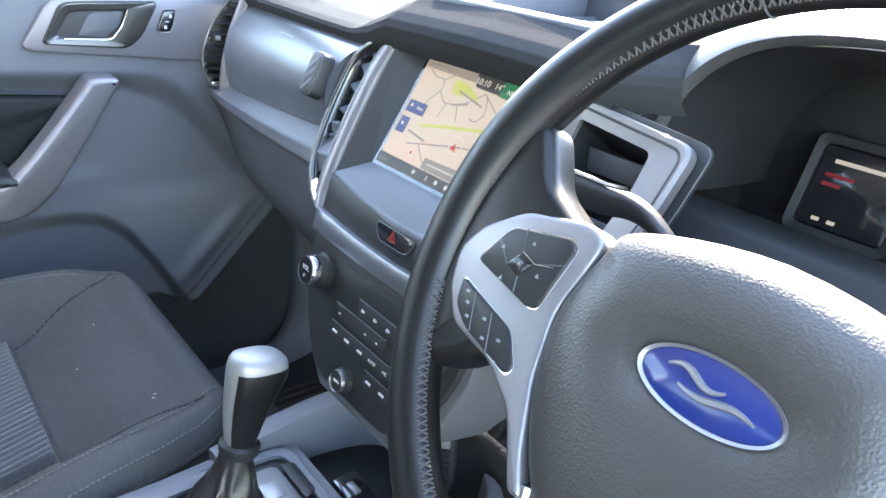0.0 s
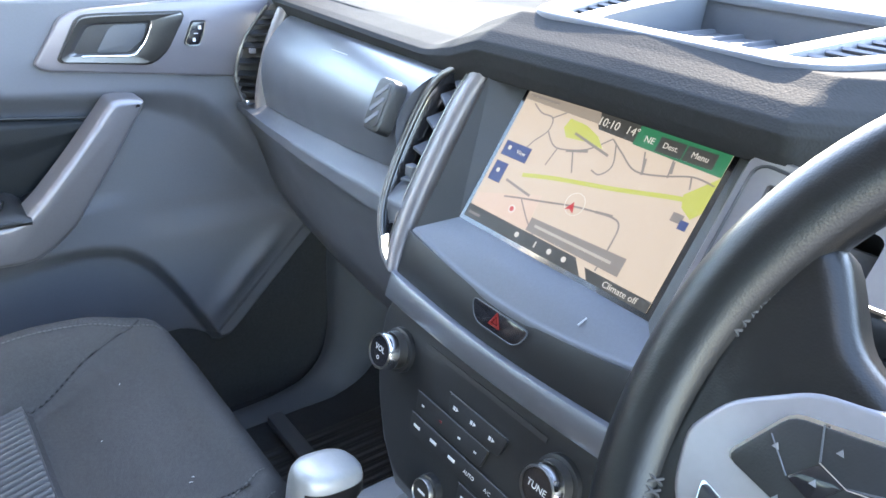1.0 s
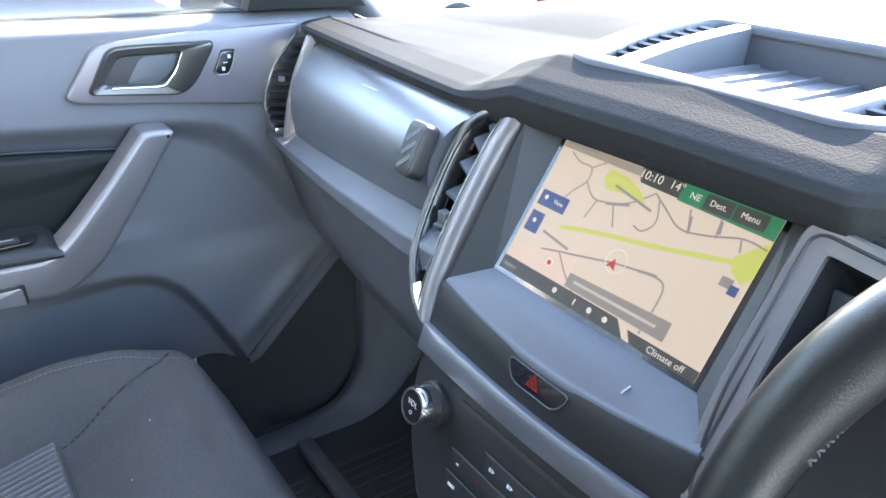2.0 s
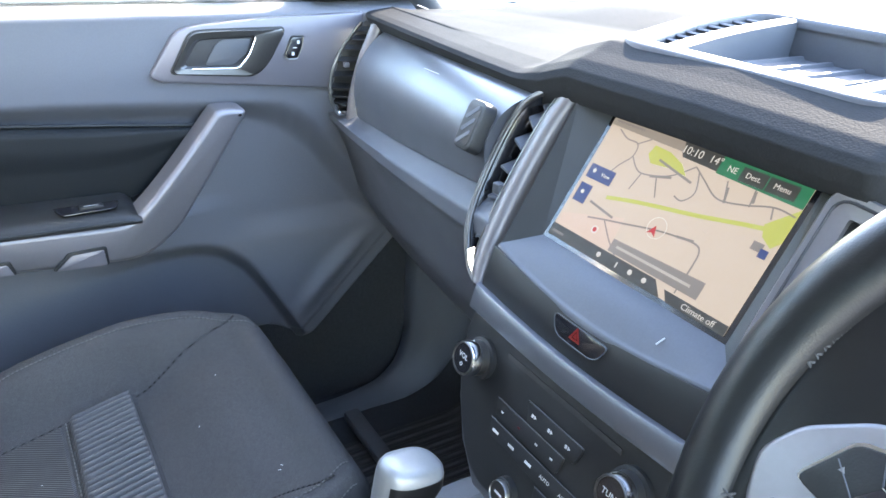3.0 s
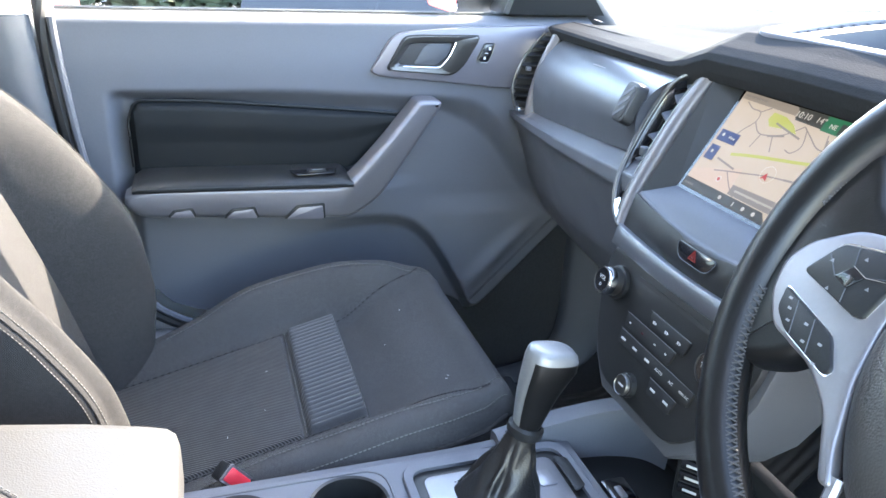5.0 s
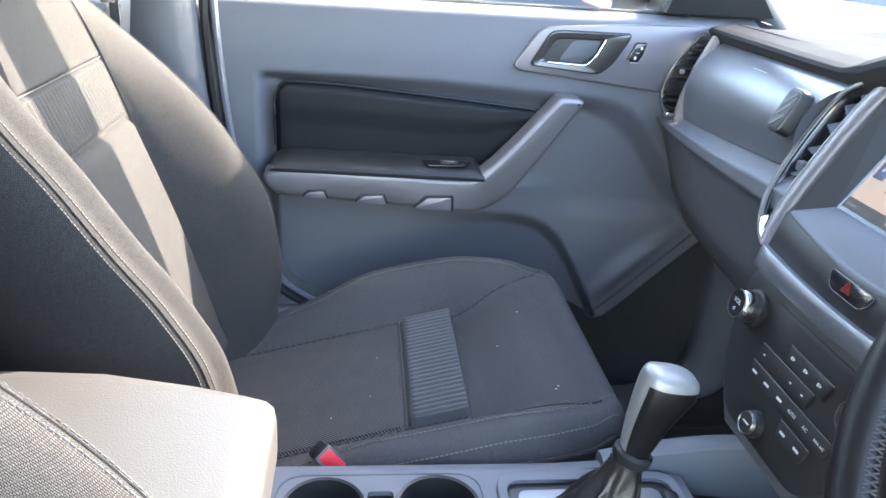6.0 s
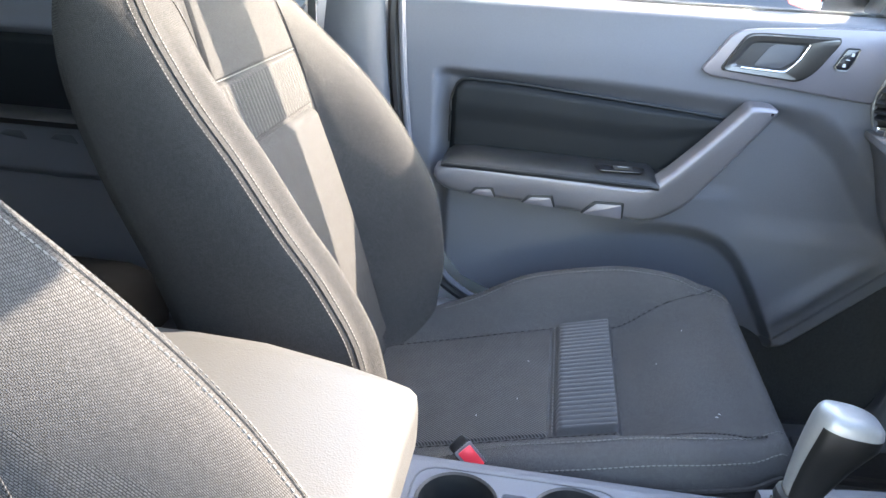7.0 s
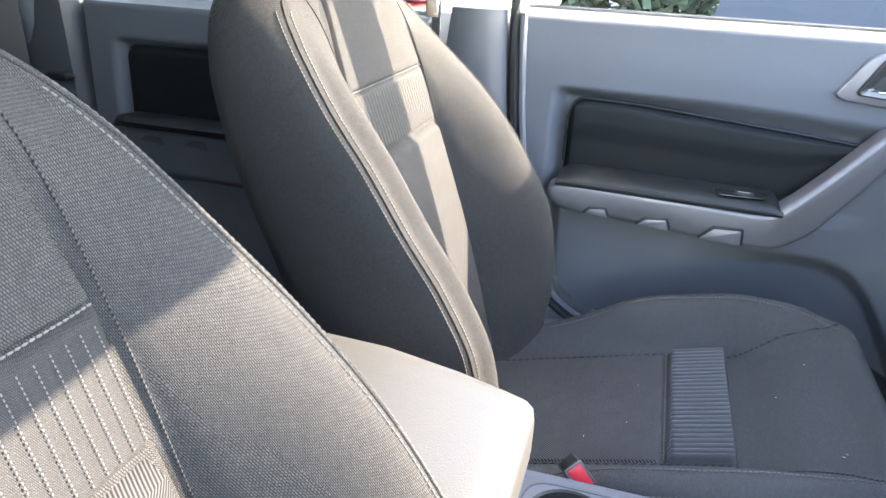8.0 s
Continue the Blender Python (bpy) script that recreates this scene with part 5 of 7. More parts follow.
for k in range(3):
    c = -0.0115 + 0.0118 * k
    part("stripe", prism([(-0.0095, c - 0.0075), (-0.0055, c - 0.0075), (0.0095, c + 0.0035), (0.0095, c + 0.0065), (0.0065, c + 0.0065), (-0.0095, c - 0.0045)], 0.0006, PM @ Matrix.Translation((0, 0, 0.0128)), 0.0), M["mid_trim"], face)
part("scratch", box(fascia(-0.36, 0.12), (0.06, 0.0006, 0.0008)), M["white"], dashboard).data.transform(Matrix.Translation((0, -0.0004, 0)))
for k in range(4):
    part("moulded_mark", box((-0.64 + 0.011 * k, 0.645 - 0.002 * k, 1.2655), (0.008, 0.004, 0.0008)), M["trim"], dashboard)
# black corner panel behind the mirror
bm = loft([[(-0.745, 0.53, 1.262), (-0.745, 0.72, 1.262), (-0.70, 0.57, 1.43)], [(-0.775, 0.53, 1.262), (-0.775, 0.72, 1.262), (-0.73, 0.57, 1.43)]])
solid("trim_window_corner", bm, M["black"], "black triangular panel in the window corner", "trim", kind="structure")

# ---- centre stack ----
stack = thing("centre_stack", (0, 0.45, 0.98), "black centre stack with touch screen, knobs and climate buttons", "centre stack")
SM = basis((-0.0885, 0.516, 1.257), (1, 0, 0), (0, 0.527, 0.850))   # screen: own x right, own y up from its upper left corner
NS = SM.to_3x3() @ Vector((0, 0, 1))


def quad(pts, bm=None, thick=(0, 0.012, -0.004)):
    bm = bm or bmesh.new()
    a = [bm.verts.new(p) for p in pts]
    b = [bm.verts.new(Vector(p) + Vector(thick)) for p in pts]
    bm.faces.new(a)
    bm.faces.new(b[::-1])
    n = len(pts)
    for i in range(n):
        bm.faces.new((a[i], b[i], b[(i + 1) % n], a[(i + 1) % n]))
    return bm


scr = [SM @ Vector(p) for p in ((-0.004, 0.004, 0), (0.181, 0.004, 0), (0.181, -0.112, 0), (-0.004, -0.112, 0))]
out = [Vector(p) for p in ((-0.117, 0.500, 1.268), (0.117, 0.500, 1.268), (0.117, 0.433, 1.1475), (-0.117, 0.433, 1.1475))]
part("left_wall", quad([out[0], scr[0], scr[3], out[3]], thick=(-0.004, 0.012, 0)), M["housing"], stack, "dark slanted screen surround")
part("right_wall", quad([scr[1], out[1], out[2], scr[2]], thick=(0.004, 0.012, 0)), M["housing"], stack)
part("brow", quad([out[0], out[1], scr[1], scr[0]], thick=(0, 0.012, 0.004)), M["black"], stack)


def shelf(u, v):
    x = lerp(u, (0, -0.117), (1, 0.117))
    inner = scr[3].lerp(scr[2], u)
    dip = 0.011 * math.sin(math.pi * u)
    edge = Vector((x, 0.433 - 0.006 * math.sin(math.pi * u), 1.1485 - dip))
    p = inner.lerp(edge, min(v, 0.8) / 0.8)
    p.z += 0.004 * math.sin(math.pi * min(v, 0.8) / 0.8) * math.sin(math.pi * u)
    if v > 0.8:
        k = (v - 0.8) / 0.2
        p += Vector((0, -0.003 * math.sin(k * math.pi / 2), -0.006 * (1 - math.cos(k * math.pi / 2))))
    return p


part("shelf", sheet(shelf, span(0, 1, 40), span(0, 1, 30), (0, 0.01, -0.006)), M["mid_trim"], stack, "curved satin grey shelf below the screen", 60)
part("hair", tube([shelf(0.76 + 0.02 * t, 0.62 - 0.14 * t) + Vector((0, -0.0006, 0.0012)) for t in span(0, 1, 8)], 0.0006, 5), M["white"], stack)


def stack_y(z):
    return 0.401 + 0.28 * (z - 1.05)


def stack_face(outline, lift, depth, bevel=0.001):
    """A plate on the sloping stack face; outline in x and height z."""
    m = basis((0, stack_y(1.05), 1.05), (1, 0, 0), (0, 0.28, 1))
    k = math.sqrt(1 + 0.28 ** 2)
    return prism([(x, (z - 1.05) * k) for x, z in outline], depth, m @ Matrix.Translation((0, 0, lift)), bevel)


def on_stack(x, z, lift=0.0):
    return basis((x, stack_y(z), z), (1, 0, 0), (0, 0.28, 1)) @ Matrix.Translation((0, 0, lift))


top_edge = [(x, 1.1485 - 0.011 * math.cos(x / 0.117 * math.pi / 2) - 0.002) for x in span(-0.119, 0.119, 16)]
low_edge = [(x, 1.1115 - 0.006 * math.cos(x / 0.119 * math.pi / 2)) for x in span(0.119, -0.119, 16)]
part("hazard_panel", stack_face(top_edge + low_edge, -0.012, 0.012), M["black"], stack, "black panel with hazard switch")
band_top = [(x, 1.1125 - 0.006 * math.cos(x / 0.119 * math.pi / 2)) for x in span(-0.121, 0.121, 16)]
band_low = [(x, 1.0905 - 0.004 * math.cos(x / 0.119 * math.pi / 2)) for x in span(0.121, -0.121, 16)]
part("grey_band", stack_face(band_top + band_low, -0.014, 0.020, 0.004), M["fascia"], stack, "satin grey curved band")
hz = rounded([(-0.030, 1.1315), (-0.022, 1.1165), (0.022, 1.1165), (0.030, 1.1315)], [0.006, 0.008, 0.008, 0.006])
hs = part("hazard_switch", stack_face(hz, 0.0, 0.0012, 0.0004), M["gloss"], stack, "hazard switch with red triangle")
k = math.sqrt(1 + 0.28 ** 2)
part("switch_line", frame_plate([(x, (z - 1.05) * k) for x, z in hz], [(x * 0.965, ((z - 1.124) * 0.93 + 1.124 - 1.05) * k) for x, z in hz], 0.0016, basis((0, stack_y(1.05), 1.05), (1, 0, 0), (0, 0.28, 1))), M["dark_trim"], hs)
RED = glowing("red_symbol", (0.45, 0.03, 0.03), 0.012)
part("red_triangle", frame_plate([(-0.006, -0.0045), (0.006, -0.0045), (0, 0.0065)], [(-0.0036, -0.003), (0.0036, -0.003), (0, 0.0035)], 0.0006, on_stack(-0.002, 1.125, 0.0012)), RED, hs, "red warning triangle")
part("red_centre", prism([(-0.0022, -0.0022), (0.0022, -0.0022), (0, 0.0020)], 0.0005, on_stack(-0.002, 1.125, 0.0012)), RED, hs)

panel = rounded([(-0.121, 1.0925), (-0.118, 1.055), (-0.106, 1.022), (-0.086, 0.992), (-0.060, 0.968), (0.060, 0.968), (0.086, 0.992), (0.106, 1.022), (0.118, 1.055), (0.121, 1.0925)], 0.02)
control = part("control_panel", stack_face(panel, -0.05, 0.05, 0.004), M["black"], stack, "black radio and climate panel")
part("stack_cheek", stack_face([(-0.128, 1.115), (-0.125, 1.05), (-0.112, 1.012), (-0.090, 0.98), (-0.060, 0.955), (0.060, 0.955), (0.090, 0.98), (0.112, 1.012), (0.125, 1.05), (0.128, 1.115)], -0.09, 0.083, 0.006), M["dark_trim"], stack)
part("disc_slot", stack_face([(-0.060, 1.0755), (0.070, 1.0755), (0.070, 1.0795), (-0.060, 1.0795)], 0.0003, 0.0008, 0.0), M["rubber"], stack, "thin black disc slot")


def dial(x, z, r, text):
    m = on_stack(x, z)
    d = part("dial", turned([(r * 1.22, 0), (r * 1.2, 0.004), (r * 1.05, 0.005)], m, 40), M["black"], stack, "chrome-rimmed rotary dial")
    part("dial_grip", turned([(r * 1.02, 0.004), (r, 0.012), (r * 0.97, 0.020), (r * 0.90, 0.0222), (r * 0.84, 0.0222), (r * 0.82, 0.0205)], m, 40), M["smoke"], d)
    part("dial_ring", turned([(r * 1.03, 0.013), (r * 1.035, 0.0165), (r * 1.0, 0.0195), (r * 0.96, 0.0215)], m, 40, caps=False), M["chrome"], d)
    part("dial_face", turned([(r * 0.84, 0.0), (r * 0.84, 0.0208), (r * 0.80, 0.0214), (0.001, 0.0214)], m, 40), M["gloss"], d)
    words(text, r * 0.42, m @ Matrix.Translation((0, r * 0.15 if text == "VOL" else 0, 0.0216)), d)
    if text == "VOL":
        part("power_mark", frame_plate(ellipse(0.0016, 0.0016, 14), ellipse(0.0011, 0.0011, 14), 0.0003, m @ Matrix.Translation((0, -r * 0.35, 0.0214))), M["white"], d)
    return d


dial(-0.088, 1.060, 0.0148, "VOL")
dial(0.088, 1.060, 0.0148, "TUNE")
small = part("dial", turned([(0.0125, 0), (0.012, 0.006), (0.0105, 0.007)], on_stack(-0.012, 0.985), 32), M["black"], stack, "small chrome-rimmed socket cover")
part("dial_ring", turned([(0.0105, 0.004), (0.0105, 0.010), (0.0098, 0.011), (0.0092, 0.010)], on_stack(-0.012, 0.985), 32), M["smoke"], small)
part("dial_face", turned([(0.0095, 0.0), (0.0095, 0.0095), (0.001, 0.0098)], on_stack(-0.012, 0.985), 32), M["gloss"], small)
part("mark", box((0, 0, 0.0099), (0.009, 0.002, 0.0004)), M["white"], small).data.transform(on_stack(-0.012, 0.985))

pad1 = part("key_strip", stack_face(rounded([(-0.022, 1.060), (-0.017, 1.0445), (0.038, 1.0445), (0.042, 1.060)], 0.004), 0.0, 0.0022, 0.0008), M["black"], stack)
part("button_line", tube([on_stack(x, z, 0.0020).translation for x, z in ((-0.022, 1.0605), (0.042, 1.0605))], 0.0004, 5), M["dark_trim"], pad1)
for i, x in enumerate((-0.011, 0.0085, 0.0285)):
    part("symbol", box((0, 0, 0.0024), (0.0022, 0.0028, 0.0003)), M["white"], pad1).data.transform(on_stack(x - 0.0018, 1.0525))
    part("symbol", prism([(-0.0012, -0.0016), (0.0014, 0.0), (-0.0012, 0.0016)], 0.0003, on_stack(x + 0.0015, 1.0525, 0.0023)), M["white"], pad1)
for z, xs in ((1.036, (-0.044, -0.022, 0.0, 0.018)), (1.0185, (-0.044, -0.023, -0.001, 0.019, 0.039, 0.059)), (1.0005, (0.022, 0.043))):
    x0, x1 = xs[0] - 0.010, xs[-1] + 0.011
    row = part("key_strip", stack_face(rounded([(x0, z + 0.0075), (x0 + 0.003, z - 0.0075), (x1 - 0.003, z - 0.0075), (x1, z + 0.0075)], 0.003), 0.0, 0.0020, 0.0007), M["black"], stack)
    part("button_line", tube([on_stack(x, z + 0.0078, 0.0018).translation for x in (x0, x1)], 0.0004, 5), M["dark_trim"], row)
    for x in xs:
        text = {(1.0185, 0.019): "AUTO", (1.0185, 0.039): "A/C", (1.0185, 0.059): "MAX A/C"}.get((z, x))
        if text:
            words(text, 0.0042 if len(text) < 5 else 0.0034, on_stack(x, z, 0.0022), row)
        elif z < 1.03:
            part("symbol", box((0, 0, 0.0022), (0.0075, 0.0022, 0.0003)), M["white"], row).data.transform(on_stack(x, z))
        else:
            part("symbol", box((0, 0, 0.0022), (0.0028, 0.0014, 0.0003)), RED if x == -0.022 else M["white"], row).data.transform(on_stack(x, z))

# touch screen and its map
GLOW = 0.029


def lit(name, r, g, b, k=1.0):
    return glowing(name, (r, g, b), GLOW * k)


# dark and road tones raised to paint in the fading by reflections
S_MAP, S_DARK, S_GREY = lit("map_ground", 0.76, 0.66, 0.56), lit("screen_dark", 0.085, 0.09, 0.09, 0.8), lit("map_road", 0.30, 0.285, 0.28)
S_GREEN, S_TEAL, S_BLUE = lit("map_park", 0.62, 0.68, 0.16), lit("screen_green", 0.03, 0.25, 0.13), lit("screen_blue", 0.06, 0.10, 0.30)
S_RED, S_WHITE, S_PINK = lit("map_arrow", 0.65, 0.03, 0.04), lit("screen_white", 0.85, 0.85, 0.82), lit("map_pink", 0.82, 0.66, 0.57)
S_CREAM = lit("screen_cream", 0.6, 0.58, 0.54)
# paler tone for the reflection veil over the left of the top bar
S_VEIL = lit("screen_veil", 0.40, 0.36, 0.32)
screen_unit = thing("touch_screen", SM.translation, "lit dashboard touch screen showing a navigation map", "touch screen")


def flat(pts, mat, lift, name="map_shape", label=""):
    """A shape on the screen, in millimetres right and down from its upper left corner."""
    return part(name, prism([(x / 1000, -y / 1000) for x, y in pts], 0.0001, SM @ Matrix.Translation((0, 0, lift))), mat, screen_unit, label)


def road(pts, width, mat, lift, name="map_road"):
    line = [p * 1.0 for p in smooth_path([(x, y, 0) for x, y in pts], 6)]
    bm = bmesh.new()
    left, right = [], []
    for i, p in enumerate(line):
        d = (line[min(i + 1, len(line) - 1)] - line[max(i - 1, 0)]).normalized()
        nrm = Vector((-d.y, d.x, 0)) * width / 2
        left.append(bm.verts.new(SM @ Vector(((p.x + nrm.x) / 1000, -(p.y + nrm.y) / 1000, lift))))
        right.append(bm.verts.new(SM @ Vector(((p.x - nrm.x) / 1000, -(p.y - nrm.y) / 1000, lift))))
    for i in range(len(line) - 1):
        bm.faces.new((left[i], left[i + 1], right[i + 1], right[i]))
    return part(name, bm, mat, screen_unit)


part("panel", prism([(-0.004, 0.004), (0.181, 0.004), (0.181, -0.112), (-0.004, -0.112)], 0.004, SM @ Matrix.Translation((0, 0, -0.0042))), M["gloss"], screen_unit, "glossy black display panel")
flat([(0, 0), (177, 0), (177, 108), (0, 108)], S_MAP, 0.0, "map", "beige map picture")
flat([(2, 88), (60, 70), (62, 97), (2, 102)], S_PINK, 0.0001)
flat([(50, 11), (66, 12), (80, 17), (88, 24), (74, 23), (54, 25), (48, 19)], S_GREEN, 0.0002, "map_park")
road([(34, 62), (64, 55), (113, 46), (150, 38), (172, 34)], 3.2, S_GREEN, 0.0002, "map_park")
flat([(160, 33), (177, 16), (177, 40), (172, 46), (163, 41)], S_GREEN, 0.0002, "map_park")
for pts in ([(11, 9), (22, 14), (34, 15), (36, 25), (28, 36), (22, 48)], [(34, 15), (44, 8)], [(36, 25), (46, 33), (56, 34), (76, 28), (92, 15)], [(92, 15), (104, 22), (120, 30), (140, 27), (160, 21), (176, 22)], [(52, 34), (49, 49)], [(66, 33), (74, 47)], [(96, 17), (102, 32), (96, 41), (88, 40)], [(120, 16), (126, 31)], [(142, 15), (144, 27)], [(159, 21), (162, 29)]):
    road(pts, 1.15, S_GREY, 0.0003)
road([(28, 82), (44, 78), (62, 74), (88, 68), (108, 65), (124, 64), (130, 68), (131, 80), (130, 100)], 1.3, S_GREY, 0.0003)
road([(44, 78), (58, 90), (70, 98)], 1.1, S_GREY, 0.0003)
for pts in ([(60, 20), (95, 27)], [(60, 34), (78, 29)], [(108, 65), (122, 63)], [(22, 70), (50, 74)], [(123, 20), (126, 31)], [(143, 16), (145, 24)]):
    road(pts, 1.9, S_GREY, 0.0004, "map_name")
flat([(160, 45), (168, 45), (168, 51), (160, 51)], S_GREY, 0.0004)
flat([(167, 48), (173, 48), (173, 54), (167, 54)], S_BLUE, 0.0005, "map_sign")
ring_pts = ellipse(8.4, 8.4, 28, 90, 66)
part("position_ring", frame_plate([(x / 1000, -y / 1000) for x, y in ring_pts], [((x - 90) * 0.93 / 1000 + 0.09, -((y - 66) * 0.93 + 66) / 1000) for x, y in ring_pts], 0.0001, SM @ Matrix.Translation((0, 0, 0.0005))), S_WHITE, screen_unit)
flat([(89, 64.5), (92, 72.5), (88, 70.5), (84, 72)], S_RED, 0.0007, "position_arrow", "red position arrow")
flat([(0, 0), (68, 0), (77, 12), (110, 13), (117, 0), (177, 0), (177, -0.5), (0, -0.5)], S_DARK, 0.0004, "top_bar")
flat([(0, 0), (72, 0), (77, 8.5), (0, 7.5)], S_VEIL, 0.00045, "top_bar")
flat([(108, 0), (177, 0), (177, 16), (108, 14)], S_TEAL, 0.0005, "status_field")
for x0, x1 in ((126, 146), (147, 169)):
    flat([(x0, 3.2), (x1, 3.2), (x1, 13.5), (x0, 13.5)], S_DARK, 0.0007, "screen_button")
flat([(4, 42), (31, 42), (31, 54), (4, 54)], S_BLUE, 0.0006, "screen_button")
flat([(4, 59), (17, 59), (17, 75), (4, 75)], S_BLUE, 0.0006, "screen_button")
flat([(62, 87), (147, 84), (147, 97), (62, 97)], S_GREY, 0.0005, "street_field", "grey street field")
flat([(68, 90.6), (138, 89.8), (138, 91.8), (68, 92.6)], S_CREAM, 0.0007, "street_bar")
flat([(0, 98), (112, 98), (122, 108.5), (0, 108.5)], S_DARK, 0.0005, "bottom_bar")
flat([(122, 101), (177, 101), (177, 108.5), (128, 108.5)], S_DARK, 0.0005, "climate_bar")
flat(ellipse(3.3, 3.3, 20, 41, 88), S_WHITE, 0.0006, "speed_sign")
flat(ellipse(1.9, 1.9, 16, 41, 88), S_RED, 0.0007, "speed_mark")
for x in (57, 90, 104):
    flat(ellipse(2.1, 2.1, 12, x, 103), S_WHITE, 0.0007, "icon")
flat([(75.4, 101), (76.8, 101), (76.8, 105.5), (75.4, 105.5)], S_WHITE, 0.0007, "icon")
for x, y in ((10, 47), (10, 66)):
    flat(ellipse(1.8, 1.8, 12, x, y), S_WHITE, 0.0008, "icon")
flat([(4, 2.8), (34, 2.8), (34, 4.4), (4, 4.4)], S_GREY, 0.0007, "caption_bar")
flat([(3, 103), (16, 103), (16, 105), (3, 105)], S_GREY, 0.0007, "caption_bar")
for text, x, y, size in (("10:10", 83, 6.3, 8.6), ("14°", 104, 6.3, 8.2), ("NE", 119, 8.2, 6.4), ("Dest.", 136, 8.3, 5.6), ("Menu", 158, 8.3, 5.6), ("View", 23, 48, 4.6), ("Climate off", 154, 105, 6.2)):
    words(text, size / 1000, SM @ Matrix.Translation((x / 1000, -y / 1000, 0.0009)), screen_unit, "screen_text", S_WHITE)

# ---- dash-top tray ----
def tray_z(y):
    return 1.312 + 0.055 * (y - 0.56)


tray = thing("dash_tray", (0, 0.65, 1.29), "open storage tray with slatted vents in the dash top", "tray")
T_OUT = rounded([(-0.116, 0.528), (0.116, 0.528), (0.160, 0.66), (0.158, 0.762), (-0.158, 0.762), (-0.160, 0.66)], [0.03, 0.03, 0.1, 0.03, 0.03, 0.1], 8)
T_IN = rounded([(-0.100, 0.549), (0.100, 0.549), (0.138, 0.655), (0.142, 0.742), (-0.142, 0.742), (-0.138, 0.655)], [0.012, 0.012, 0.1, 0.02, 0.02, 0.1], 8)
one = bmesh.new()
rows = []
for k, up in ((0.0, -0.008), (0.0, 0.0015), (0.06, 0.0028), (0.2, 0.0032), (0.8, 0.0028), (0.94, 0.0018), (1.0, -0.001), (1.0, -0.006)):
    rows.append([one.verts.new((a[0] * (1 - k) + b[0] * k, a[1] * (1 - k) + b[1] * k, tray_z(a[1] * (1 - k) + b[1] * k) + up)) for a, b in zip(T_OUT, T_IN)])
for a, b in zip(rows, rows[1:]):
    for i in range(len(a)):
        one.faces.new((a[i], a[(i + 1) % len(a)], b[(i + 1) % len(a)], b[i]))
part("rim", one, M["dark_trim"], tray, "moulded tray rim", 50)


def well_x(y, s):
    k = (y - 0.556) / 0.18
    return -0.071 - 0.030 * k - 0.006 * math.sin(math.pi * k) if s < 0 else 0.066 + 0.006 * k


def vent_x(y, s):
    """Outer side of the slatted strip."""
    return s * lerp(y, (0.549, 0.104), (0.60, 0.124), (0.655, 0.138), (0.742, 0.143))


TRAY_FLOOR = 1.289
for s in (-1, 1):
    wall = []
    for y in span(0.548, 0.743, 16):
        x, z = well_x(y, s), tray_z(y)
        wall.append([(x + s * 0.017, y, z - 0.004), (x + s * 0.015, y, z + 0.0005), (x + s * 0.003, y, z + 0.001), (x, y, z - 0.001), (x + s * 0.002, y, TRAY_FLOOR - 0.003), (x + s * 0.017, y, TRAY_FLOOR - 0.003)])
    part("side_wall", loft(wall), M["mid_trim"], tray, "", 50)
    for i in range(9):
        y = 0.562 + 0.0195 * i
        xa, xb = well_x(y, s) + s * 0.015, vent_x(y + 0.008, s)
        z = tray_z(y)
        bm = loft([[(x, y, z - 0.003), (x, y + 0.002, z - 0.0015), (x, y + 0.013, z - 0.014), (x, y + 0.010, z - 0.016)] for x in (xa, xb)])
        part("slat", bm, M["mid_trim"], tray)
bm = sheet(lambda x, y: (x, y, TRAY_FLOOR + 0.003 * (abs((x / 0.030) % 1.0 - 0.5) > 0.40) + 0.010 * step(0.566, 0.548, y)), span(-0.112, 0.078, 96), span(0.546, 0.744, 16), (0, 0, -0.004))
part("tray_floor", bm, M["dark_trim"], tray, "ribbed tray floor")
part("far_wall", box((0, 0.7475, 1.300), (0.30, 0.006, 0.040)), M["dark_trim"], tray)
part("near_wall", box((0, 0.5450, 1.292), (0.20, 0.004, 0.034)), M["dark_trim"], tray)
part("duct", box((0, 0.645, 1.281), (0.31, 0.21, 0.004)), M["black"], tray)

# ---- instruments ----
cluster = thing("instrument_cluster", (0.36, 0.6, 1.18), "dark instrument cluster under a sunlit arched hood", "instrument cluster")


def arch(t, w, h, y, base=1.20):
    a = math.pi * t
    c, s = math.cos(a), math.sin(a)
    return Vector((0.365 - w * math.copysign(abs(c) ** 0.5, c), y, base + h * abs(s) ** 0.77))


one, lining = [], []
for t in span(0, 1, 70):
    y0 = 0.535 + 0.012 * math.sin(math.pi * t)
    one.append([arch(t, 0.300, 0.144, y0 + 0.13), arch(t, 0.283, 0.153, y0 + 0.085), arch(t, 0.270, 0.156, y0 + 0.064), arch(t, 0.261, 0.1545, y0 + 0.052), arch(t, 0.240, 0.148, y0 + 0.028), arch(t, 0.222, 0.141, y0 + 0.006), arch(t, 0.214, 0.137, y0), arch(t, 0.208, 0.132, y0 + 0.004), arch(t, 0.206, 0.130, y0 + 0.02), arch(t, 0.262, 0.138, y0 + 0.09)])
    lining.append([arch(t, 0.206, 0.1305, y0 + 0.006), arch(t, 0.198, 0.124, y0 + 0.025), arch(t, 0.186, 0.117, 0.61), arch(t, 0.178, 0.108, 0.668), arch(t, 0.184, 0.113, 0.668), arch(t, 0.204, 0.128, y0 + 0.028)])
# hood inside and cluster faces coloured black to stand for the hood's shade
part("hood_shade_lining", loft(lining), M["black"], cluster, "inside of the hood, blackened for the shade there", 60)
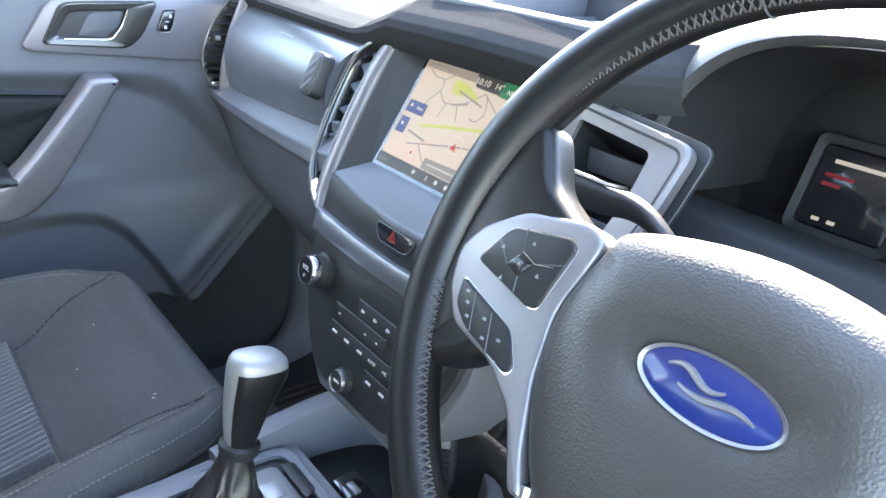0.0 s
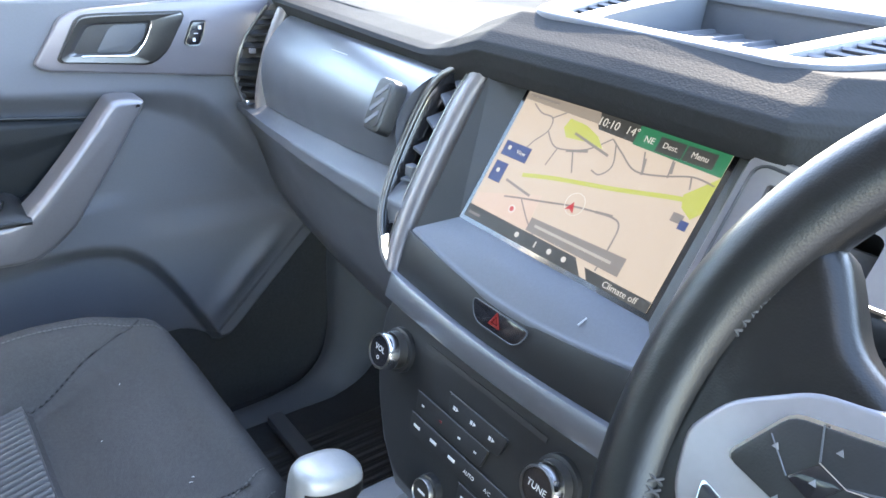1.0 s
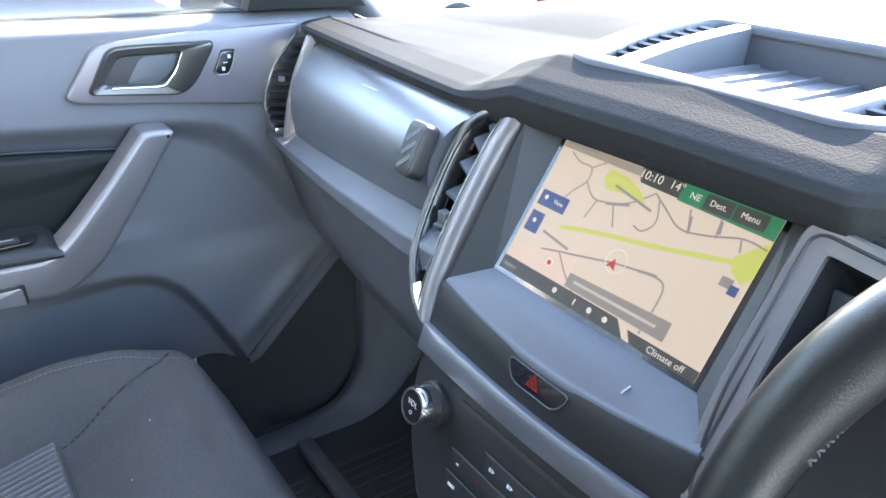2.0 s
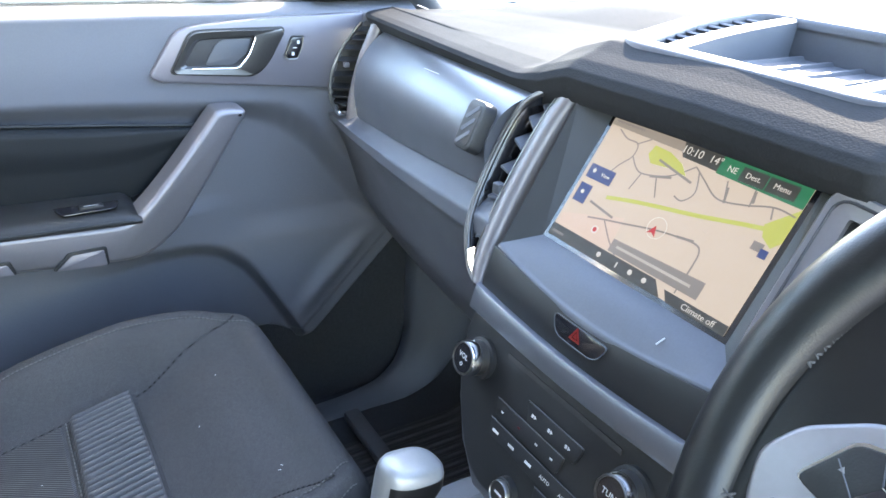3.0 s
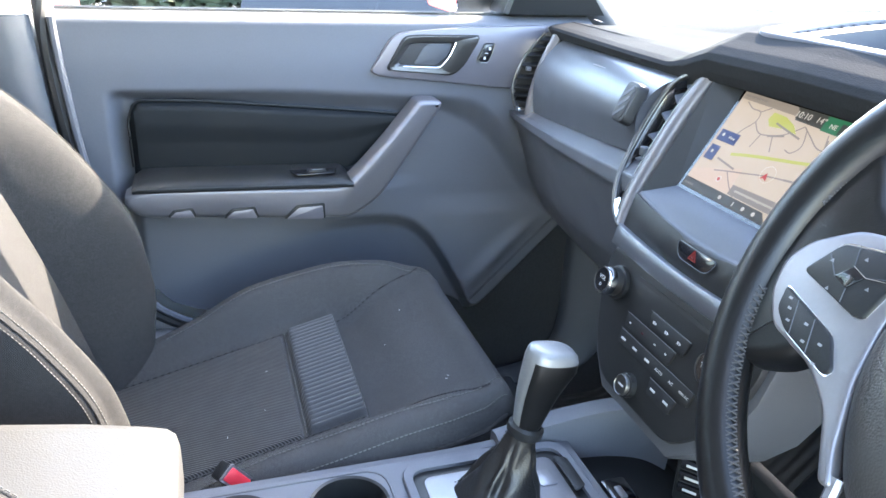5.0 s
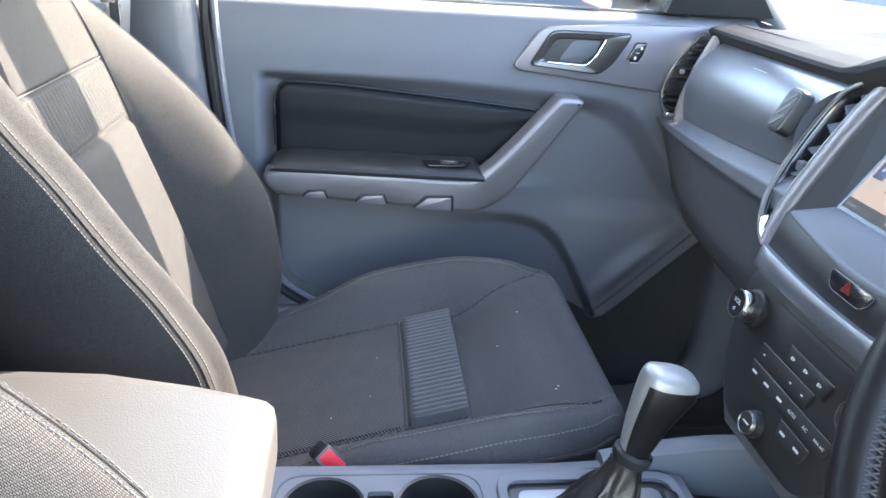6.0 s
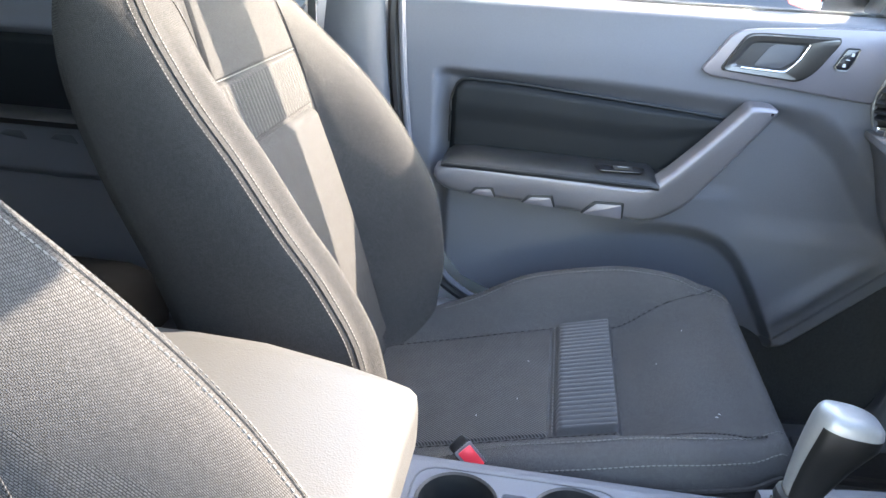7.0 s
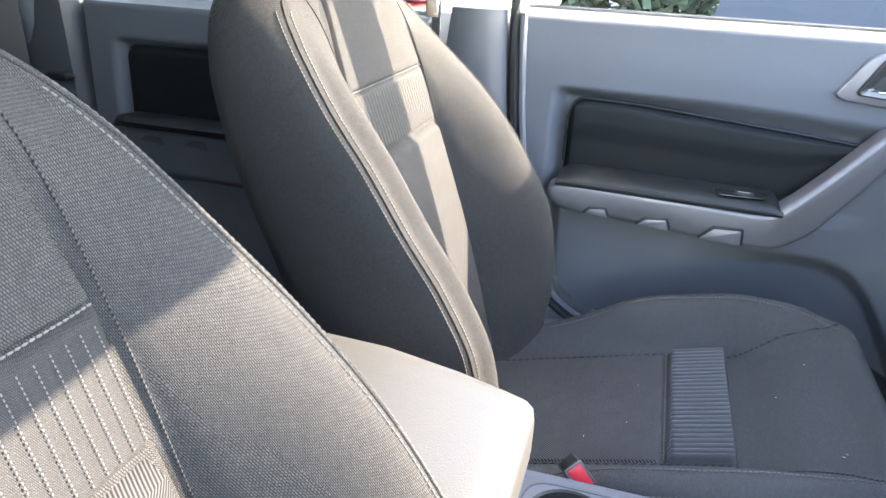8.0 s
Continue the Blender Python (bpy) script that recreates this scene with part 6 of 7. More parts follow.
part("hood", loft(one), M["hood"], cluster, "grained dash hood, its grey lightened for glare", 60)
part("face", box((0.365, 0.672, 1.225), (0.40, 0.01, 0.16), 0.004), M["black"], cluster)
part("lower_face", quad([(0.19, 0.66, 1.18), (0.54, 0.66, 1.18), (0.54, 0.56, 1.14), (0.19, 0.56, 1.14)], thick=(0, 0, -0.01)), M["black"], cluster)
S_ALERT = lit("display_red", 0.35, 0.03, 0.05, 0.5)
DM = basis((0.265, 0.648, 1.215), (1, 0, 0), (0, 0.35, 0.94))
disp = part("display", prism(rounded([(-0.032, -0.03), (0.032, -0.03), (0.032, 0.032), (-0.032, 0.032)], 0.004), 0.004, DM, 0.001), M["gloss"], cluster, "small dark display with lit lines")
part("display_frame", frame_plate(rounded([(-0.040, -0.038), (0.04, -0.038), (0.04, 0.04), (-0.04, 0.04)], 0.008), rounded([(-0.033, -0.031), (0.033, -0.031), (0.033, 0.033), (-0.033, 0.033)], 0.006), 0.008, DM), M["black"], cluster)
for x, y, w, h, m in ((-0.003, 0.021, 0.038, 0.0032, S_CREAM), (-0.014, 0.010, 0.022, 0.003, S_ALERT), (-0.018, 0.003, 0.014, 0.003, S_ALERT), (-0.018, -0.024, 0.006, 0.003, S_CREAM), (-0.006, -0.024, 0.006, 0.003, S_CREAM)):
    part("lit_bar", box((x, y, 0.0043), (w, h, 0.0003)), m, disp).data.transform(DM)
part("gauge", turned([(0.046, 0), (0.046, 0.004), (0.043, 0.005), (0.042, 0.001), (0.001, 0.001)], basis((0.36, 0.660, 1.235), (1, 0, 0), (0, 0.35, 0.94)), 40), M["black"], cluster)
part("gauge", turned([(0.046, 0), (0.046, 0.004), (0.043, 0.005), (0.042, 0.001), (0.001, 0.001)], basis((0.47, 0.660, 1.235), (1, 0, 0), (0, 0.35, 0.94)), 40), M["black"], cluster)

# driver side dash below the hood, made black for the shade it lies in
bm = sheet(lambda x, v: (x, lerp(v, (0, 0.56), (0.3, 0.515), (0.6, 0.50), (1, 0.66)), lerp(v, (0, 1.20), (0.3, 1.15), (0.6, 1.04), (1, 0.82))), span(0.125, 0.735, 24), span(0, 1, 20), (0, 0.02, 0))
part("driver_lower_dash", bm, M["black"], dashboard, "", 60)
bm = sheet(lambda x, v: (x, lerp(v, (0, 0.60), (1, 0.53)), lerp(v, (0, 1.27), (1, 1.15))), span(0.55, 0.735, 8), span(0, 1, 8), (0, 0.02, 0))
part("driver_fascia", bm, M["fascia"], dashboard)

column = thing("steering_column", (0.358, 0.42, 1.15), "dark steering column shroud with control stalks", "steering column")
AX = WHEEL.to_3x3() @ Vector((0, 0, 1))
part("shroud", turned([(0.04, -0.04), (0.05, -0.06), (0.055, -0.14), (0.06, -0.26), (0.03, -0.28)], WHEEL, 24), M["black"], column)
stalk_pts = smooth_path([WHEEL @ Vector((-0.05, 0.015, -0.085)), (0.262, 0.402, 1.244), (0.225, 0.402, 1.2455), (0.192, 0.400, 1.246), (0.184, 0.399, 1.2455)], 6)
paddle = []
for i, p in enumerate(stalk_pts):
    t = i / (len(stalk_pts) - 1)
    hh, dd = 0.0045 + 0.0045 * step(0.15, 0.55, t) - 0.005 * step(0.9, 1.0, t), 0.0055 - 0.002 * step(0.85, 1.0, t)
    paddle.append([p + Vector((0, dd * c, hh * e - 0.003)) for c, e in ((-1, 0.55), (-0.7, 0.9), (0, 1), (0.7, 0.9), (1, 0.55), (1, -0.6), (0.6, -0.95), (0, -1), (-0.6, -0.95), (-1, -0.6))])
stalk = part("stalk", loft(paddle), M["black"], column, "flat black control stalk", 60)
part("stalk_edge", tube([p + Vector((0, -0.002, 0.0068)) for p in stalk_pts[9:-2]], 0.0014, 6), M["chrome"], stalk)
# ---- steering wheel ----
wheel = thing("steering_wheel", WHEEL.translation, "black stitched leather steering wheel with silver spokes and blue badge", "steering wheel")
ring = [WHEEL @ Vector((0.1655 * math.cos(a), 0.1655 * math.sin(a), 0.0)) for a in span(0, 2 * math.pi * 119 / 120, 119)]
rad = [0.0138 + 0.0020 * (math.exp(-((a - 2.7) / 0.35) ** 2) + math.exp(-((a - 0.44) / 0.35) ** 2)) for a in span(0, 2 * math.pi * 119 / 120, 119)]
rim = part("rim", tube(ring, rad, 20, True, up=AX), M["leather"], wheel, "black leather rim")
for a0, a1 in ((100, 170), (192, 262), (10, 80), (278, 348)):
    bm = bmesh.new()
    for a in span(radians(a0), radians(a1), 46):
        r0 = Vector((math.cos(a), math.sin(a), 0))
        tan = Vector((-math.sin(a), math.cos(a), 0))
        for s in (-1, 1):
            p = r0 * (0.1655 - 0.0138 * 0.86) + Vector((0, 0, 0.0072))
            q0, q1 = p - r0 * 0.0022 + tan * s * 0.0014 + Vector((0, 0, -0.0019)), p + r0 * 0.0022 - tan * s * 0.0014 + Vector((0, 0, 0.0018))
            one = tube([WHEEL @ q0, WHEEL @ ((q0 + q1) / 2 + Vector((0, 0, 0.0004)) - r0 * 0.0003), WHEEL @ q1], 0.00065, 5, up=AX)
            bm = joined(bm, one)
    st = part("stitching", bm, M["rim_thread"], rim, "grey cross stitching")
    st["kind"] = "stuff"
for a in (112, 68):
    c, s_ = math.cos(radians(a)), math.sin(radians(a))
    seam = [WHEEL @ (Vector((c, s_, 0)) * (0.1655 + 0.0139 * math.cos(b)) + Vector((0, 0, 0.0139 * math.sin(b)))) for b in span(0, 2 * math.pi * 23 / 24, 23)]
    part("seam", tube(seam, 0.0007, 5, True), M["dark_trim"], rim)

# airbag cover: a domed pad with the outline of a rounded shield
shield = [(-0.064, 0.036), (0.0, 0.047), (0.064, 0.036), (0.076, 0.018), (0.083, -0.012), (0.078, -0.045), (0.062, -0.078), (0.040, -0.100), (0.0, -0.108), (-0.040, -0.100), (-0.062, -0.078), (-0.078, -0.045), (-0.083, -0.012), (-0.076, 0.018)]
shield = [tuple(p)[:2] for p in smooth_path([(a, b, 0) for a, b in shield], 5, True)]
rings = []
for k, z in ((1.0, -0.045), (1.0, -0.014), (0.99, -0.006), (0.965, 0.001), (0.93, 0.006), (0.88, 0.0105), (0.80, 0.0142), (0.70, 0.0168), (0.6, 0.0185), (0.45, 0.0195), (0.3, 0.0198), (0.12, 0.02)):
    rings.append([WHEEL @ Vector((x * k, (y + 0.02) * k - 0.02, z - (0.010 * math.exp(-((x * k / 0.040) ** 2 + ((y + 0.02) * k - 0.009) ** 2 / 0.018 ** 2) ** 2) if k < 0.9 else 0))) for x, y in shield])
part("airbag_cover", loft(rings), M["hub"], wheel, "grained grey airbag cover", 60)
BM = WHEEL @ Matrix.Translation((0.003, -0.011, 0.0105)) @ pose(0, 0, 0, 0, 0, 0)
BLUE = material("badge_blue", (0.007, 0.018, 0.11), 0.2, coat=0.6, mottle=0.05)
badge = part("badge", prism(ellipse(0.0296, 0.0127, 48), 0.003, BM, 0.001), BLUE, wheel, "oval blue badge")
part("badge_ring", frame_plate(ellipse(0.0312, 0.0140, 48), ellipse(0.0294, 0.0125, 48), 0.0045, BM), M["silver"], badge)
part("badge_seat", prism(ellipse(0.0330, 0.0155, 48), 0.002, BM @ Matrix.Translation((0, 0, -0.002)), 0.001), M["black"], badge)
for k, (x0, x1, y0, bow) in enumerate(((-0.019, 0.006, 0.0030, 0.0022), (-0.012, 0.020, -0.0022, -0.0014))):
    part("emblem", tube([BM @ Vector((x0 + (x1 - x0) * t, y0 + bow * math.sin(math.pi * 2 * t), 0.0032)) for t in span(0, 1, 16)], [0.0006 + 0.0011 * math.sin(math.pi * t) for t in span(0, 1, 16)], 6), M["silver"], badge, "pale flowing emblem")

for s in (-1, 1):
    fl = WHEEL @ Matrix.Diagonal((-s, 1, 1, 1))
    trim_line = rounded([(-0.151, -0.010), (-0.142, 0.006), (-0.120, 0.022), (-0.082, 0.029), (-0.071, 0.024), (-0.0735, 0.008), (-0.0785, -0.014), (-0.073, -0.045), (-0.060, -0.078), (-0.050, -0.094), (-0.058, -0.096), (-0.078, -0.066), (-0.100, -0.052), (-0.132, -0.046), (-0.146, -0.030)], 0.006, 3)
    trim_part = part("spoke_trim", prism(trim_line, 0.016, fl @ Matrix.Translation((0, 0, -0.009)), 0.003, segments=3), M["silver"], wheel, "satin silver spoke trim")
    wrap = rounded([(-0.158, 0.062), (-0.136, 0.070), (-0.124, 0.052), (-0.116, 0.039), (-0.100, 0.031), (-0.088, 0.026), (-0.10, -0.02), (-0.112, -0.058), (-0.135, -0.072), (-0.150, -0.074), (-0.160, -0.050)], 0.012, 4)
    part("spoke_wrap", prism(wrap, 0.022, fl @ Matrix.Translation((0, 0, -0.016)), 0.009, segments=5), M["leather"], wheel, "leather-wrapped spoke")
    for name, line in (("button_pad", [(-0.1335, -0.011), (-0.1215, 0.011), (-0.087, 0.0180), (-0.083, 0.0145), (-0.0885, -0.018), (-0.0925, -0.0195)]), ("button_pad", [(-0.136, -0.0225), (-0.131, -0.024), (-0.096, -0.033), (-0.085, -0.047), (-0.087, -0.0520), (-0.121, -0.0440), (-0.133, -0.036)])):
        pts = rounded(line, 0.004, 3)
        rimmed = part("pad_rim", prism([((x + 0.108) * 1.05 - 0.108, (y + 0.012) * 1.05 - 0.012) for x, y in pts] if line[1][1] > 0 else [((x + 0.11) * 1.04 - 0.11, (y + 0.038) * 1.06 - 0.038) for x, y in pts], 0.0006, fl @ Matrix.Translation((0, 0, 0.0068))), M["chrome"], trim_part)
        part(name, prism(pts, 0.0030, fl @ Matrix.Translation((0, 0, 0.0066)), 0.001), M["black"], trim_part, "black control buttons")
    top = part("centre_key", prism(rounded([(-0.1145, -0.006), (-0.108, 0.0025), (-0.099, 0.0), (-0.105, -0.009)], 0.0015), 0.0012, fl @ Matrix.Translation((0, 0, 0.0092)), 0.0004), M["gloss"], trim_part)
    for p, q in (((-0.1145, -0.006), (-0.124, 0.003)), ((-0.108, 0.0025), (-0.112, 0.0135)), ((-0.099, 0.0), (-0.083, 0.006)), ((-0.105, -0.009), (-0.103, -0.0165))):
        part("key_line", tube([fl @ Vector((*p, 0.0097)), fl @ Vector((*q, 0.0097))], 0.00035, 5), M["dark_trim"], trim_part)
    part("key_line", tube([fl @ Vector(v) for v in ((-0.108, 0.0028, 0.0103), (-0.0985, 0.0, 0.0103), (-0.0885, 0.0025, 0.0098))], 0.0003, 5), M["chrome"], trim_part)
    for p, q in (((-0.1235, -0.0262), (-0.1165, -0.0442)), ((-0.1085, -0.0305), (-0.1015, -0.0485))):
        part("key_line", tube([fl @ Vector((*p, 0.0097)), fl @ Vector((*q, 0.0097))], 0.00035, 5), M["dark_trim"], trim_part)
    for x, y in ((-0.121, 0.0005), (-0.1045, 0.0085), (-0.114, -0.0135), (-0.0945, -0.0045), (-0.1068, -0.0033)):
        part("mark", prism([(x - 0.0012, y - 0.0008), (x + 0.0012, y - 0.0008), (x, y + 0.0012)], 0.0003, fl @ Matrix.Translation((0, 0, 0.0097 if abs(x + 0.1068) > 1e-4 else 0.0105))), M["silver"], trim_part)
    for x, y in ((-0.1285, -0.0275), (-0.1255, -0.0325), (-0.122, -0.0385), (-0.111, -0.0350), (-0.107, -0.0435), (-0.0975, -0.0400), (-0.0945, -0.0500)):
        part("mark", box((x, y, 0.0098), (0.0024, 0.0014, 0.0003)), M["silver"], trim_part).data.transform(fl)
    part("lower_spoke", prism(rounded([(-0.060, -0.085), (-0.020, -0.100), (-0.022, -0.155), (-0.044, -0.153)], 0.006), 0.016, fl @ Matrix.Translation((0, 0, -0.014)), 0.004), M["black"], wheel, "black lower spoke")
    part("lower_trim", tube([fl @ Vector(p) for p in ((-0.0525, -0.088, 0.002), (-0.047, -0.115, 0.001), (-0.043, -0.15, -0.002))], 0.004, 8), M["silver"], wheel)

# ---- rear of the cab ----
rear_door = thing("rear_door", (-0.72, -0.7, 0.6), "closed grey rear door with black cloth insert behind the front seat", "door")


def rear_face(y, z):
    x = -0.722 - 0.045 * step(1.21, 1.226, z) ** 2
    k = step(1.152, 1.138, z) * step(-0.998, -0.976, y) * step(-0.42, -0.45, y) * step(0.985, 1.0, z)
    x -= 0.020 * k
    x += 0.02 * step(1.0, 0.985, z) * step(0.88, 0.9, z) * step(-0.99, -0.97, y)
    return x


part("trim_panel", sheet(lambda y, z: (rear_face(y, z), y, z), span(-1.05, -0.37, 90), span(0.55, 1.228, 110), (-0.03, 0, 0)), M["trim"], rear_door)


def rear_insert(y, v):
    c = max(0.0, 0.030 - (y + 0.975))
    top = 1.14 - (0.030 - math.sqrt(max(0.0, 0.030 ** 2 - c * c)))
    z = 1.0 + (top - 1.0) * v
    return (-0.738 + 0.008 * step(0, 0.012, min(y + 0.975, top - z, -0.45 - y)), y, z)


part("cloth_insert", sheet(rear_insert, [-0.975, -0.9745, -0.973, -0.970, -0.965, -0.96] + span(-0.955, -0.45, 30), span(0, 1, 24), (-0.004, 0, 0)), M["insert"], rear_door, "black cloth door insert")
rings = []
for y in [-0.976, -0.97, -0.96] + span(-0.94, -0.47, 10):
    k = step(-0.978, -0.955, y)
    rings.append([(-0.735, y, 0.99), (-0.735, y, 1.006 + 0.004 * k), (-0.69, y, 1.008 + 0.004 * k), (-0.672 - 0.01 * (1 - k), y, 1.002), (-0.674, y, 0.992), (-0.70, y, 0.985)])
part("arm_pad", loft(rings), M["black"], rear_door, "black padded armrest", 60)
for y in (-0.94, -0.84):
    part("slot", prism(rounded([(y, 0.962), (y + 0.014, 0.972), (y + 0.045, 0.972), (y + 0.055, 0.955)], 0.004), 0.003, on_door(-0.703), 0.0006), M["dark_trim"], rear_door)
TINT = bpy.data.materials.new("tinted_window_glass")
TINT.use_nodes = True
gb = TINT.node_tree.nodes["Principled BSDF"]
gb.inputs["Transmission Weight"].default_value, gb.inputs["Roughness"].default_value, gb.inputs["IOR"].default_value = 1.0, 0.0, 1.45
gb.inputs["Base Color"].default_value = (0.38, 0.42, 0.40, 1)
# darker tint for two unseen panes, to keep light off the rear bench
DARK_TINT = TINT.copy()
DARK_TINT.name = "dark_tinted_glass"
DARK_TINT.node_tree.nodes["Principled BSDF"].inputs["Base Color"].default_value = (0.17, 0.19, 0.185, 1)
solid("window_rear", sheet(lambda u, v: (0.66 * u, -1.335 + 0.02 * v, 1.22 + 0.52 * v), span(-1, 1, 8), span(0, 1, 4), (0, -0.004, 0)), DARK_TINT, "unseen rear window of the cab, tinted dark to cut light", "window", kind="structure")
solid("window_driver_rear", sheet(lambda y, v: (0.765 - 0.13 * v, -1.30 + 1.0 * y, 1.235 + 0.49 * v), span(0, 1, 6), span(0, 1, 4), (0.004, 0, 0)), DARK_TINT, "unseen window of the driver side rear door, tinted dark to cut light", "window", kind="structure")
pane = part("window_pane", sheet(lambda y, v: (-0.762 + 0.13 * v, -1.03 + 0.68 * y, 1.22 + 0.45 * v), span(0, 1, 3), span(0, 1, 3), (-0.004, 0, 0)), TINT, rear_door)
rings = []
for z, y0, y1 in ((0.55, -1.22, -1.05), (1.0, -1.20, -1.063), (1.22, -1.20, -1.072), (1.30, -1.20, -1.075), (1.72, -1.30, -1.16)):
    x = -0.705 + (max(0, z - 1.2)) * 0.22
    rings.append([(x - 0.08, y0, z), (x + 0.01, y0, z), (x + 0.014, (y0 + y1) / 2, z), (x + 0.004, y1 - 0.01, z), (x - 0.02, y1, z), (x - 0.08, y1, z)])
solid("pillar_c_cover", loft(rings), M["dark_trim"], "dark grey cover of the rear door pillar", "pillar", kind="structure", angle=35)
rear_belt = thing("rear_belt", (-0.66, -1.1, 1.1), "black rear seat belt hanging beside the pillar", "seat belt")
part("webbing", sheet(lambda u, v: (-0.66 + 0.03 * u - 0.02 * v, -1.13 - 0.03 * u - 0.05 * v, 0.95 + 0.6 * v), span(0, 1, 3), span(0, 1, 10), (0.0015, -0.001, 0)), M["rubber"], rear_belt)
part("guide", box((-0.675, -1.085, 1.075), (0.03, 0.05, 0.014), 0.005), M["black"], rear_belt)
bench = thing("rear_bench", (0, -0.9, 0.55), "dark cloth rear bench seat behind the front seats", "car seat")
rings = []
for y, top, low in ((-0.625, 0.715, 0.66), (-0.630, 0.740, 0.63), (-0.65, 0.762, 0.62), (-0.69, 0.775, 0.61), (-0.8, 0.775, 0.6), (-1.0, 0.76, 0.6), (-1.2, 0.75, 0.6)):
    rings.append([(x, y, top - 0.03 * step(0.6, 0.68, abs(x))) for x in span(-0.66, 0.66, 30)] + [(0.67, y, low), (-0.67, y, low)])
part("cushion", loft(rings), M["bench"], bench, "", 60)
rings = []
for z, yf in ((0.78, -1.10), (0.9, -1.115), (1.1, -1.16), (1.3, -1.21), (1.38, -1.24), (1.40, -1.27)):
    rings.append([(x, yf - 0.03 * step(0.55, 0.67, abs(x)), z) for x in span(-0.66, 0.66, 20)] + [(0.66, -1.31, z), (-0.66, -1.31, z)])
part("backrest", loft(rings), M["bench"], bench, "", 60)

# footwell mat
mat_thing = thing("floor_mat", (-0.38, 0.6, 0.52), "black ribbed rubber mat in the passenger footwell", "floor mat")
part("sheet", sheet(lambda x, y: (x, y, 0.522 + 0.003 * (abs((x / 0.02) % 1 - 0.5) < 0.25) + 0.22 * step(0.72, 1.0, y)), span(-0.62, -0.18, 130), span(0.40, 0.90, 24), (0, 0, -0.008)), M["rubber"], mat_thing)
solid("trim_floor_rail", box((-0.45, 0.55, 0.545), (0.44, 0.03, 0.02), 0.006), M["dark_trim"], "dark plastic strip across the footwell", "trim", kind="structure")

# ---- outside ----
GLASSY = material("dark_car_glass", (0.02, 0.025, 0.03), 0.08, mottle=0.05, coat=0.5)
TAIL_RED = material("tail_lamp_red", (0.05, 0.004, 0.004), 0.3)
TYRE = material("tyre_rubber", (0.02, 0.02, 0.02), 0.8, grain=0.5, grain_size=120)


def parked_car(name, x, y, turn, length, height, colour, label, tall=0.62):
    paint = material(name + "_paint", colour, 0.35, coat=0.15, mottle=0.06)
    place = Matrix.Translation((x, y, 0)) @ pose(0, 0, 0, 0, 0, turn)
    car = thing(name, (x, y, 0), label, "car", "parked cars")

    def put(nm, bm, mat, lab="", parent=None):
        bmesh.ops.transform(bm, matrix=place, verts=bm.verts)
        return part(nm, bm, mat, parent or car, lab)
    h = length / 2
    body = []
    for u, w, low, top in ((-1, 0.72, 0.45, 0.80), (-0.985, 0.80, 0.36, 0.88), (-0.9, 0.86, 0.30, 0.95), (-0.55, 0.90, 0.28, 0.98), (0, 0.90, 0.28, 1.0), (0.45, 0.90, 0.28, 0.99), (0.8, 0.87, 0.30, 0.92), (0.96, 0.80, 0.36, 0.80), (1, 0.70, 0.45, 0.70)):
        body.append([(-w * 0.93, u * h, low), (-w, u * h, low + 0.12), (-w, u * h, (low + top) / 2), (-w * 0.97, u * h, top - 0.06), (-w * 0.9, u * h, top), (w * 0.9, u * h, top), (w * 0.97, u * h, top - 0.06), (w, u * h, (low + top) / 2), (w, u * h, low + 0.12), (w * 0.93, u * h, low)])
    put("body", loft(body), paint)
    cab = []
    for z, y0, y1, w in ((0.97, -0.86, 0.46, 0.84), (1.15, -0.80, 0.36, 0.80), (height - 0.08, -0.66, 0.12, 0.70), (height, -0.58, 0.02, 0.62)):
        cab.append([(-w, y0 * h, z), (w, y0 * h, z), (w, y1 * h, z), (-w, y1 * h, z)])
    put("cabin", loft(cab), paint)
    for s in (-1, 1):
        for y0, y1 in ((-0.70, -0.30), (-0.26, 0.22)):
            q = [(s * 0.835, y0 * h, 1.03), (s * 0.835, y1 * h + 0.1, 1.03), (s * 0.735, y1 * h - 0.05, height - 0.16), (s * 0.735, y0 * h + 0.05, height - 0.16)]
            put("side_window", quad(q, thick=(s * 0.006, 0, 0)), GLASSY)
        for yy in (-0.6, 0.6):
            hub = Matrix.Translation((s * 0.82, yy * h, 0.34)) @ pose(0, 0, 0, 0, 90 * s, 0)
            w = put("wheel", turned([(0.20, -0.09), (0.31, -0.10), (0.34, -0.07), (0.34, 0.07), (0.31, 0.10), (0.21, 0.09)], hub, 28), TYRE)
            put("alloy_rim", turned([(0.21, 0.07), (0.19, 0.10), (0.06, 0.085), (0.05, 0.10), (0.001, 0.10)], hub, 28), M["silver"], "", w)
        put("tail_lamp", box((s * 0.74, -0.975 * h, 0.80), (0.22, 0.10, 0.18), 0.02), TAIL_RED, "red tail lamp")
        put("head_lamp", box((s * 0.66, 0.965 * h, 0.72), (0.28, 0.12, 0.12), 0.02), M["chrome"], "clear head lamp")
        put("door_line", box((s * 0.903, 0.02 * h, 0.65), (0.004, 0.012, 0.6)), M["rubber"])
        put("door_handle", box((s * 0.915, -0.12 * h, 0.82), (0.03, 0.16, 0.03), 0.008), paint)
    put("rear_bumper", box((0, -1.0 * h, 0.48), (1.5, 0.14, 0.2), 0.04), M["dark_trim"])
    put("front_bumper", box((0, 1.0 * h, 0.46), (1.45, 0.14, 0.22), 0.04), M["dark_trim"])
    put("number_plate", box((0, -1.0 * h - 0.075, 0.56), (0.37, 0.01, 0.12), 0.004), M["white"])
    return car


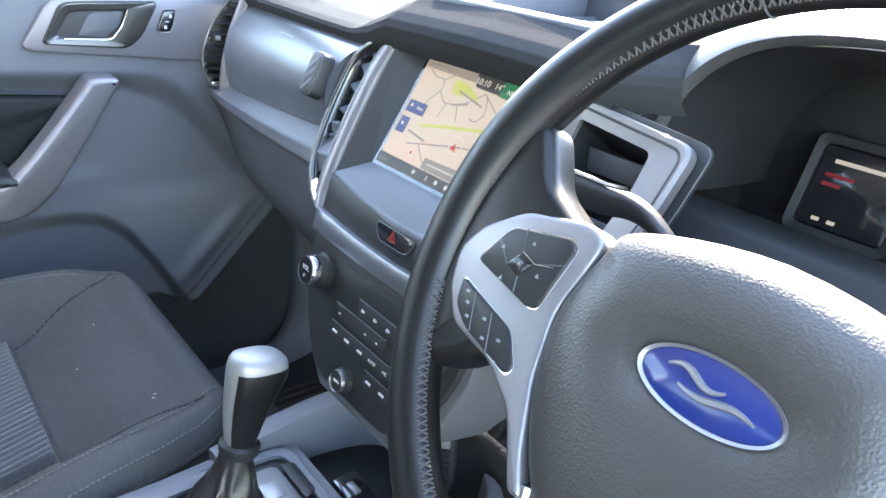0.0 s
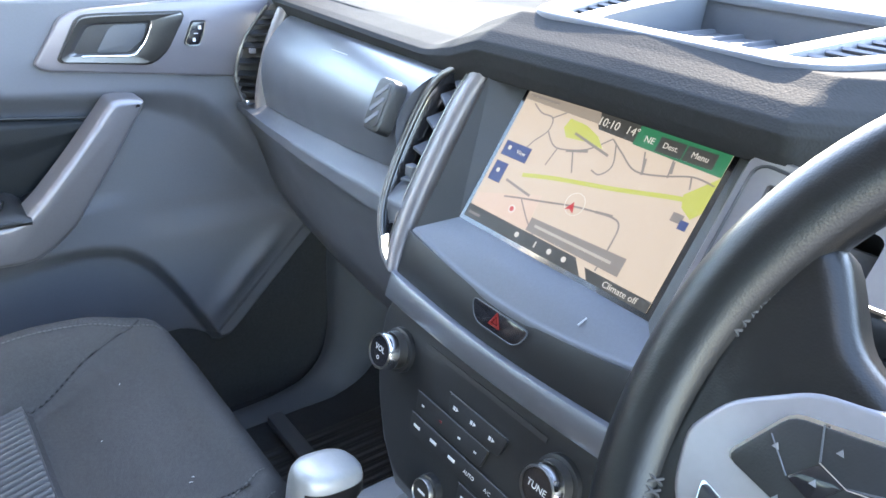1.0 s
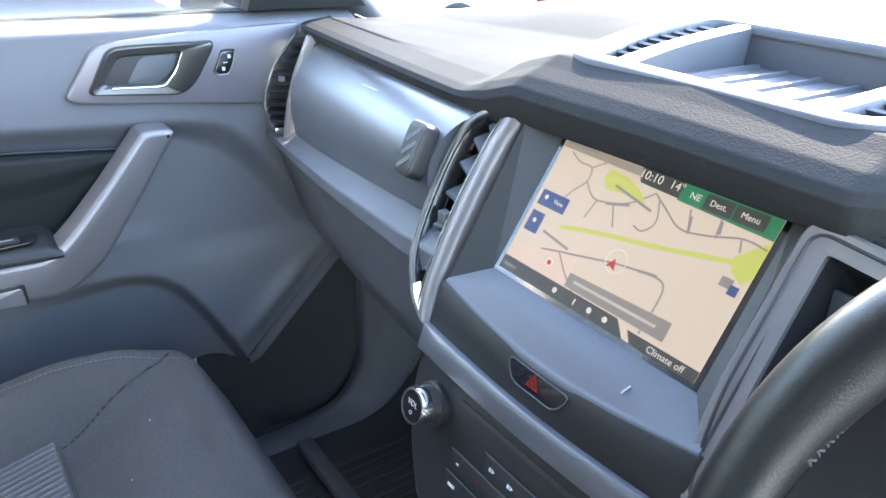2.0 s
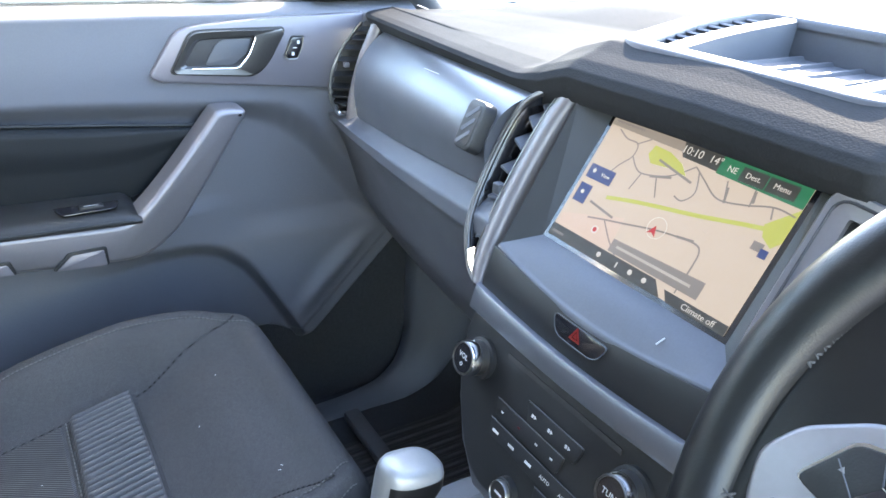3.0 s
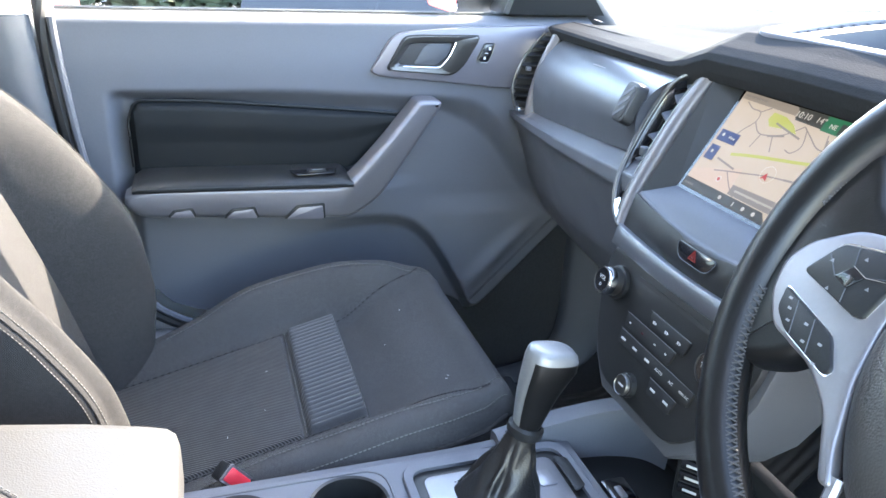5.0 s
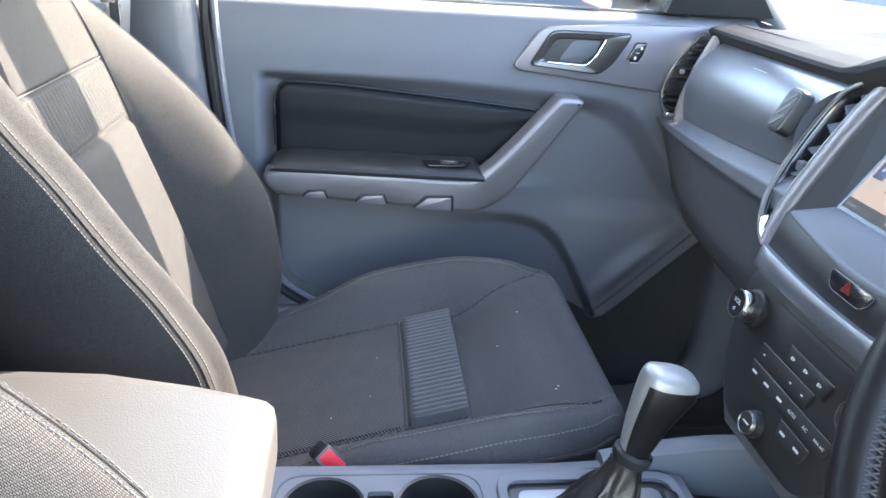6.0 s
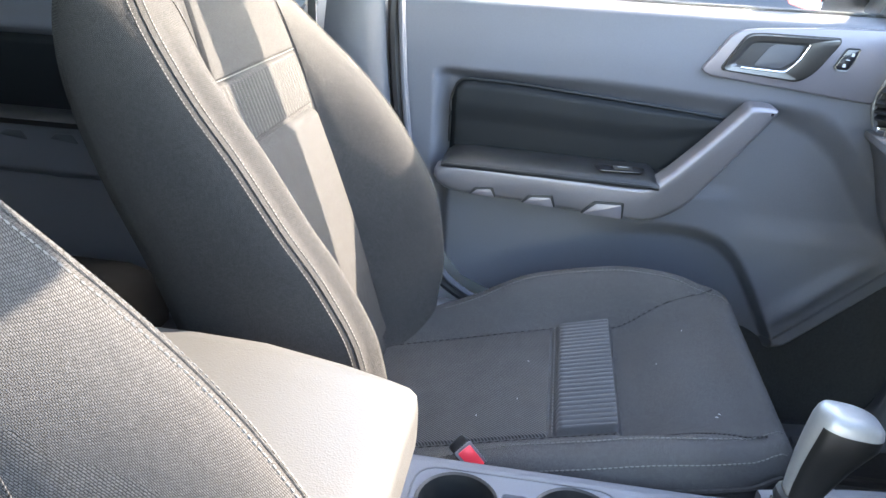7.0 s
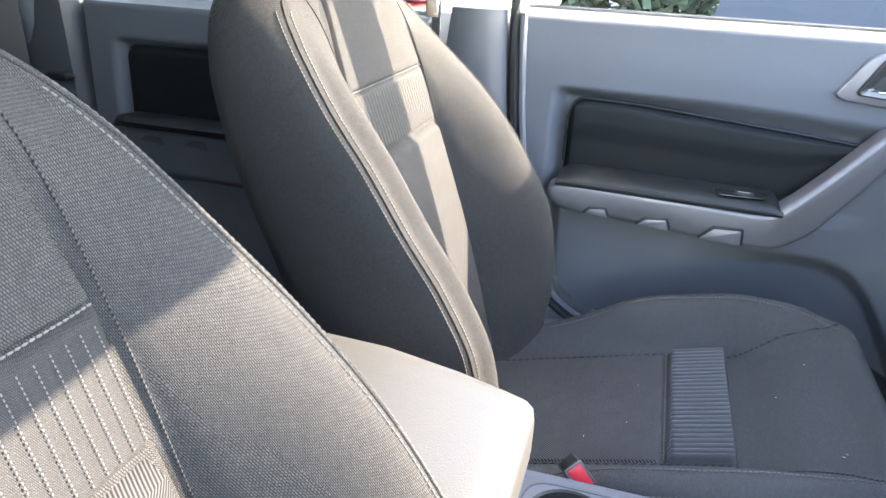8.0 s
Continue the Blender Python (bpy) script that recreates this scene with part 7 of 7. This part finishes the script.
parked_car("parked_wagon", -5.6, 1.4, 80, 4.6, 1.55, (0.02, 0.02, 0.024), "dark wagon parked across the yard")
parked_car("parked_hatchback", -6.2, 4.6, 100, 4.2, 1.5, (0.72, 0.72, 0.72), "white hatchback parked across the yard")
parked_car("parked_sedan", -6.4, -2.2, 84, 4.5, 1.45, (0.30, 0.05, 0.05), "red sedan parked across the yard")
parked_car("parked_van", -9.5, 8.5, 70, 4.8, 1.9, (0.6, 0.6, 0.58), "pale van parked far across the yard")

SILVERED = material("mirror_silver", (0.9, 0.9, 0.9), 0.02, metal=1.0, mottle=0.01)
mirror = thing("wing_mirror", (-0.96, 0.52, 1.25), "black door mirror outside the passenger window", "mirror")
rings = []
for t in span(0, 1, 10):
    k = math.sin(math.pi * (0.08 + 0.84 * t)) ** 0.5
    x = -0.84 - 0.24 * t
    rings.append([(x, 0.53 + 0.055 * k * math.cos(a), 1.315 + 0.085 * k * math.sin(a)) for a in span(0, 2 * math.pi * 19 / 20, 19)])
part("shell", loft(rings), M["black"], mirror, "", 60)
part("mirror_glass", prism(rounded([(-0.10, -0.065), (0.10, -0.065), (0.09, 0.065), (-0.09, 0.065)], 0.03), 0.004, basis((-0.96, 0.474, 1.315), (1, 0, 0), (0, 0, 1))), SILVERED, mirror)
part("foot", box((-0.82, 0.56, 1.275), (0.12, 0.05, 0.04), 0.012), M["black"], mirror)

# unseen inside mirror and broad block, added to cast shade on the driver seat
inside = thing("rear_view_mirror", (0.0, 0.33, 1.57), "unseen black rear view mirror added to shade the driver seat", "mirror")
IM = basis((0.0, 0.33, 1.573), (1, 0.12, 0), (0, 0.12, 1))
part("shell", prism(rounded([(-0.122, -0.030), (0.122, -0.030), (0.116, 0.036), (-0.116, 0.036)], 0.02), 0.024, IM @ Matrix.Translation((0, 0, -0.024)), 0.006, segments=3), M["black"], inside, "", 60)
part("mirror_glass", prism(rounded([(-0.115, -0.025), (0.115, -0.025), (0.109, 0.030), (-0.109, 0.030)], 0.016), 0.002, IM, 0.0006), SILVERED, inside)
part("shroud", loft([[(x, y, z) for x, y in ((-w, 0.34 - d), (w, 0.34 - d), (w, 0.37 - d), (-w, 0.37 - d))] for z, w, d in ((1.60, 0.15, 0.0), (1.66, 0.19, 0.03), (1.74, 0.22, 0.10))]), M["black"], inside, "unseen black block at the windscreen header, sized to shade the driver seat")
part("stalk", tube([(0.0, 0.345, 1.59), (0.0, 0.35, 1.65), (0.0, 0.29, 1.72), (0.0, 0.235, 1.755)], 0.010, 10), M["black"], inside)

# low hedge and a pale building beyond the cars
HEDGE = material("hedge_leaf", (0.05, 0.065, 0.035), 0.7, mottle=0.5, mottle_size=3)
rng = random.Random(5)
bm = bmesh.new()
for _ in range(12000):
    c = Vector((-13.5 + rng.uniform(-0.6, 0.6), rng.uniform(-16, 10), rng.uniform(0.02, 1.1) ** 1.0))
    a = rng.uniform(0, 6.28)
    d = Vector((math.cos(a), math.sin(a), rng.uniform(-0.6, 0.9))).normalized() * rng.uniform(0.10, 0.22)
    e = d.cross(Vector((rng.uniform(-1, 1), rng.uniform(-1, 1), 1))).normalized() * rng.uniform(0.06, 0.13)
    bm.faces.new([bm.verts.new(c + d), bm.verts.new(c + e), bm.verts.new(c - d), bm.verts.new(c - e)])
hedge = solid("hedge", bm, HEDGE, "uneven green hedge beyond the parked cars", "hedge", kind="stuff")
WALL = material("pale_plaster", (0.55, 0.53, 0.48), 0.9, grain=0.3, grain_size=30, mottle=0.12, mottle_size=0.6)
house = thing("building", (-18, -4, 0), "pale rendered building far across the yard", "building")
part("wall", box((-20, -4, 1.9), (4, 26, 3.8), 0.02), WALL, house)
part("roof", loft([[(-22.4, y, 3.8), (-17.6, y, 3.8), (-20, y, 5.4)] for y in (-17.4, 9.4)]), material("roof_sheet", (0.2, 0.2, 0.21), 0.6, mottle=0.2), house)
for y in (-13, -7, -1, 5):
    w = part("window", box((-17.99, y, 1.9), (0.08, 1.8, 1.3), 0.01), GLASSY, house)
    part("frame", frame_plate([(-1.0, -0.75), (1.0, -0.75), (1.0, 0.75), (-1.0, 0.75)], [(-0.9, -0.65), (0.9, -0.65), (0.9, 0.65), (-0.9, 0.65)], 0.06, basis((-17.97, y, 1.9), (0, 1, 0), (0, 0, 1))), M["white"], w)
